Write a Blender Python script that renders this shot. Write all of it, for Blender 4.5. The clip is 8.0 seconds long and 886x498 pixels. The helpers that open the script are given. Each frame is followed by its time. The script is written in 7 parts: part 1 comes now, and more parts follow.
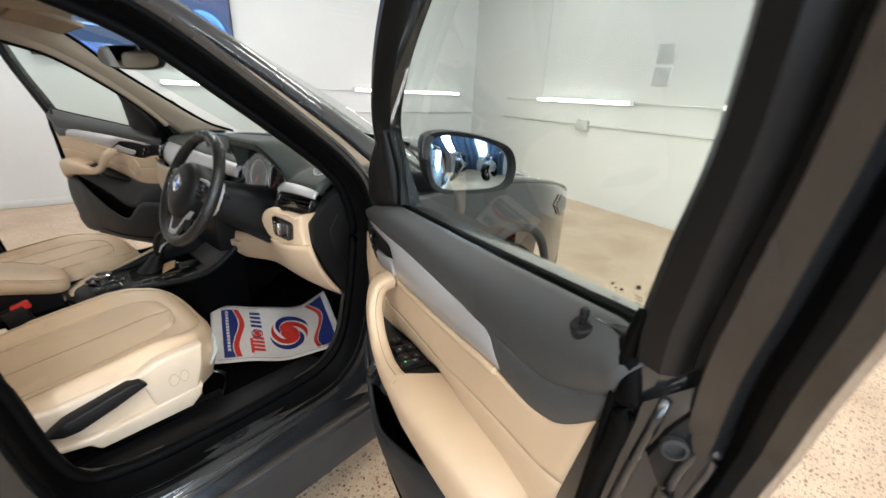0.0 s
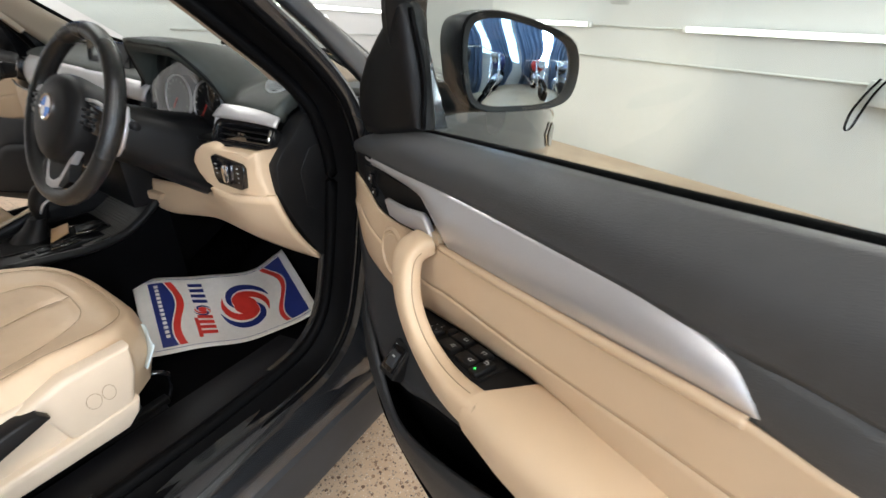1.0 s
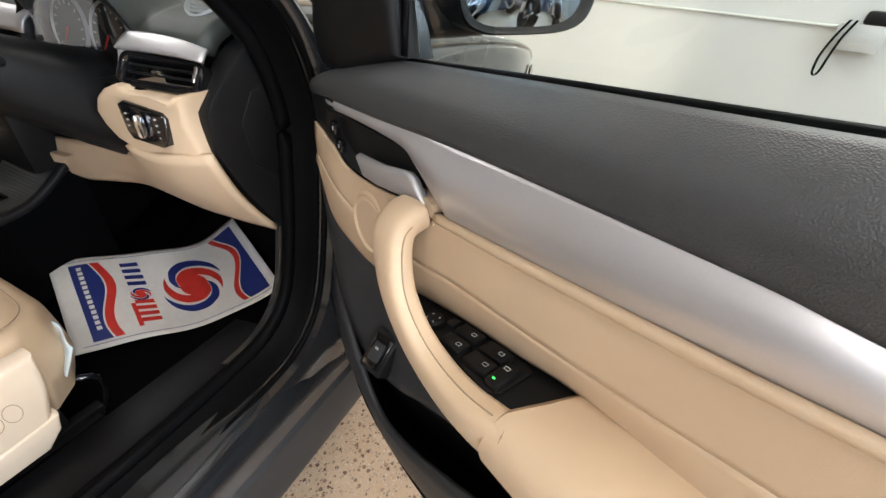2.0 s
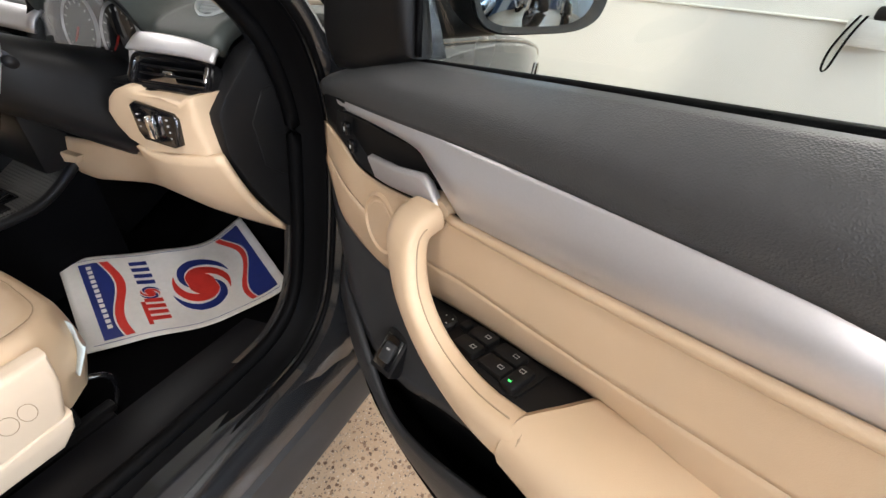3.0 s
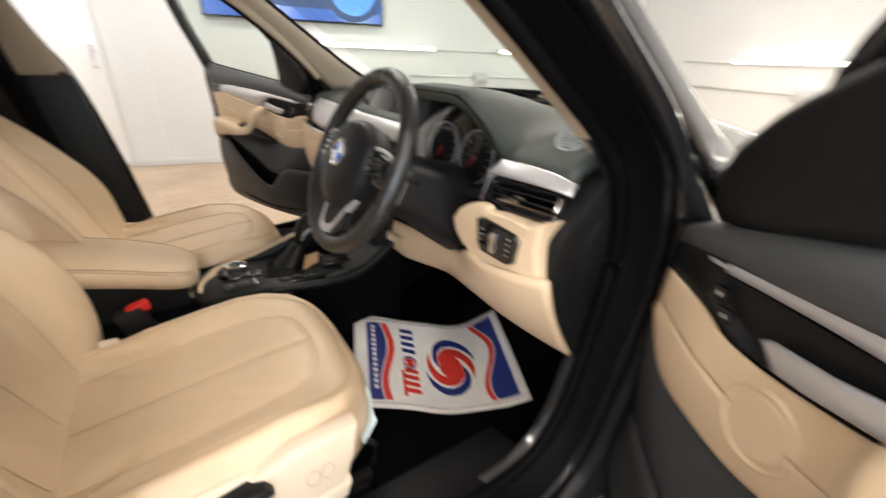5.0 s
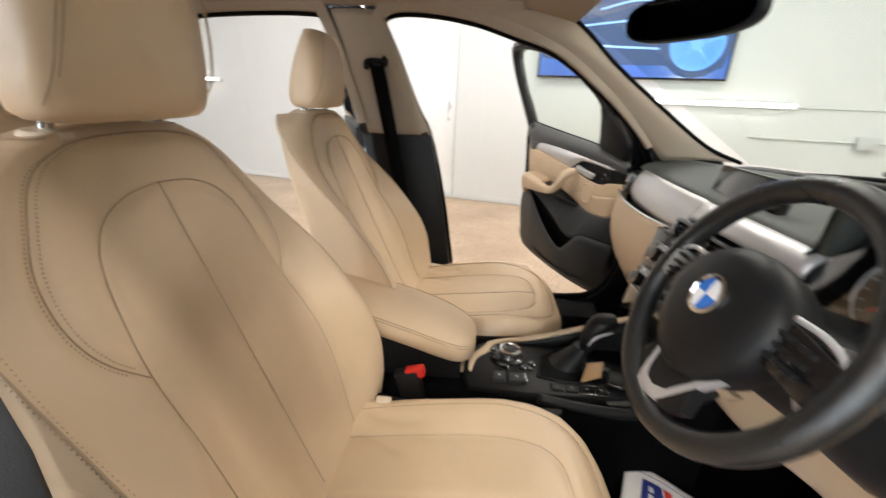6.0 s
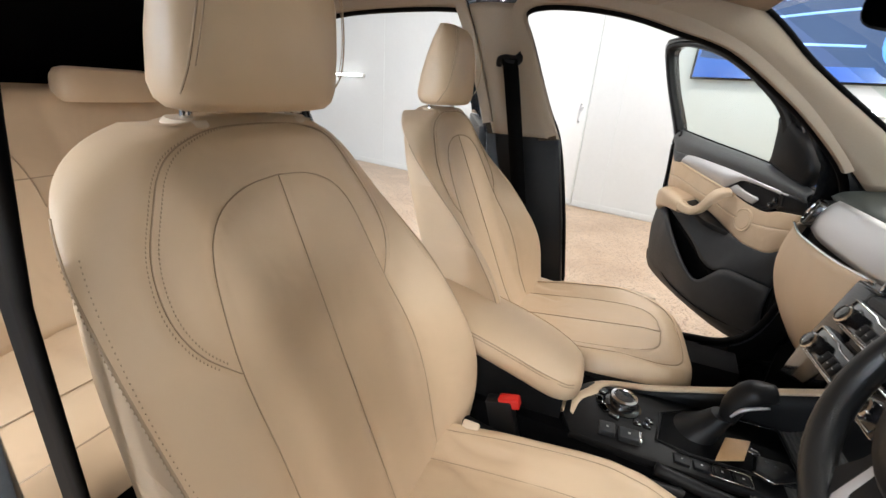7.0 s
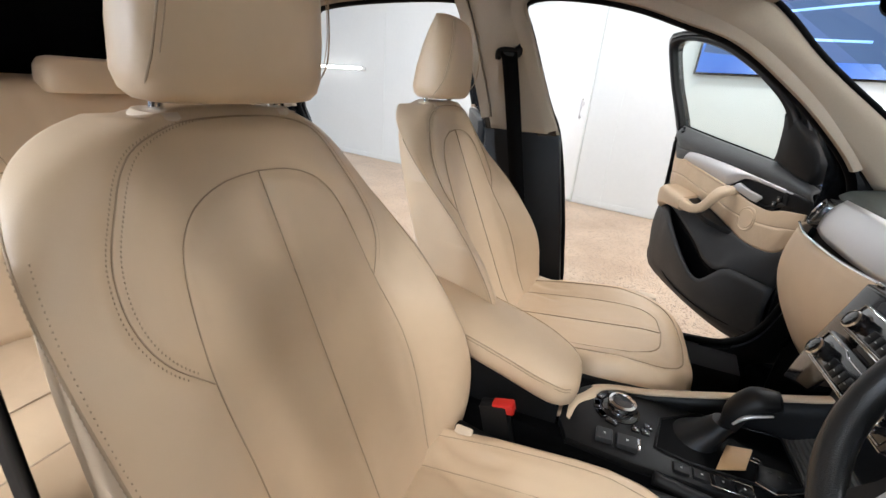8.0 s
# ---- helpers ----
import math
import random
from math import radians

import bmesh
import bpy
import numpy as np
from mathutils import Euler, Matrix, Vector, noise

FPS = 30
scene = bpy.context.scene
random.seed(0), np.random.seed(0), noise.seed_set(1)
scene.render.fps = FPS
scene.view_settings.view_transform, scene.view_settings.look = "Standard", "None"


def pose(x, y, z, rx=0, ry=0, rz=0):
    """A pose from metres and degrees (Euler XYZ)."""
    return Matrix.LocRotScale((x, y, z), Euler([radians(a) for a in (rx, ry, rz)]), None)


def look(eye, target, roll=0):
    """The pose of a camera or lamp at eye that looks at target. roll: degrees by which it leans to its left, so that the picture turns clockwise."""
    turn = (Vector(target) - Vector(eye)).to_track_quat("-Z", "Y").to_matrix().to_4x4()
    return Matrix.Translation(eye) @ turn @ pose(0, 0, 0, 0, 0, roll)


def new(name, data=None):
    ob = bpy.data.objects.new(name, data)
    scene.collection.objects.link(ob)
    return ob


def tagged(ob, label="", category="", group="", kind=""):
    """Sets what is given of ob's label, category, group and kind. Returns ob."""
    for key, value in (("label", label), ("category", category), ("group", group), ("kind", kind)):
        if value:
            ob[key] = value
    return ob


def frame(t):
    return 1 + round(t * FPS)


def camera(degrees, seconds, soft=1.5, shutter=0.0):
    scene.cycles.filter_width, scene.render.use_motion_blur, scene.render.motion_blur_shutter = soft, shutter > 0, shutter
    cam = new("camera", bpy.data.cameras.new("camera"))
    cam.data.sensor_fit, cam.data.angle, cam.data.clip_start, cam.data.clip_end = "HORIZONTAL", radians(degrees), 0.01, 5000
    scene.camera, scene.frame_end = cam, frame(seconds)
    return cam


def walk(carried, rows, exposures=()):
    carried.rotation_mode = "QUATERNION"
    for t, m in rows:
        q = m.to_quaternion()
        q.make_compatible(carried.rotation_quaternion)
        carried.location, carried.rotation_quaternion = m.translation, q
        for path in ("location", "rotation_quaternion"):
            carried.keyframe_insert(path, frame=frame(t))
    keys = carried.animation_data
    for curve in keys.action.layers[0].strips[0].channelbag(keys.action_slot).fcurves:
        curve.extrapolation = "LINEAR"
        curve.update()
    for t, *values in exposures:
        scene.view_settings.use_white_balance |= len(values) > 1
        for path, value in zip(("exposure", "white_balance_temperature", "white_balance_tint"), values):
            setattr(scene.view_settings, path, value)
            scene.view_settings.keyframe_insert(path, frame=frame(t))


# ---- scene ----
cam = camera(95.2, 8.0, soft=1.5, shutter=0.4)
PATH = [
    (0, (1.714, -0.381, 1.289), (0.51, 1.043, 0.566), 2.4),
    (0.5, (1.578, -0.334, 1.232), (0.534, 1.142, 0.377), 2.9),
    (1, (1.41, -0.285, 1.191), (0.533, 1.223, 0.213), 3.6),
    (1.5, (1.333, -0.228, 1.153), (0.591, 1.286, 0.077), 4.4),
    (2, (1.317, -0.193, 1.135), (0.652, 1.304, -0.012), 4.7),
    (3.5, (1.302, -0.196, 1.139), (0.601, 1.276, -0.019), 4.0),
    (4, (1.295, -0.183, 1.141), (0.473, 1.269, 0.038), 3.7),
    (4.5, (1.24, -0.196, 1.161), (0.17, 1.17, 0.166), 3.0),
    (5, (1.098, -0.252, 1.174), (-0.403, 0.758, 0.321), 2.2),
    (5.2, (1.03, -0.257, 1.185), (-0.621, 0.521, 0.367), 1.6),
    (6.3, (0.804, -0.288, 1.221), (-1.028, -0.702, 0.533), 3.2),
    (6.5, (0.79, -0.293, 1.22), (-1.008, -0.826, 0.523), 3.4),
    (7, (0.759, -0.304, 1.217), (-0.977, -0.976, 0.485), 4.1),
    (7.5, (0.739, -0.303, 1.216), (-0.972, -1.007, 0.458), 4.6),
    (8, (0.726, -0.303, 1.215), (-1.002, -0.972, 0.46), 4.5),
]
walk(cam, [(t, look(eye, target, roll)) for t, eye, target, roll in PATH], [(0.0, -0.30, 6450, 8), (1.2, -0.33, 6500, 10), (2.0, -0.27, 6550, 11), (3.5, -0.11, 6700, 13), (4.4, -0.03, 6850, 12), (5.2, 0.04, 7000, 11), (6.4, 0.12, 6700, 10), (8.0, 0.16, 6200, 10)])

# ---- light ----
world = bpy.data.worlds.new("world")
scene.world = world
world.use_nodes = True
world.node_tree.nodes["Background"].inputs[0].default_value = (0.9, 0.95, 1.0, 1)
world.node_tree.nodes["Background"].inputs[1].default_value = 0.05
scene.view_settings.exposure = 0.0


# ---- materials ----
def material(name, colour, rough=0.5, metal=0.0, scale=40.0, vary=0.12, bump=0.0, bump_scale=300.0, coat=0.0, spec=0.5, dent=0.0):
    m = bpy.data.materials.new(name)
    m.use_nodes = True
    n, l = m.node_tree.nodes, m.node_tree.links
    b = n["Principled BSDF"]
    b.inputs["Roughness"].default_value = rough
    b.inputs["Metallic"].default_value = metal
    b.inputs["Coat Weight"].default_value = coat
    b.inputs["Coat Roughness"].default_value = 0.06
    b.inputs["Specular IOR Level"].default_value = spec
    co = n.new("ShaderNodeTexCoord")
    fine, wide = n.new("ShaderNodeTexNoise"), n.new("ShaderNodeTexNoise")
    fine.inputs["Scale"].default_value, wide.inputs["Scale"].default_value = scale, 3.0
    fine.inputs["Detail"].default_value = 4
    l.new(co.outputs["Object"], fine.inputs["Vector"])
    l.new(co.outputs["Object"], wide.inputs["Vector"])
    add = n.new("ShaderNodeMath")
    add.operation = "ADD"
    l.new(fine.outputs["Fac"], add.inputs[0])
    l.new(wide.outputs["Fac"], add.inputs[1])
    ramp = n.new("ShaderNodeMapRange")
    ramp.inputs["From Min"].default_value, ramp.inputs["From Max"].default_value = 0.6, 1.4
    ramp.inputs["To Min"].default_value, ramp.inputs["To Max"].default_value = 1 - vary, 1 + vary
    l.new(add.outputs[0], ramp.inputs["Value"])
    mul = n.new("ShaderNodeVectorMath")
    mul.operation = "SCALE"
    mul.inputs[0].default_value = colour
    l.new(ramp.outputs[0], mul.inputs["Scale"])
    l.new(mul.outputs[0], b.inputs["Base Color"])
    rr = n.new("ShaderNodeMapRange")
    rr.inputs["From Min"].default_value, rr.inputs["From Max"].default_value = 0.3, 0.7
    rr.inputs["To Min"].default_value, rr.inputs["To Max"].default_value = max(0.0, rough * 0.85), min(1.0, rough * 1.15)
    l.new(wide.outputs["Fac"], rr.inputs["Value"])
    l.new(rr.outputs[0], b.inputs["Roughness"])
    if bump:
        grain = n.new("ShaderNodeTexVoronoi")
        grain.inputs["Scale"].default_value = bump_scale
        l.new(co.outputs["Object"], grain.inputs["Vector"])
        bp = n.new("ShaderNodeBump")
        bp.inputs["Strength"].default_value, bp.inputs["Distance"].default_value = bump, 0.001
        if dent:
            soft_, big = n.new("ShaderNodeTexNoise"), n.new("ShaderNodeBump")
            soft_.inputs["Scale"].default_value, soft_.inputs["Detail"].default_value, soft_.inputs["Distortion"].default_value = 11.0, 2.0, 0.6
            l.new(co.outputs["Object"], soft_.inputs["Vector"])
            big.inputs["Strength"].default_value, big.inputs["Distance"].default_value = dent, 0.012
            l.new(soft_.outputs["Fac"], big.inputs["Height"])
            l.new(big.outputs[0], bp.inputs["Normal"])
        l.new(grain.outputs["Distance"], bp.inputs["Height"])
        l.new(bp.outputs[0], b.inputs["Normal"])
    return m


def glow(name, colour, strength):
    m = bpy.data.materials.new(name)
    m.use_nodes = True
    b = m.node_tree.nodes["Principled BSDF"]
    b.inputs["Base Color"].default_value = (*colour, 1)
    b.inputs["Emission Color"].default_value = (*colour, 1)
    b.inputs["Emission Strength"].default_value = strength
    return m


def glass(name, tint=(0.80, 0.87, 0.835), ior=1.45):
    """A thin pane: mostly clear, with a faint mirror image."""
    m = bpy.data.materials.new(name)
    m.use_nodes = True
    n, l = m.node_tree.nodes, m.node_tree.links
    n.remove(n["Principled BSDF"])
    clear, shine, mix, fres = n.new("ShaderNodeBsdfTransparent"), n.new("ShaderNodeBsdfGlossy"), n.new("ShaderNodeMixShader"), n.new("ShaderNodeFresnel")
    clear.inputs[0].default_value = (*tint, 1)
    shine.inputs["Roughness"].default_value = 0.0
    fres.inputs["IOR"].default_value = ior
    l.new(fres.outputs[0], mix.inputs[0])
    l.new(clear.outputs[0], mix.inputs[1])
    l.new(shine.outputs[0], mix.inputs[2])
    l.new(mix.outputs[0], n["Material Output"].inputs["Surface"])
    return m


def terrazzo(name):
    m = bpy.data.materials.new(name)
    m.use_nodes = True
    n, l = m.node_tree.nodes, m.node_tree.links
    b = n["Principled BSDF"]
    b.inputs["Roughness"].default_value = 0.32
    co = n.new("ShaderNodeTexCoord")
    out = None
    base = n.new("ShaderNodeTexNoise")
    base.inputs["Scale"].default_value, base.inputs["Detail"].default_value = 2.2, 5
    l.new(co.outputs["Object"], base.inputs["Vector"])
    ramp = n.new("ShaderNodeValToRGB")
    ramp.color_ramp.elements[0].position, ramp.color_ramp.elements[1].position = 0.3, 0.72
    ramp.color_ramp.elements[0].color, ramp.color_ramp.elements[1].color = (0.40, 0.27, 0.17, 1), (0.60, 0.46, 0.33, 1)
    l.new(base.outputs["Fac"], ramp.inputs[0])
    out = ramp.outputs[0]
    warp = n.new("ShaderNodeTexNoise")
    warp.inputs["Scale"].default_value = 90
    l.new(co.outputs["Object"], warp.inputs["Vector"])
    wv = n.new("ShaderNodeVectorMath")
    wv.operation = "MULTIPLY_ADD"
    wv.inputs[1].default_value = (0.006, 0.006, 0.006)
    l.new(warp.outputs["Color"], wv.inputs[0])
    l.new(co.outputs["Object"], wv.inputs[2])
    for scale, keep, size, dark, light in ((62, 0.55, 0.34, (0.10, 0.055, 0.035), (0.30, 0.19, 0.12)), (115, 0.45, 0.36, (0.07, 0.05, 0.04), (0.42, 0.33, 0.25)), (210, 0.5, 0.34, (0.16, 0.10, 0.07), (0.66, 0.57, 0.47))):
        v = n.new("ShaderNodeTexVoronoi")
        v.inputs["Scale"].default_value = scale
        l.new(wv.outputs[0], v.inputs["Vector"])
        sep = n.new("ShaderNodeSeparateColor")
        l.new(v.outputs["Color"], sep.inputs[0])
        near = n.new("ShaderNodeMath")
        near.operation = "LESS_THAN"
        near.inputs[1].default_value = size
        l.new(v.outputs["Distance"], near.inputs[0])
        some = n.new("ShaderNodeMath")
        some.operation = "LESS_THAN"
        some.inputs[1].default_value = keep
        l.new(sep.outputs[0], some.inputs[0])
        both = n.new("ShaderNodeMath")
        both.operation = "MULTIPLY"
        l.new(near.outputs[0], both.inputs[0])
        l.new(some.outputs[0], both.inputs[1])
        chip = n.new("ShaderNodeMix")
        chip.data_type = "RGBA"
        chip.inputs["A"].default_value, chip.inputs["B"].default_value = (*dark, 1), (*light, 1)
        l.new(sep.outputs[1], chip.inputs["Factor"])
        mix = n.new("ShaderNodeMix")
        mix.data_type = "RGBA"
        l.new(both.outputs[0], mix.inputs["Factor"])
        l.new(out, mix.inputs["A"])
        l.new(chip.outputs["Result"], mix.inputs["B"])
        out = mix.outputs["Result"]
    l.new(out, b.inputs["Base Color"])
    return m


LEATHER = material("beige_leather", (0.61, 0.45, 0.297), 0.42, scale=14, vary=0.05, bump=0.14, bump_scale=1300, dent=0.30)
SILL = material("black_sill_plastic", (0.006, 0.006, 0.007), 0.5, vary=0.2, bump=0.1, bump_scale=900, spec=0.12)
LEATHER_TRIM = material("beige_trim", (0.61, 0.455, 0.305), 0.5, scale=20, vary=0.04, bump=0.12, bump_scale=900)
SEAM = material("seam_thread", (0.38, 0.275, 0.18), 0.7)
CREAM = material("cream_plastic", (0.66, 0.54, 0.41), 0.45, vary=0.03)
HEADLINER = material("headliner_cloth", (0.37, 0.305, 0.235), 0.9, scale=300, vary=0.06)
SOFT = material("dark_soft_trim", (0.056, 0.058, 0.060), 0.46, scale=60, vary=0.08, bump=0.35, bump_scale=800, spec=0.45)
DASH = material("dash_soft_top", (0.060, 0.068, 0.062), 0.5, scale=60, vary=0.1, bump=0.3, bump_scale=900, spec=0.3)
BLACK = material("black_plastic", (0.0085, 0.0085, 0.009), 0.42, vary=0.2, bump=0.1, bump_scale=900, spec=0.22)
GLOSS = material("gloss_black", (0.006, 0.006, 0.007), 0.12, vary=0.1, coat=0.5)
RUBBER = material("black_rubber", (0.0022, 0.0022, 0.0025), 0.55, vary=0.2, spec=0.06)
CARPET = material("black_carpet", (0.0035, 0.0035, 0.004), 0.95, scale=500, vary=0.4, bump=0.4, bump_scale=700, spec=0.02)
GREY = material("grey_plastic", (0.030, 0.031, 0.033), 0.5, vary=0.1, bump=0.15, bump_scale=800, spec=0.28)
PAINT = material("dark_grey_paint", (0.018, 0.0195, 0.0225), 0.26, metal=0.4, scale=900, vary=0.15, coat=1.0)
SILVER = material("satin_silver", (0.60, 0.59, 0.60), 0.40, metal=0.65, scale=500, vary=0.03)
CHROME = material("chrome", (0.78, 0.78, 0.79), 0.12, metal=1.0, vary=0.03)
STEEL = material("worn_steel", (0.35, 0.35, 0.36), 0.35, metal=0.9)
GLASS = glass("car_glass")
CLEAR = glass("clear_cover", (0.97, 0.97, 0.97))
COVER = glass("glossy_cover", (0.9, 0.9, 0.9), 2.3)
RIBBED = material("grey_ribbed_rubber", (0.10, 0.098, 0.092), 0.6, vary=0.12)
MIRROR = material("mirror_glass", (0.58, 0.74, 0.92), 0.02, metal=1.0, vary=0.0)
WALL = material("white_wall_paint", (0.565, 0.57, 0.56), 0.42, scale=25, vary=0.025)
TRIMWHITE = material("white_gloss_paint", (0.68, 0.68, 0.67), 0.35, vary=0.03)
CEIL = material("white_ceiling", (0.80, 0.80, 0.79), 0.7, vary=0.03)
FLOOR = terrazzo("terrazzo_chips")
PIPE = material("painted_conduit", (0.60, 0.62, 0.60), 0.45)
BOXGREY = material("grey_metal_box", (0.50, 0.51, 0.51), 0.4, metal=0.3)
TUBE = glow("lit_tube", (1.0, 0.98, 0.94), 6.0)
LAMP = glow("lit_ceiling_panel", (1.0, 0.97, 0.92), 5.0)
RED = material("red_plastic", (0.55, 0.02, 0.015), 0.35)
BLUE = material("blue_print", (0.018, 0.03, 0.16), 0.5)
REDPRINT = material("red_print", (0.62, 0.04, 0.03), 0.5)
PAPER = material("mat_paper", (0.72, 0.68, 0.63), 0.75, scale=60, vary=0.06, bump=0.1, bump_scale=200)
TAN = material("tan_leather", (0.45, 0.27, 0.13), 0.6)
ICON = material("pale_print", (0.45, 0.45, 0.43), 0.5)
GREEN = glow("green_led", (0.05, 1.0, 0.15), 3.0)
DAYLIGHT = glow("daylight_pane", (0.78, 0.89, 1.0), 5.0)
CURTAIN = material("blue_curtain", (0.13, 0.21, 0.36), 0.45, vary=0.2)


# ---- building helpers ----
def link(name, verts, faces, mat, parent=None, smooth=True, label="", flip=False):
    me = bpy.data.meshes.new(name)
    me.from_pydata([tuple(v) for v in verts], [], [tuple(reversed(q)) if flip else tuple(q) for q in faces])
    me.materials.append(mat)
    if smooth:
        me.polygons.foreach_set("use_smooth", [True] * len(me.polygons))
    me.update()
    ob = new(name, me)
    if parent is not None:
        ob.parent = parent
    if label:
        ob["label"] = label
    return ob


def part(name, bm, mat, parent, label="", smooth=False):
    me = bpy.data.meshes.new(name)
    bmesh.ops.recalc_face_normals(bm, faces=bm.faces)
    bm.to_mesh(me)
    bm.free()
    me.materials.append(mat)
    if smooth:
        me.polygons.foreach_set("use_smooth", [True] * len(me.polygons))
        me.set_sharp_from_angle(angle=radians(40))
    ob = new(name, me)
    if parent is not None:
        ob.parent = parent
    if label:
        ob["label"] = label
    return ob


def cr(pts, k=8, closed=False):
    """A smooth curve through the points."""
    pts = [np.array(p, float) for p in pts]
    n, out = len(pts), []
    for i in range(n if closed else n - 1):
        if closed:
            a, b, c, d = (pts[(i + j) % n] for j in (-1, 0, 1, 2))
        else:
            b, c = pts[i], pts[i + 1]
            a = pts[i - 1] if i else 2 * b - c
            d = pts[i + 2] if i + 2 < n else 2 * c - b
        for j in range(k):
            t = j / k
            out.append(0.5 * (2 * b + (c - a) * t + (2 * a - 5 * b + 4 * c - d) * t * t + (3 * b - a - 3 * c + d) * t**3))
    if not closed:
        out.append(pts[-1])
    return out


def even(pts, n):
    """n points at even steps along a polyline."""
    pts = np.array(pts, float)
    d = np.r_[0, np.cumsum(np.linalg.norm(np.diff(pts, axis=0), axis=1))]
    s = np.linspace(0, d[-1], n)
    return [np.array([np.interp(v, d, pts[:, c]) for c in range(pts.shape[1])]) for v in s]


def tube(name, pts, r, mat, parent=None, n=8, closed=False, k=6, label="", squash=1.0, up=(0, 0, 1)):
    """A round bar along a smooth curve; r may be a list, squash flattens it along up."""
    path = cr(pts, k, closed) if k > 1 else [np.array(p, float) for p in pts]
    m = len(path)
    rs = np.interp(np.linspace(0, 1, m), np.linspace(0, 1, len(r)), r) if isinstance(r, (list, tuple)) else [r] * m
    verts, faces = [], []
    up = np.array(up, float)
    for i, p in enumerate(path):
        q = path[(i + 1) % m] if closed or i < m - 1 else p
        o = path[i - 1] if closed or i else p
        t = (q - o) / (np.linalg.norm(q - o) + 1e-12)
        a = np.cross(t, up)
        a = a / (np.linalg.norm(a) + 1e-12) if np.linalg.norm(a) > 1e-3 else np.cross(t, (1, 0, 0))
        b = np.cross(a, t)
        for j in range(n):
            w = 2 * math.pi * j / n
            verts.append(p + rs[i] * (math.cos(w) * a + squash * math.sin(w) * b))
    for i in range(m if closed else m - 1):
        for j in range(n):
            faces.append((i * n + j, i * n + (j + 1) % n, (i + 1) % m * n + (j + 1) % n, (i + 1) % m * n + j))
    if not closed:
        faces += [tuple(range(n))[::-1], tuple((m - 1) * n + j for j in range(n))]
    return link(name, verts, faces, mat, parent, True, label)


def loft(name, rings, mat, parent=None, caps=True, closed=True, smooth=True, label="", sharp=None):
    n, verts, faces = len(rings[0]), [], []
    for ring in rings:
        verts += [tuple(p) for p in ring]
    for i in range(len(rings) - 1):
        for j in range(n if closed else n - 1):
            a, b = i * n + j, i * n + (j + 1) % n
            faces.append((a, b, b + n, a + n))
    if caps and closed:
        faces += [tuple(range(n))[::-1], tuple((len(rings) - 1) * n + j for j in range(n))]
    bm = bmesh.new()
    vs = [bm.verts.new(v) for v in verts]
    for q in faces:
        bm.faces.new([vs[i] for i in q])
    return part(name, bm, mat, parent, label, smooth)


def box(name, centre, size, mat, parent=None, bev=0.004, rot=None, label="", seg=2):
    bm = bmesh.new()
    bmesh.ops.create_cube(bm, size=1.0)
    for v in bm.verts:
        v.co = Vector((v.co.x * size[0], v.co.y * size[1], v.co.z * size[2]))
    if bev:
        bmesh.ops.bevel(bm, geom=list(bm.edges), offset=min(bev, min(size) * 0.45), segments=seg, affect="EDGES", profile=0.5)
    m = Matrix.Translation(centre) @ (rot.to_4x4() if rot else Matrix())
    bmesh.ops.transform(bm, matrix=m, verts=bm.verts)
    return part(name, bm, mat, parent, label, bool(bev))


def slab(name, front, back, mat, parent=None, bev=0.003, label="", seg=2):
    """A solid between two outlines of as many points."""
    bm = bmesh.new()
    a, b = [bm.verts.new(tuple(p)) for p in front], [bm.verts.new(tuple(p)) for p in back]
    n = len(a)
    bm.faces.new(a)
    bm.faces.new(b[::-1])
    for i in range(n):
        bm.faces.new([a[i], b[i], b[(i + 1) % n], a[(i + 1) % n]])
    bmesh.ops.recalc_face_normals(bm, faces=bm.faces)
    if bev:
        rim = [e for e in bm.edges if len(e.link_faces) == 2 and any(len(f.verts) == n and n > 4 for f in e.link_faces)] if n > 4 else list(bm.edges)
        bmesh.ops.bevel(bm, geom=rim, offset=bev, segments=seg, affect="EDGES", profile=0.5)
    return part(name, bm, mat, parent, label, True)


def sheet(name, f, nu, nv, mat, parent=None, thick=0.0, label="", flip=False):
    """A surface f(s, t) with s and t from 0 to 1, given thickness."""
    verts = [f(i / nu, j / nv) for i in range(nu + 1) for j in range(nv + 1)]
    faces = [(i * (nv + 1) + j, (i + 1) * (nv + 1) + j, (i + 1) * (nv + 1) + j + 1, i * (nv + 1) + j + 1) for i in range(nu) for j in range(nv)]
    ob = link(name, verts, faces, mat, parent, True, label, flip)
    if thick:
        mod = ob.modifiers.new("thickness", "SOLIDIFY")
        mod.thickness, mod.offset = thick, -1
    return ob


def strip(name, low, high, mat, parent=None, bulge=(0, 0, 0), nu=48, nv=8, thick=0.005, label="", flip=False, power=1.0):
    """A panel spanned between two smooth curves, bowed by a vector in its middle."""
    lo, hi, bulge = even(cr(low, 10), nu + 1), even(cr(high, 10), nu + 1), np.array(bulge, float)

    def f(s, t):
        i = min(nu, round(s * nu))
        return lo[i] * (1 - t) + hi[i] * t + bulge * math.sin(math.pi * t) ** power

    return sheet(name, f, nu, nv, mat, parent, thick, label, flip)


def disc(name, centre, normal, profile, mat, parent=None, n=28, label="", smooth=True):
    """A turned shape: profile of (radius, height along the normal)."""
    q = Vector(normal).to_track_quat("Z", "Y").to_matrix()
    rings = [[Vector(centre) + q @ Vector((r * math.cos(2 * math.pi * j / n), r * math.sin(2 * math.pi * j / n), h)) for j in range(n)] for r, h in profile]
    return loft(name, rings, mat, parent, True, True, smooth, label)


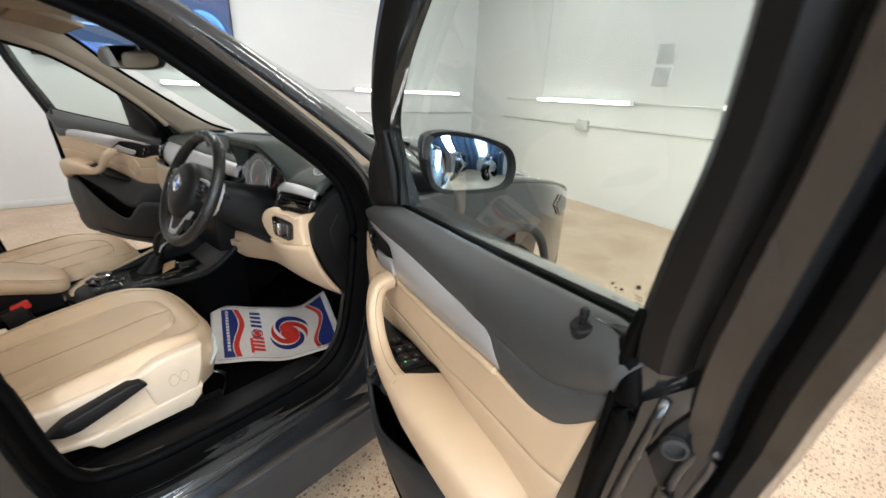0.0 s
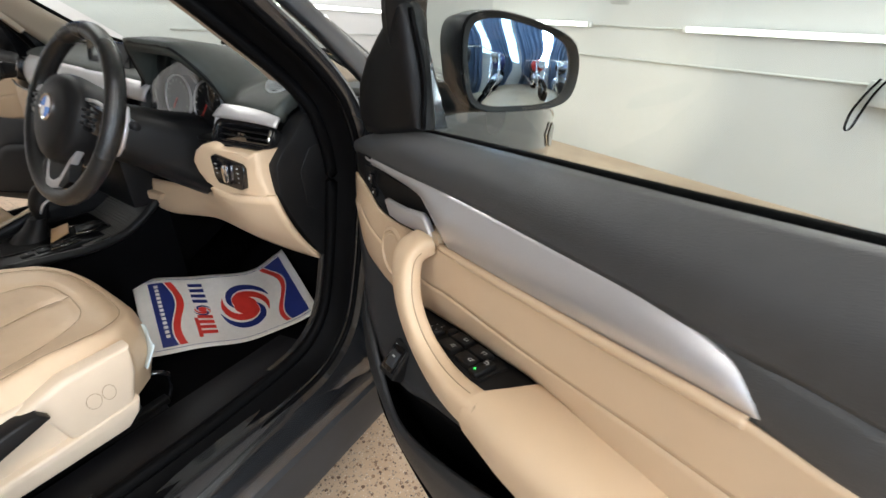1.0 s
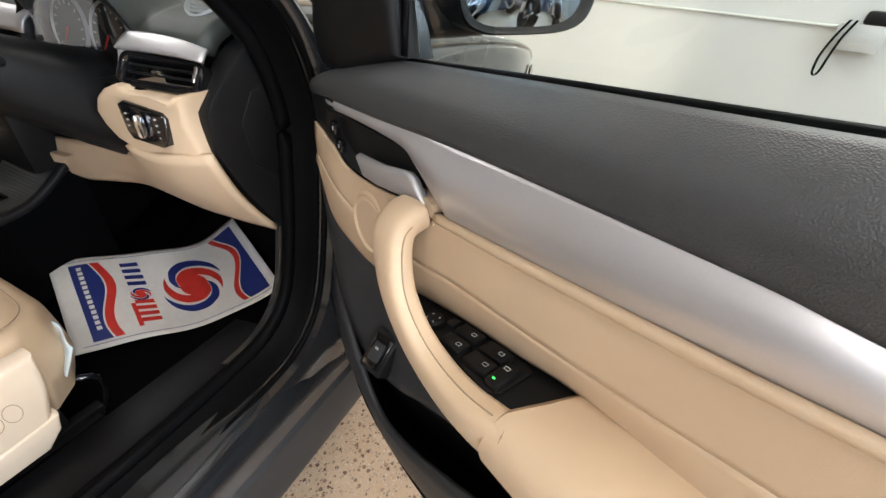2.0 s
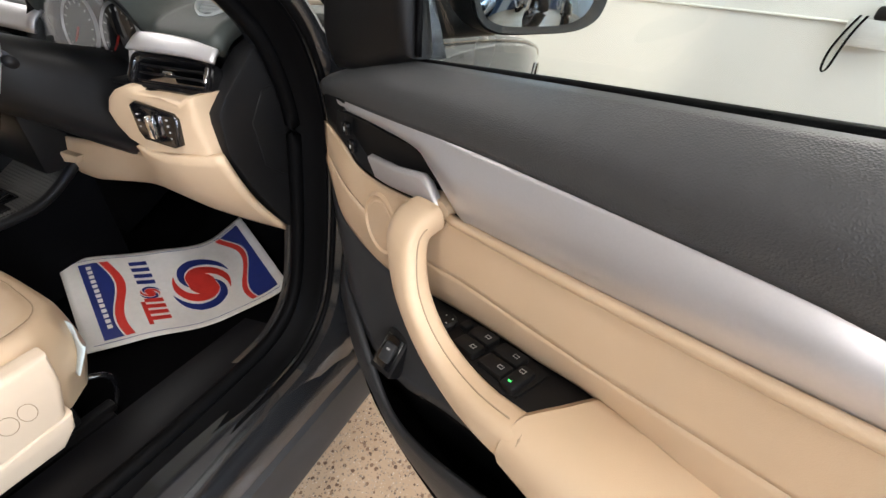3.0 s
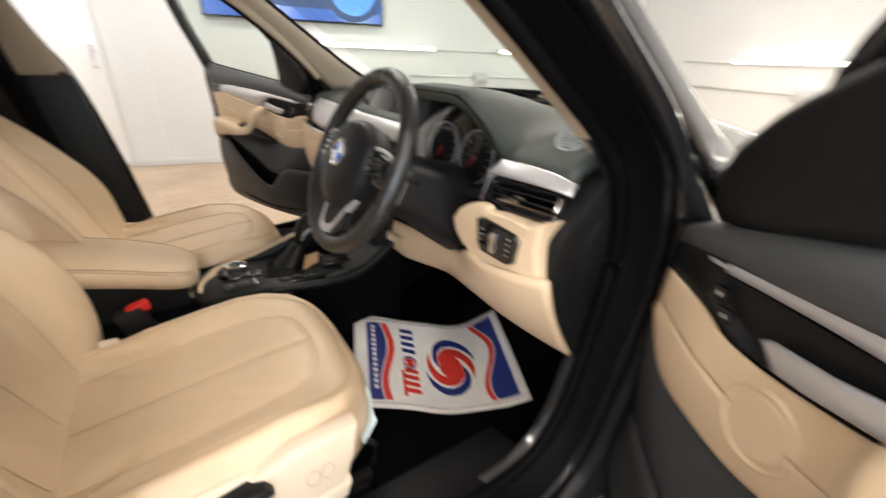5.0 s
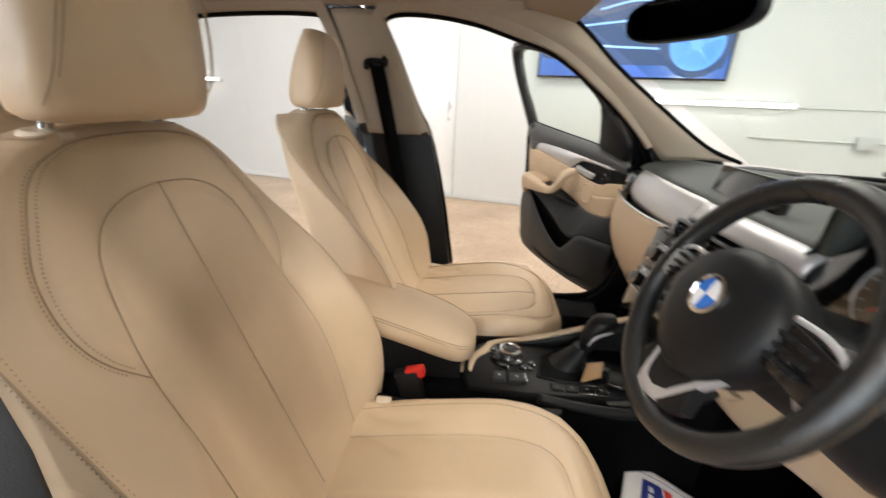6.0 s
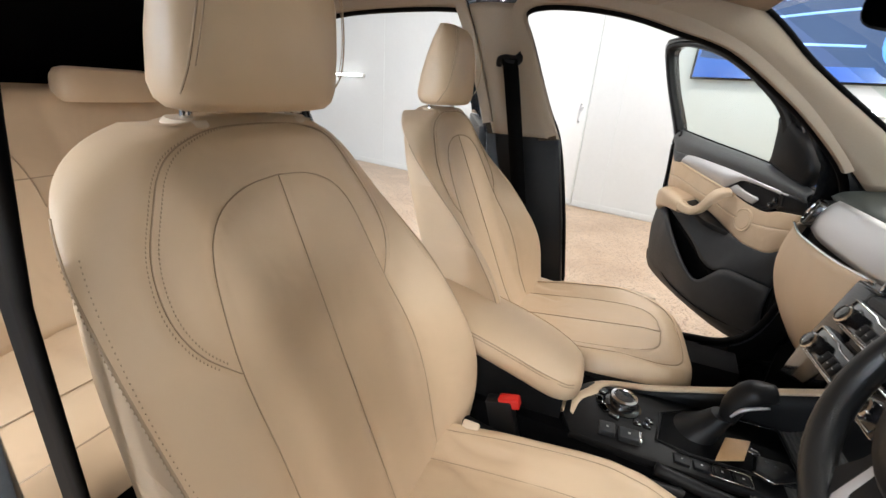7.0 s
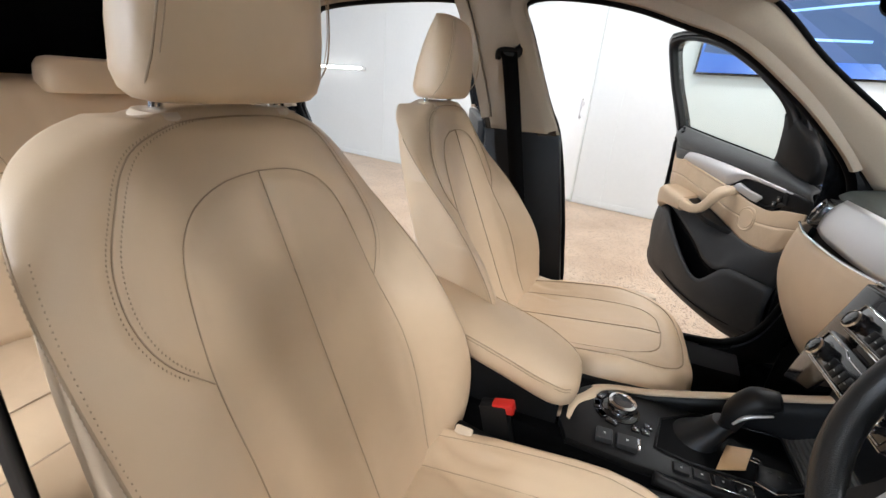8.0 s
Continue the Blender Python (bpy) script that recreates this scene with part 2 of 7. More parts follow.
# ---- the room ----
LEFT0, LEFT_A = Vector((-4.13, 0.2, 0)), radians(13)
FRONT0, FRONT_A = Vector((0.8, 4.42, 0)), radians(-19)
LEFT_D, LEFT_N = Vector((math.sin(LEFT_A), math.cos(LEFT_A), 0)), Vector((math.cos(LEFT_A), -math.sin(LEFT_A), 0))
FRONT_D, FRONT_N = Vector((math.cos(FRONT_A), math.sin(FRONT_A), 0)), Vector((math.sin(FRONT_A), -math.cos(FRONT_A), 0))
HEIGHT = 3.4


def on_wall(where, s, z, off=0.0):
    """A place on the west ("left") or north ("front") wall: along it, up, and off it into the room."""
    o, d, n = (LEFT0, LEFT_D, LEFT_N) if where == "left" else (FRONT0, FRONT_D, FRONT_N)
    return o + d * s + n * off + Vector((0, 0, z))


def wall(name, a, b, n, label):
    """A wall 0.12 m thick behind the line from a to b."""
    a, b, n = Vector(a), Vector(b), Vector(n)
    up = Vector((0, 0, HEIGHT))
    ob = slab(name, [a, b, b + up, a + up], [p - n * 0.12 for p in (a, b, b + up, a + up)], WALL, None, 0)
    return tagged(ob, label, "wall", "", "structure")


k = ((LEFT0 - FRONT0).dot(LEFT_N)) / FRONT_D.dot(LEFT_N)
CORNER = FRONT0 + FRONT_D * k
SW, NE, SE = LEFT0 - LEFT_D * 9.5, FRONT0 + FRONT_D * 6.8, FRONT0 + FRONT_D * 6.8 - FRONT_N * -11.0
wall("wall_west", SW, CORNER, LEFT_N, "white painted plain wall with wall tube lights")
wall("wall_north", CORNER, NE, FRONT_N, "white painted wall with conduit and tube lights")
wall("wall_east", NE, SE, -FRONT_D, "white painted plain wall behind the open car door")
wall("wall_south", SE, SW, (SW - SE).cross(Vector((0, 0, 1))).normalized() * -1, "white painted plain rear wall of the room")
flat = slab("floor", [(-12, -12, 0), (12, -12, 0), (12, 12, 0), (-12, 12, 0)], [(-12, -12, -0.1), (12, -12, -0.1), (12, 12, -0.1), (-12, 12, -0.1)], FLOOR, None, 0)
tagged(flat, "polished tan terrazzo floor with brown stone chips", "floor", "", "structure")
top = slab("ceiling", [(-12, -12, HEIGHT), (12, -12, HEIGHT), (12, 12, HEIGHT), (-12, 12, HEIGHT)], [(-12, -12, HEIGHT + 0.1), (12, -12, HEIGHT + 0.1), (12, 12, HEIGHT + 0.1), (-12, 12, HEIGHT + 0.1)], CEIL, None, 0)
tagged(top, "plain white ceiling with strip luminaires", "ceiling", "", "structure")


def wall_bar(name, where, s0, s1, z, r, mat, off, label, category, kind=""):
    return tagged(tube(name, [on_wall(where, s0, z, off), on_wall(where, s1, z, off)], r, mat, None, 8, k=1), label, category, "", kind)


def wall_box(name, where, s, z, size, mat, parent=None, off=0.0, bev=0.004, label=""):
    """A block with its back on the wall: size along the wall, off it and up."""
    a = LEFT_A if where == "left" else FRONT_A
    turn = Matrix.Rotation(-a + radians(90), 3, "Z") if where == "left" else Matrix.Rotation(a, 3, "Z")
    return box(name, on_wall(where, s, z, off + size[1] / 2), size, mat, parent, bev, turn, label)


def tube_light(where, s0, s1, z):
    base = wall_box("tube_light", where, (s0 + s1) / 2, z, (s1 - s0, 0.03, 0.05), TRIMWHITE, None, 0.012)
    tagged(base, "lit white wall tube light in a slim white batten", "tube light", "tube lights along the walls")
    tube("lit_tube", [on_wall(where, s0 + 0.02, z, 0.062), on_wall(where, s1 - 0.02, z, 0.062)], 0.02, TUBE, base, 10, k=1, label="glowing white tube")
    for s in (s0, s1):
        wall_box("end_cap", where, s, z, (0.03, 0.06, 0.05), TRIMWHITE, base, 0.012)
    return base


for s0, s1 in ((-7.4, -6.0), (-5.6, -4.4), (1.05, 2.5), (3.37, 5.26)):
    tube_light("left", s0, s1, 1.27 if s0 > 0 else 1.34)
for s0, s1 in ((-2.17, -0.66), (0.31, 2.2), (2.7, 4.2)):
    tube_light("front", s0, s1, 1.25)

# conduits and junction boxes
wall_bar("conduit", "front", -2.95, 6.5, 0.97, 0.010, PIPE, 0.012, "thin white painted conduit along the wall", "conduit")
wall_bar("conduit", "front", -2.9, -2.2, 1.24, 0.008, PIPE, 0.01, "thin white painted conduit between tube lights", "conduit")
wall_bar("conduit", "front", -0.64, 0.29, 1.25, 0.008, PIPE, 0.01, "thin white painted conduit between tube lights", "conduit")
wall_bar("conduit", "left", 2.2, 5.7, 0.97, 0.010, PIPE, 0.012, "thin white painted conduit along the wall", "conduit")
wall_bar("conduit", "left", 2.55, 3.35, 1.26, 0.008, PIPE, 0.01, "thin white painted conduit between tube lights", "conduit")
for where, s in (("front", -1.32), ("left", 3.14)):
    b = wall_box("junction_box", where, s, 0.965, (0.17, 0.06, 0.12), BOXGREY, None, 0.0)
    tagged(b, "grey square metal junction box on conduit", "junction box")
    wall_box("cover", where, s, 0.965, (0.15, 0.006, 0.10), BOXGREY, b, 0.06)
# strap hung on a grey box
b = wall_box("charger_box", "front", 1.78, 0.92, (0.26, 0.10, 0.16), BOXGREY)
tagged(b, "grey wall-mounted box on the conduit line", "box")
strap = sheet("strap", lambda u, v: (lambda p: on_wall("front", p[0] + 0.008 * (2 * v - 1), p[1], 0.125 + 0.012 * math.sin(3.1 * u)))(even(cr([(1.70, 1.02), (1.665, 0.92), (1.640, 0.80), (1.645, 0.70), (1.662, 0.668), (1.682, 0.70), (1.69, 0.80), (1.705, 0.92), (1.735, 1.02)], 8), 41)[round(u * 40)]), 40, 2, RUBBER, None, 0.003)
tagged(strap, "black woven strap hanging in a loop", "strap")
case = wall_box("camera_case", "front", 1.86, 1.04, (0.2, 0.11, 0.08), BLACK, None, 0.0, 0.02)
tagged(case, "small black case lying on the grey box", "case")

# louvre vents
for z0 in (1.44, 1.66):
    v = wall_box("wall_vent", "front", -0.40, z0 + 0.09, (0.20, 0.006, 0.19), WALL)
    tagged(v, "white painted louvred wall vent", "vent", "wall vents")
    for i in range(9):
        wall_box("slat", "front", -0.40, z0 + 0.015 + i * 0.019, (0.17, 0.007, 0.006), BOXGREY, v, 0.006, 0)

# television
tv = wall_box("television", "left", 0.965, 1.98, (1.80, 0.06, 1.02), GLOSS, None, 0.03, 0.008)
tagged(tv, "large wall television with a blue car picture", "television")


def screen_material():
    m = bpy.data.materials.new("screen_picture")
    m.use_nodes = True
    n, l = m.node_tree.nodes, m.node_tree.links
    b = n["Principled BSDF"]
    b.inputs["Roughness"].default_value = 0.15
    co = n.new("ShaderNodeTexCoord")
    sep = n.new("ShaderNodeSeparateXYZ")
    l.new(co.outputs["Generated"], sep.inputs[0])
    ramp = n.new("ShaderNodeValToRGB")
    e = ramp.color_ramp.elements
    e[0].position, e[0].color = 0.0, (0.03, 0.16, 0.75, 1)
    e[1].position, e[1].color = 1.0, (0.02, 0.07, 0.42, 1)
    for p, c in ((0.36, (0.04, 0.20, 0.85, 1)), (0.40, (0.01, 0.03, 0.10, 1)), (0.52, (0.02, 0.06, 0.22, 1)), (0.66, (0.02, 0.06, 0.25, 1)), (0.80, (0.03, 0.14, 0.62, 1))):
        x = e.new(p)
        x.color = c
    l.new(sep.outputs[2], ramp.inputs[0])
    b.inputs["Base Color"].default_value = (0.01, 0.01, 0.01, 1)
    l.new(ramp.outputs[0], b.inputs["Emission Color"])
    b.inputs["Emission Strength"].default_value = 1.0
    return m


SCREEN = screen_material()
wall_box("screen", "left", 0.965, 1.98, (1.76, 0.004, 0.98), SCREEN, tv, 0.091, 0, "lit blue picture")
PICT = glow("picture_dark", (0.02, 0.05, 0.14), 0.6)
PICTB = glow("picture_bright", (0.10, 0.30, 0.90), 0.9)
PICTL = glow("picture_line", (0.25, 0.45, 0.95), 0.9)
wc = on_wall("left", 1.545, 1.79, 0.0965)
disc("pictured_tyre", wc, LEFT_N, [(0.30, 0), (0.30, 0.002)], PICT, tv, 32)
rim = disc("pictured_rim", wc + LEFT_N * 0.003, LEFT_N, [(0.235, 0), (0.235, 0.002), (0.205, 0.002), (0.205, 0)], PICTB, tv, 32)
for i in range(5):
    a = 2 * math.pi * i / 5 + 0.3
    p = wc + LEFT_N * 0.004
    tip = p + (LEFT_D * math.cos(a) + Vector((0, 0, math.sin(a)))) * 0.215
    tube("pictured_spoke", [p, tip], 0.017, PICTB, tv, 6, k=1, squash=0.1, up=LEFT_N)

disc("pictured_hub", wc + LEFT_N * 0.004, LEFT_N, [(0.06, 0), (0.06, 0.002)], PICTB, tv, 20)
# the pictured car: dark body with bright edge lines
body_o = [(0.10, 1.66), (0.40, 1.63), (0.90, 1.60), (1.30, 1.60), (1.80, 1.58), (1.84, 1.80), (1.78, 2.02), (1.45, 2.12), (0.95, 2.13), (0.55, 2.02), (0.15, 1.96)]
slab("pictured_body", [on_wall("left", a, z, 0.0958) for a, z in body_o], [on_wall("left", a, z, 0.0952) for a, z in body_o], PICT, tv, 0)
for row in ([(0.30, 1.80), (0.75, 1.77), (1.22, 1.75)], [(0.25, 1.93), (0.70, 1.98), (1.30, 2.02), (1.70, 1.98)], [(0.62, 2.10), (0.95, 2.17), (1.40, 2.16)], [(0.70, 2.30), (1.0, 2.31), (1.6, 2.30)]):
    tube("pictured_line", [on_wall("left", a, z, 0.0962) for a, z in row], 0.010, PICTL, tv, 6, k=6, squash=0.1, up=LEFT_N)

# flush white door with its lever
DOOR_S = -0.87
d1 = wall_box("door_1", "left", DOOR_S - 0.46, 1.07, (0.90, 0.014, 2.06), TRIMWHITE, None, 0.0)
tagged(d1, "flush white painted door in the white wall", "door", "", "structure")
for s, w, z, h in ((DOOR_S + 0.0, 0.018, 1.05, 2.10), (DOOR_S - 0.92, 0.018, 1.05, 2.10)):
    wall_box("trim", "left", s, z, (w, 0.022, h), PIPE, d1, 0.0, 0.003)
wall_box("kick_plate", "left", DOOR_S - 0.46, 0.05, (0.90, 0.020, 0.05), PIPE, d1, 0.0, 0.002)
disc("lock", on_wall("left", DOOR_S - 0.07, 1.12, 0.014), LEFT_N, [(0.026, 0), (0.026, 0.012), (0.015, 0.016)], SILVER, d1, 16)
tube("handle", [on_wall("left", DOOR_S - 0.07, 1.16, 0.02), on_wall("left", DOOR_S - 0.07, 1.16, 0.06), on_wall("left", DOOR_S - 0.07, 0.98, 0.06), on_wall("left", DOOR_S - 0.07, 0.98, 0.02)], 0.009, SILVER, d1, 8, k=2)
for where, s0, s1 in (("left", -9.4, DOOR_S - 0.94), ("left", DOOR_S + 0.02, 5.7)):
    bb = wall_box("baseboard", where, (s0 + s1) / 2, 0.04, (s1 - s0, 0.008, 0.07), WALL, None, 0.0, 0.002)
    tagged(bb, "low white painted baseboard", "baseboard", "", "structure")
for s, z0, z1 in ((-0.53, 0.08, 3.3), (-4.0, 0.08, 3.3)):
    sj = wall_box("trim", "left", s, (z0 + z1) / 2, (0.006, 0.004, z1 - z0), PIPE, None, 0.0, 0)
    tagged(sj, "thin panel joint strip on white wall", "trim", "", "structure")
for s in (-2.15, 2.4):
    sj = wall_box("trim", "front", s, 2.3, (0.012, 0.006, 2.0), WALL, None, 0.0, 0)
    tagged(sj, "thin vertical panel strip on white wall", "trim", "", "structure")
for z in (2.2, 2.26, 2.36):
    sj = wall_box("trim", "left", 3.3, z, (0.5, 0.006, 0.008), PIPE, None, 0.0, 0)
    tagged(sj, "thin grey slot in the white wall", "trim", "", "structure")

# ceiling luminaires
for x, y in ((-2.2, -2.6), (-2.2, 0.6), (-1.2, 3.2), (1.3, -3.2), (2.4, -0.6), (2.0, 2.4), (4.2, -3.0), (4.3, 0.8)):
    f = box("ceiling_light", (x, y, HEIGHT - 0.04), (0.22, 1.5, 0.08), TRIMWHITE, None, 0.006, Matrix.Rotation(FRONT_A, 3, "Z"))
    tagged(f, "lit white ceiling strip luminaire", "ceiling light", "ceiling lights")
    box("diffuser", (x, y, HEIGHT - 0.085), (0.18, 1.46, 0.012), LAMP, f, 0.003, Matrix.Rotation(FRONT_A, 3, "Z"), "glowing white diffuser")
    lamp = bpy.data.lights.new("luminaire_light", "AREA")
    lamp.shape, lamp.size, lamp.size_y, lamp.energy, lamp.color = "RECTANGLE", 0.18, 1.46, 63, (1.0, 0.985, 0.96)
    lo = new("luminaire_light", lamp)
    lo.matrix_world = Matrix.Translation((x, y, HEIGHT - 0.1)) @ Matrix.Rotation(FRONT_A, 4, "Z")

# blue curtains and tall windows along the east wall, with a few workshop trolleys
EAST_D, EAST_N = (SE - NE).normalized(), -FRONT_D
for i in range(12):
    c = NE + EAST_D * (0.15 + i * 0.88)
    corners = ((0.03, 0.85), (0.27, 0.85), (0.27, 2.95), (0.03, 2.95))
    ob = slab("window_%d" % (i + 1), [c + EAST_N * 0.03 + EAST_D * a + Vector((0, 0, z)) for a, z in corners], [c + EAST_N * 0.012 + EAST_D * a + Vector((0, 0, z)) for a, z in corners], DAYLIGHT, None, 0)
    tagged(ob, "tall narrow daylit window with thin bars", "window", "", "structure")
    for z in (0.85, 1.38, 1.90, 2.42, 2.95):
        box("window_bar", c + EAST_N * 0.04 + EAST_D * 0.15 + Vector((0, 0, z)), (0.26, 0.03, 0.03), PIPE, ob, 0.004, Matrix.Rotation(math.atan2(EAST_D.y, EAST_D.x), 3, "Z"))
    ob = sheet("curtain", lambda s, t, c=c: c + EAST_D * (0.30 + 0.58 * s) + EAST_N * (0.14 + 0.04 * math.sin(s * 26) + 0.02 * math.sin(s * 61)) + Vector((0, 0, 0.03 + 3.0 * t)), 60, 1, CURTAIN, None, 0.004)
    tagged(ob, "blue hanging workshop curtain in folds", "curtain", "curtains along the window wall")
    if i % 3 == 1:
        lamp = bpy.data.lights.new("window_daylight", "AREA")
        lamp.shape, lamp.size, lamp.size_y, lamp.energy, lamp.color = "RECTANGLE", 0.26, 2.1, 125, (0.80, 0.90, 1.0)
        lo = new("window_daylight", lamp)
        p = c + EAST_N * 0.07 + EAST_D * 0.15 + Vector((0, 0, 1.85))
        lo.matrix_world = look(p, p + EAST_N)


def motorcycle(p, turn, tank):
    """A parked motorcycle with its rear wheel at p, seen only in the door mirror."""
    at = lambda a, b, z: p + turn @ Vector((a, b, z))  # noqa: E731
    ring = lambda a: [at(a + 0.29 * math.cos(w), 0, 0.31 + 0.29 * math.sin(w)) for w in np.linspace(0, 2 * math.pi, 24, endpoint=False)]  # noqa: E731
    bike = new("motorcycle")
    bike.location = p
    bike.matrix_world = Matrix.Translation(p)
    local = Matrix.Translation(-p)
    made = []
    for a in (0.0, 1.35):
        made.append(tube("tyre", ring(a), 0.055, RUBBER, bike, 8, True, 1))
        made.append(disc("hub", at(a, -0.05, 0.31), turn @ Vector((0, 1, 0)), [(0.06, 0), (0.06, 0.10), (0.02, 0.11)], CHROME, bike, 14))
        for k in range(4):
            w = math.pi / 4 + k * math.pi / 2
            made.append(tube("spoke", [at(a, 0, 0.31), at(a + 0.26 * math.cos(w), 0, 0.31 + 0.26 * math.sin(w))], 0.012, STEEL, bike, 6, k=1))
    made.append(tube("tank", [at(0.55, 0, 0.80), at(0.72, 0, 0.88), at(0.95, 0, 0.86)], [0.09, 0.16, 0.08], tank, bike, 14, k=6, label="painted fuel tank"))
    made.append(tube("saddle", [at(-0.05, 0, 0.80), at(0.25, 0, 0.78), at(0.55, 0, 0.78)], [0.07, 0.11, 0.09], BLACK, bike, 12, k=6))
    made.append(tube("engine", [at(0.55, 0, 0.42), at(0.70, 0, 0.50), at(0.85, 0, 0.45)], [0.13, 0.18, 0.12], STEEL, bike, 10, k=4))
    made.append(tube("exhaust", [at(0.85, 0.12, 0.50), at(0.80, 0.14, 0.28), at(0.40, 0.15, 0.28), at(-0.20, 0.16, 0.38)], [0.02, 0.02, 0.03, 0.045], CHROME, bike, 10, k=6))
    made.append(tube("handlebar", [at(0.98, -0.36, 1.04), at(1.04, -0.12, 1.0), at(1.04, 0.12, 1.0), at(0.98, 0.36, 1.04)], 0.014, CHROME, bike, 8, k=6))
    for b in (-0.09, 0.09):
        made.append(tube("fork", [at(1.35, b, 0.31), at(1.06, b, 0.98)], 0.022, CHROME, bike, 8, k=1))
    made.append(disc("headlamp", at(1.12, 0, 0.92), turn @ Vector((1, 0, 0.1)), [(0.05, 0), (0.085, 0.06), (0.08, 0.08), (0, 0.085)], CHROME, bike, 18))
    for ob in made:
        ob.data.transform(local)
    return bike


for i, (dist, off, deg, tank) in enumerate(((0.9, 1.0, 28, BLACK), (1.7, 0.9, 14, RED), (2.6, 1.0, 22, BLUE), (3.5, 0.95, 10, BLACK), (4.3, 1.0, 24, RED), (5.2, 0.9, 16, GREY))):
    mc_ = motorcycle(NE + EAST_D * dist + EAST_N * (off - 0.45), Matrix.Rotation(math.atan2(EAST_N.y, EAST_N.x) + radians(deg), 3, "Z"), tank)
    tagged(mc_, "%s motorcycle with chrome parts, parked by blue curtains" % {BLACK: "black", RED: "red", BLUE: "blue", GREY: "grey"}[tank], "motorcycle", "motorcycles by the curtains")


# ---- the car ----
car = new("car")
tagged(car, "dark grey compact crossover with beige leather interior and open doors", "car")


OPENING = [(-0.36, 0.47), (-0.15, 0.44), (0.10, 0.445), (0.20, 0.465), (0.262, 0.53), (0.297, 0.65), (0.322, 0.80), (0.330, 0.90), (0.305, 1.0), (0.255, 1.08), (0.16, 1.165), (0.05, 1.255), (-0.09, 1.362), (-0.20, 1.415), (-0.33, 1.452), (-0.47, 1.472), (-0.59, 1.472), (-0.632, 1.44), (-0.60, 1.36), (-0.525, 1.167), (-0.48, 1.07), (-0.42, 0.80), (-0.385, 0.58)]
REAR_OPENING = [(-0.66, 0.52), (-0.70, 0.80), (-0.73, 1.07), (-0.78, 1.28), (-0.83, 1.44), (-0.88, 1.47), (-1.2, 1.462), (-1.42, 1.43), (-1.55, 1.36), (-1.60, 1.20), (-1.56, 1.0), (-1.44, 0.80), (-1.36, 0.60), (-1.25, 0.47), (-1.0, 0.44), (-0.75, 0.45)]


def tumble(z):
    return -0.26 * max(0.0, z - 1.03)


def aperture(outline, s, parent):
    """The painted flange, rubber seal and inner trim lip round a door opening."""
    pts = np.array(cr(outline, 5, True))
    nxt, prv = np.roll(pts, -1, 0), np.roll(pts, 1, 0)
    t = nxt - prv
    t /= np.linalg.norm(t, axis=1)[:, None]
    out = np.stack([t[:, 1], -t[:, 0]], 1)
    c = pts.mean(0)
    out *= np.sign(((pts - c) * out).sum(1))[:, None]
    rings = []
    for i, p in enumerate(pts):
        tz = tumble(p[1])
        low = 1.0 if p[1] < 0.6 else 0.55
        slim = min(1.0, max(0.0, (p[1] - 0.92) / 0.10))
        ring = []
        for x, o in ((0.715, 0.0), (0.742, 0.006), (0.760, 0.020), (0.800, 0.030), (0.838, 0.034), (0.858, 0.05 + 0.02 * low), (0.868, 0.10 * low + 0.03), (0.855, 0.15 * low + 0.03), (0.80, 0.15 * low + 0.03), (0.715, 0.06)):
            if p[0] > -0.3:  # the windscreen pillar is slimmer than the rest of the frame
                x, o = x - 0.55 * slim * max(0.0, x - 0.80), o - 0.7 * slim * max(0.0, o - 0.034)
            q = p + out[i] * o
            ring.append((s * (x + tz), q[0], q[1]))
        rings.append(ring)
    rings.append(rings[0])
    body = loft("door_frame", rings, PAINT, parent, False, True, True, "dark grey painted door opening flange")
    rub = []
    for i, p in enumerate(pts):
        tz = tumble(p[1])
        ring = []
        for x, oo in ((0.742, 0.02), (0.740, 0.000), (0.748, 0.004), (0.762, 0.010), (0.780, 0.022), (0.792, 0.022), (0.802, 0.026), (0.804, 0.040), (0.75, 0.035)):
            q = p + out[i] * oo
            ring.append((s * (x + tz), q[0], q[1]))
        rub.append(ring)
    rub.append(rub[0])
    loft("opening_trim", rub, RUBBER, body, False, True, True, "black rubber opening trim")
    top = [i for i in range(len(pts)) if pts[i][1] > 1.07]
    k0 = next(i for i in top if i - 1 not in top)
    lip = []
    for i in range(k0, k0 + len(top)):
        i %= len(pts)
        tz = tumble(pts[i][1])
        lip.append([(s * (x + tz), *(pts[i] + out[i] * oo)) for x, oo in ((0.698, 0.030), (0.699, 0.002), (0.705, -0.006), (0.728, -0.007), (0.741, -0.002), (0.741, 0.01), (0.712, 0.030))])
    loft("opening_lip", lip, HEADLINER, body, True, True, True, "beige lining lip round the opening")
    tube("door_seal", [(s * (0.748 + tumble(p[1])), p[0] + o[0] * 0.004, p[1] + o[1] * -0.004) for p, o in zip(pts[::2], out[::2])], 0.014, RUBBER, body, 8, True, 2, "black rubber door seal")
    tube("outer_seal", [(s * (0.815 + tumble(p[1])), p[0] + o[0] * 0.032, p[1] + o[1] * 0.032) for p, o in zip(pts[::2], out[::2])], 0.007, RUBBER, body, 6, True, 2, "thin black outer seal")
    return body


FRONT_EDGE = ((0.305, 0.035, 0.0), (0.255, 0.048, 0.0), (0.16, 0.052, 0.006), (0.05, 0.050, 0.007), (-0.09, 0.030, 0.006))
for s in (1, -1):
    aperture([(y - (0.035 + 0.055 * (0.9 < z)) * (s > 0 and y < -0.38 and z < 1.3) + (s < 0) * sum(a for k, a, b in FRONT_EDGE if k == y), z + (s < 0) * sum(b for k, a, b in FRONT_EDGE if k == y)) for y, z in OPENING], s, car)
    aperture(REAR_OPENING, s, car)

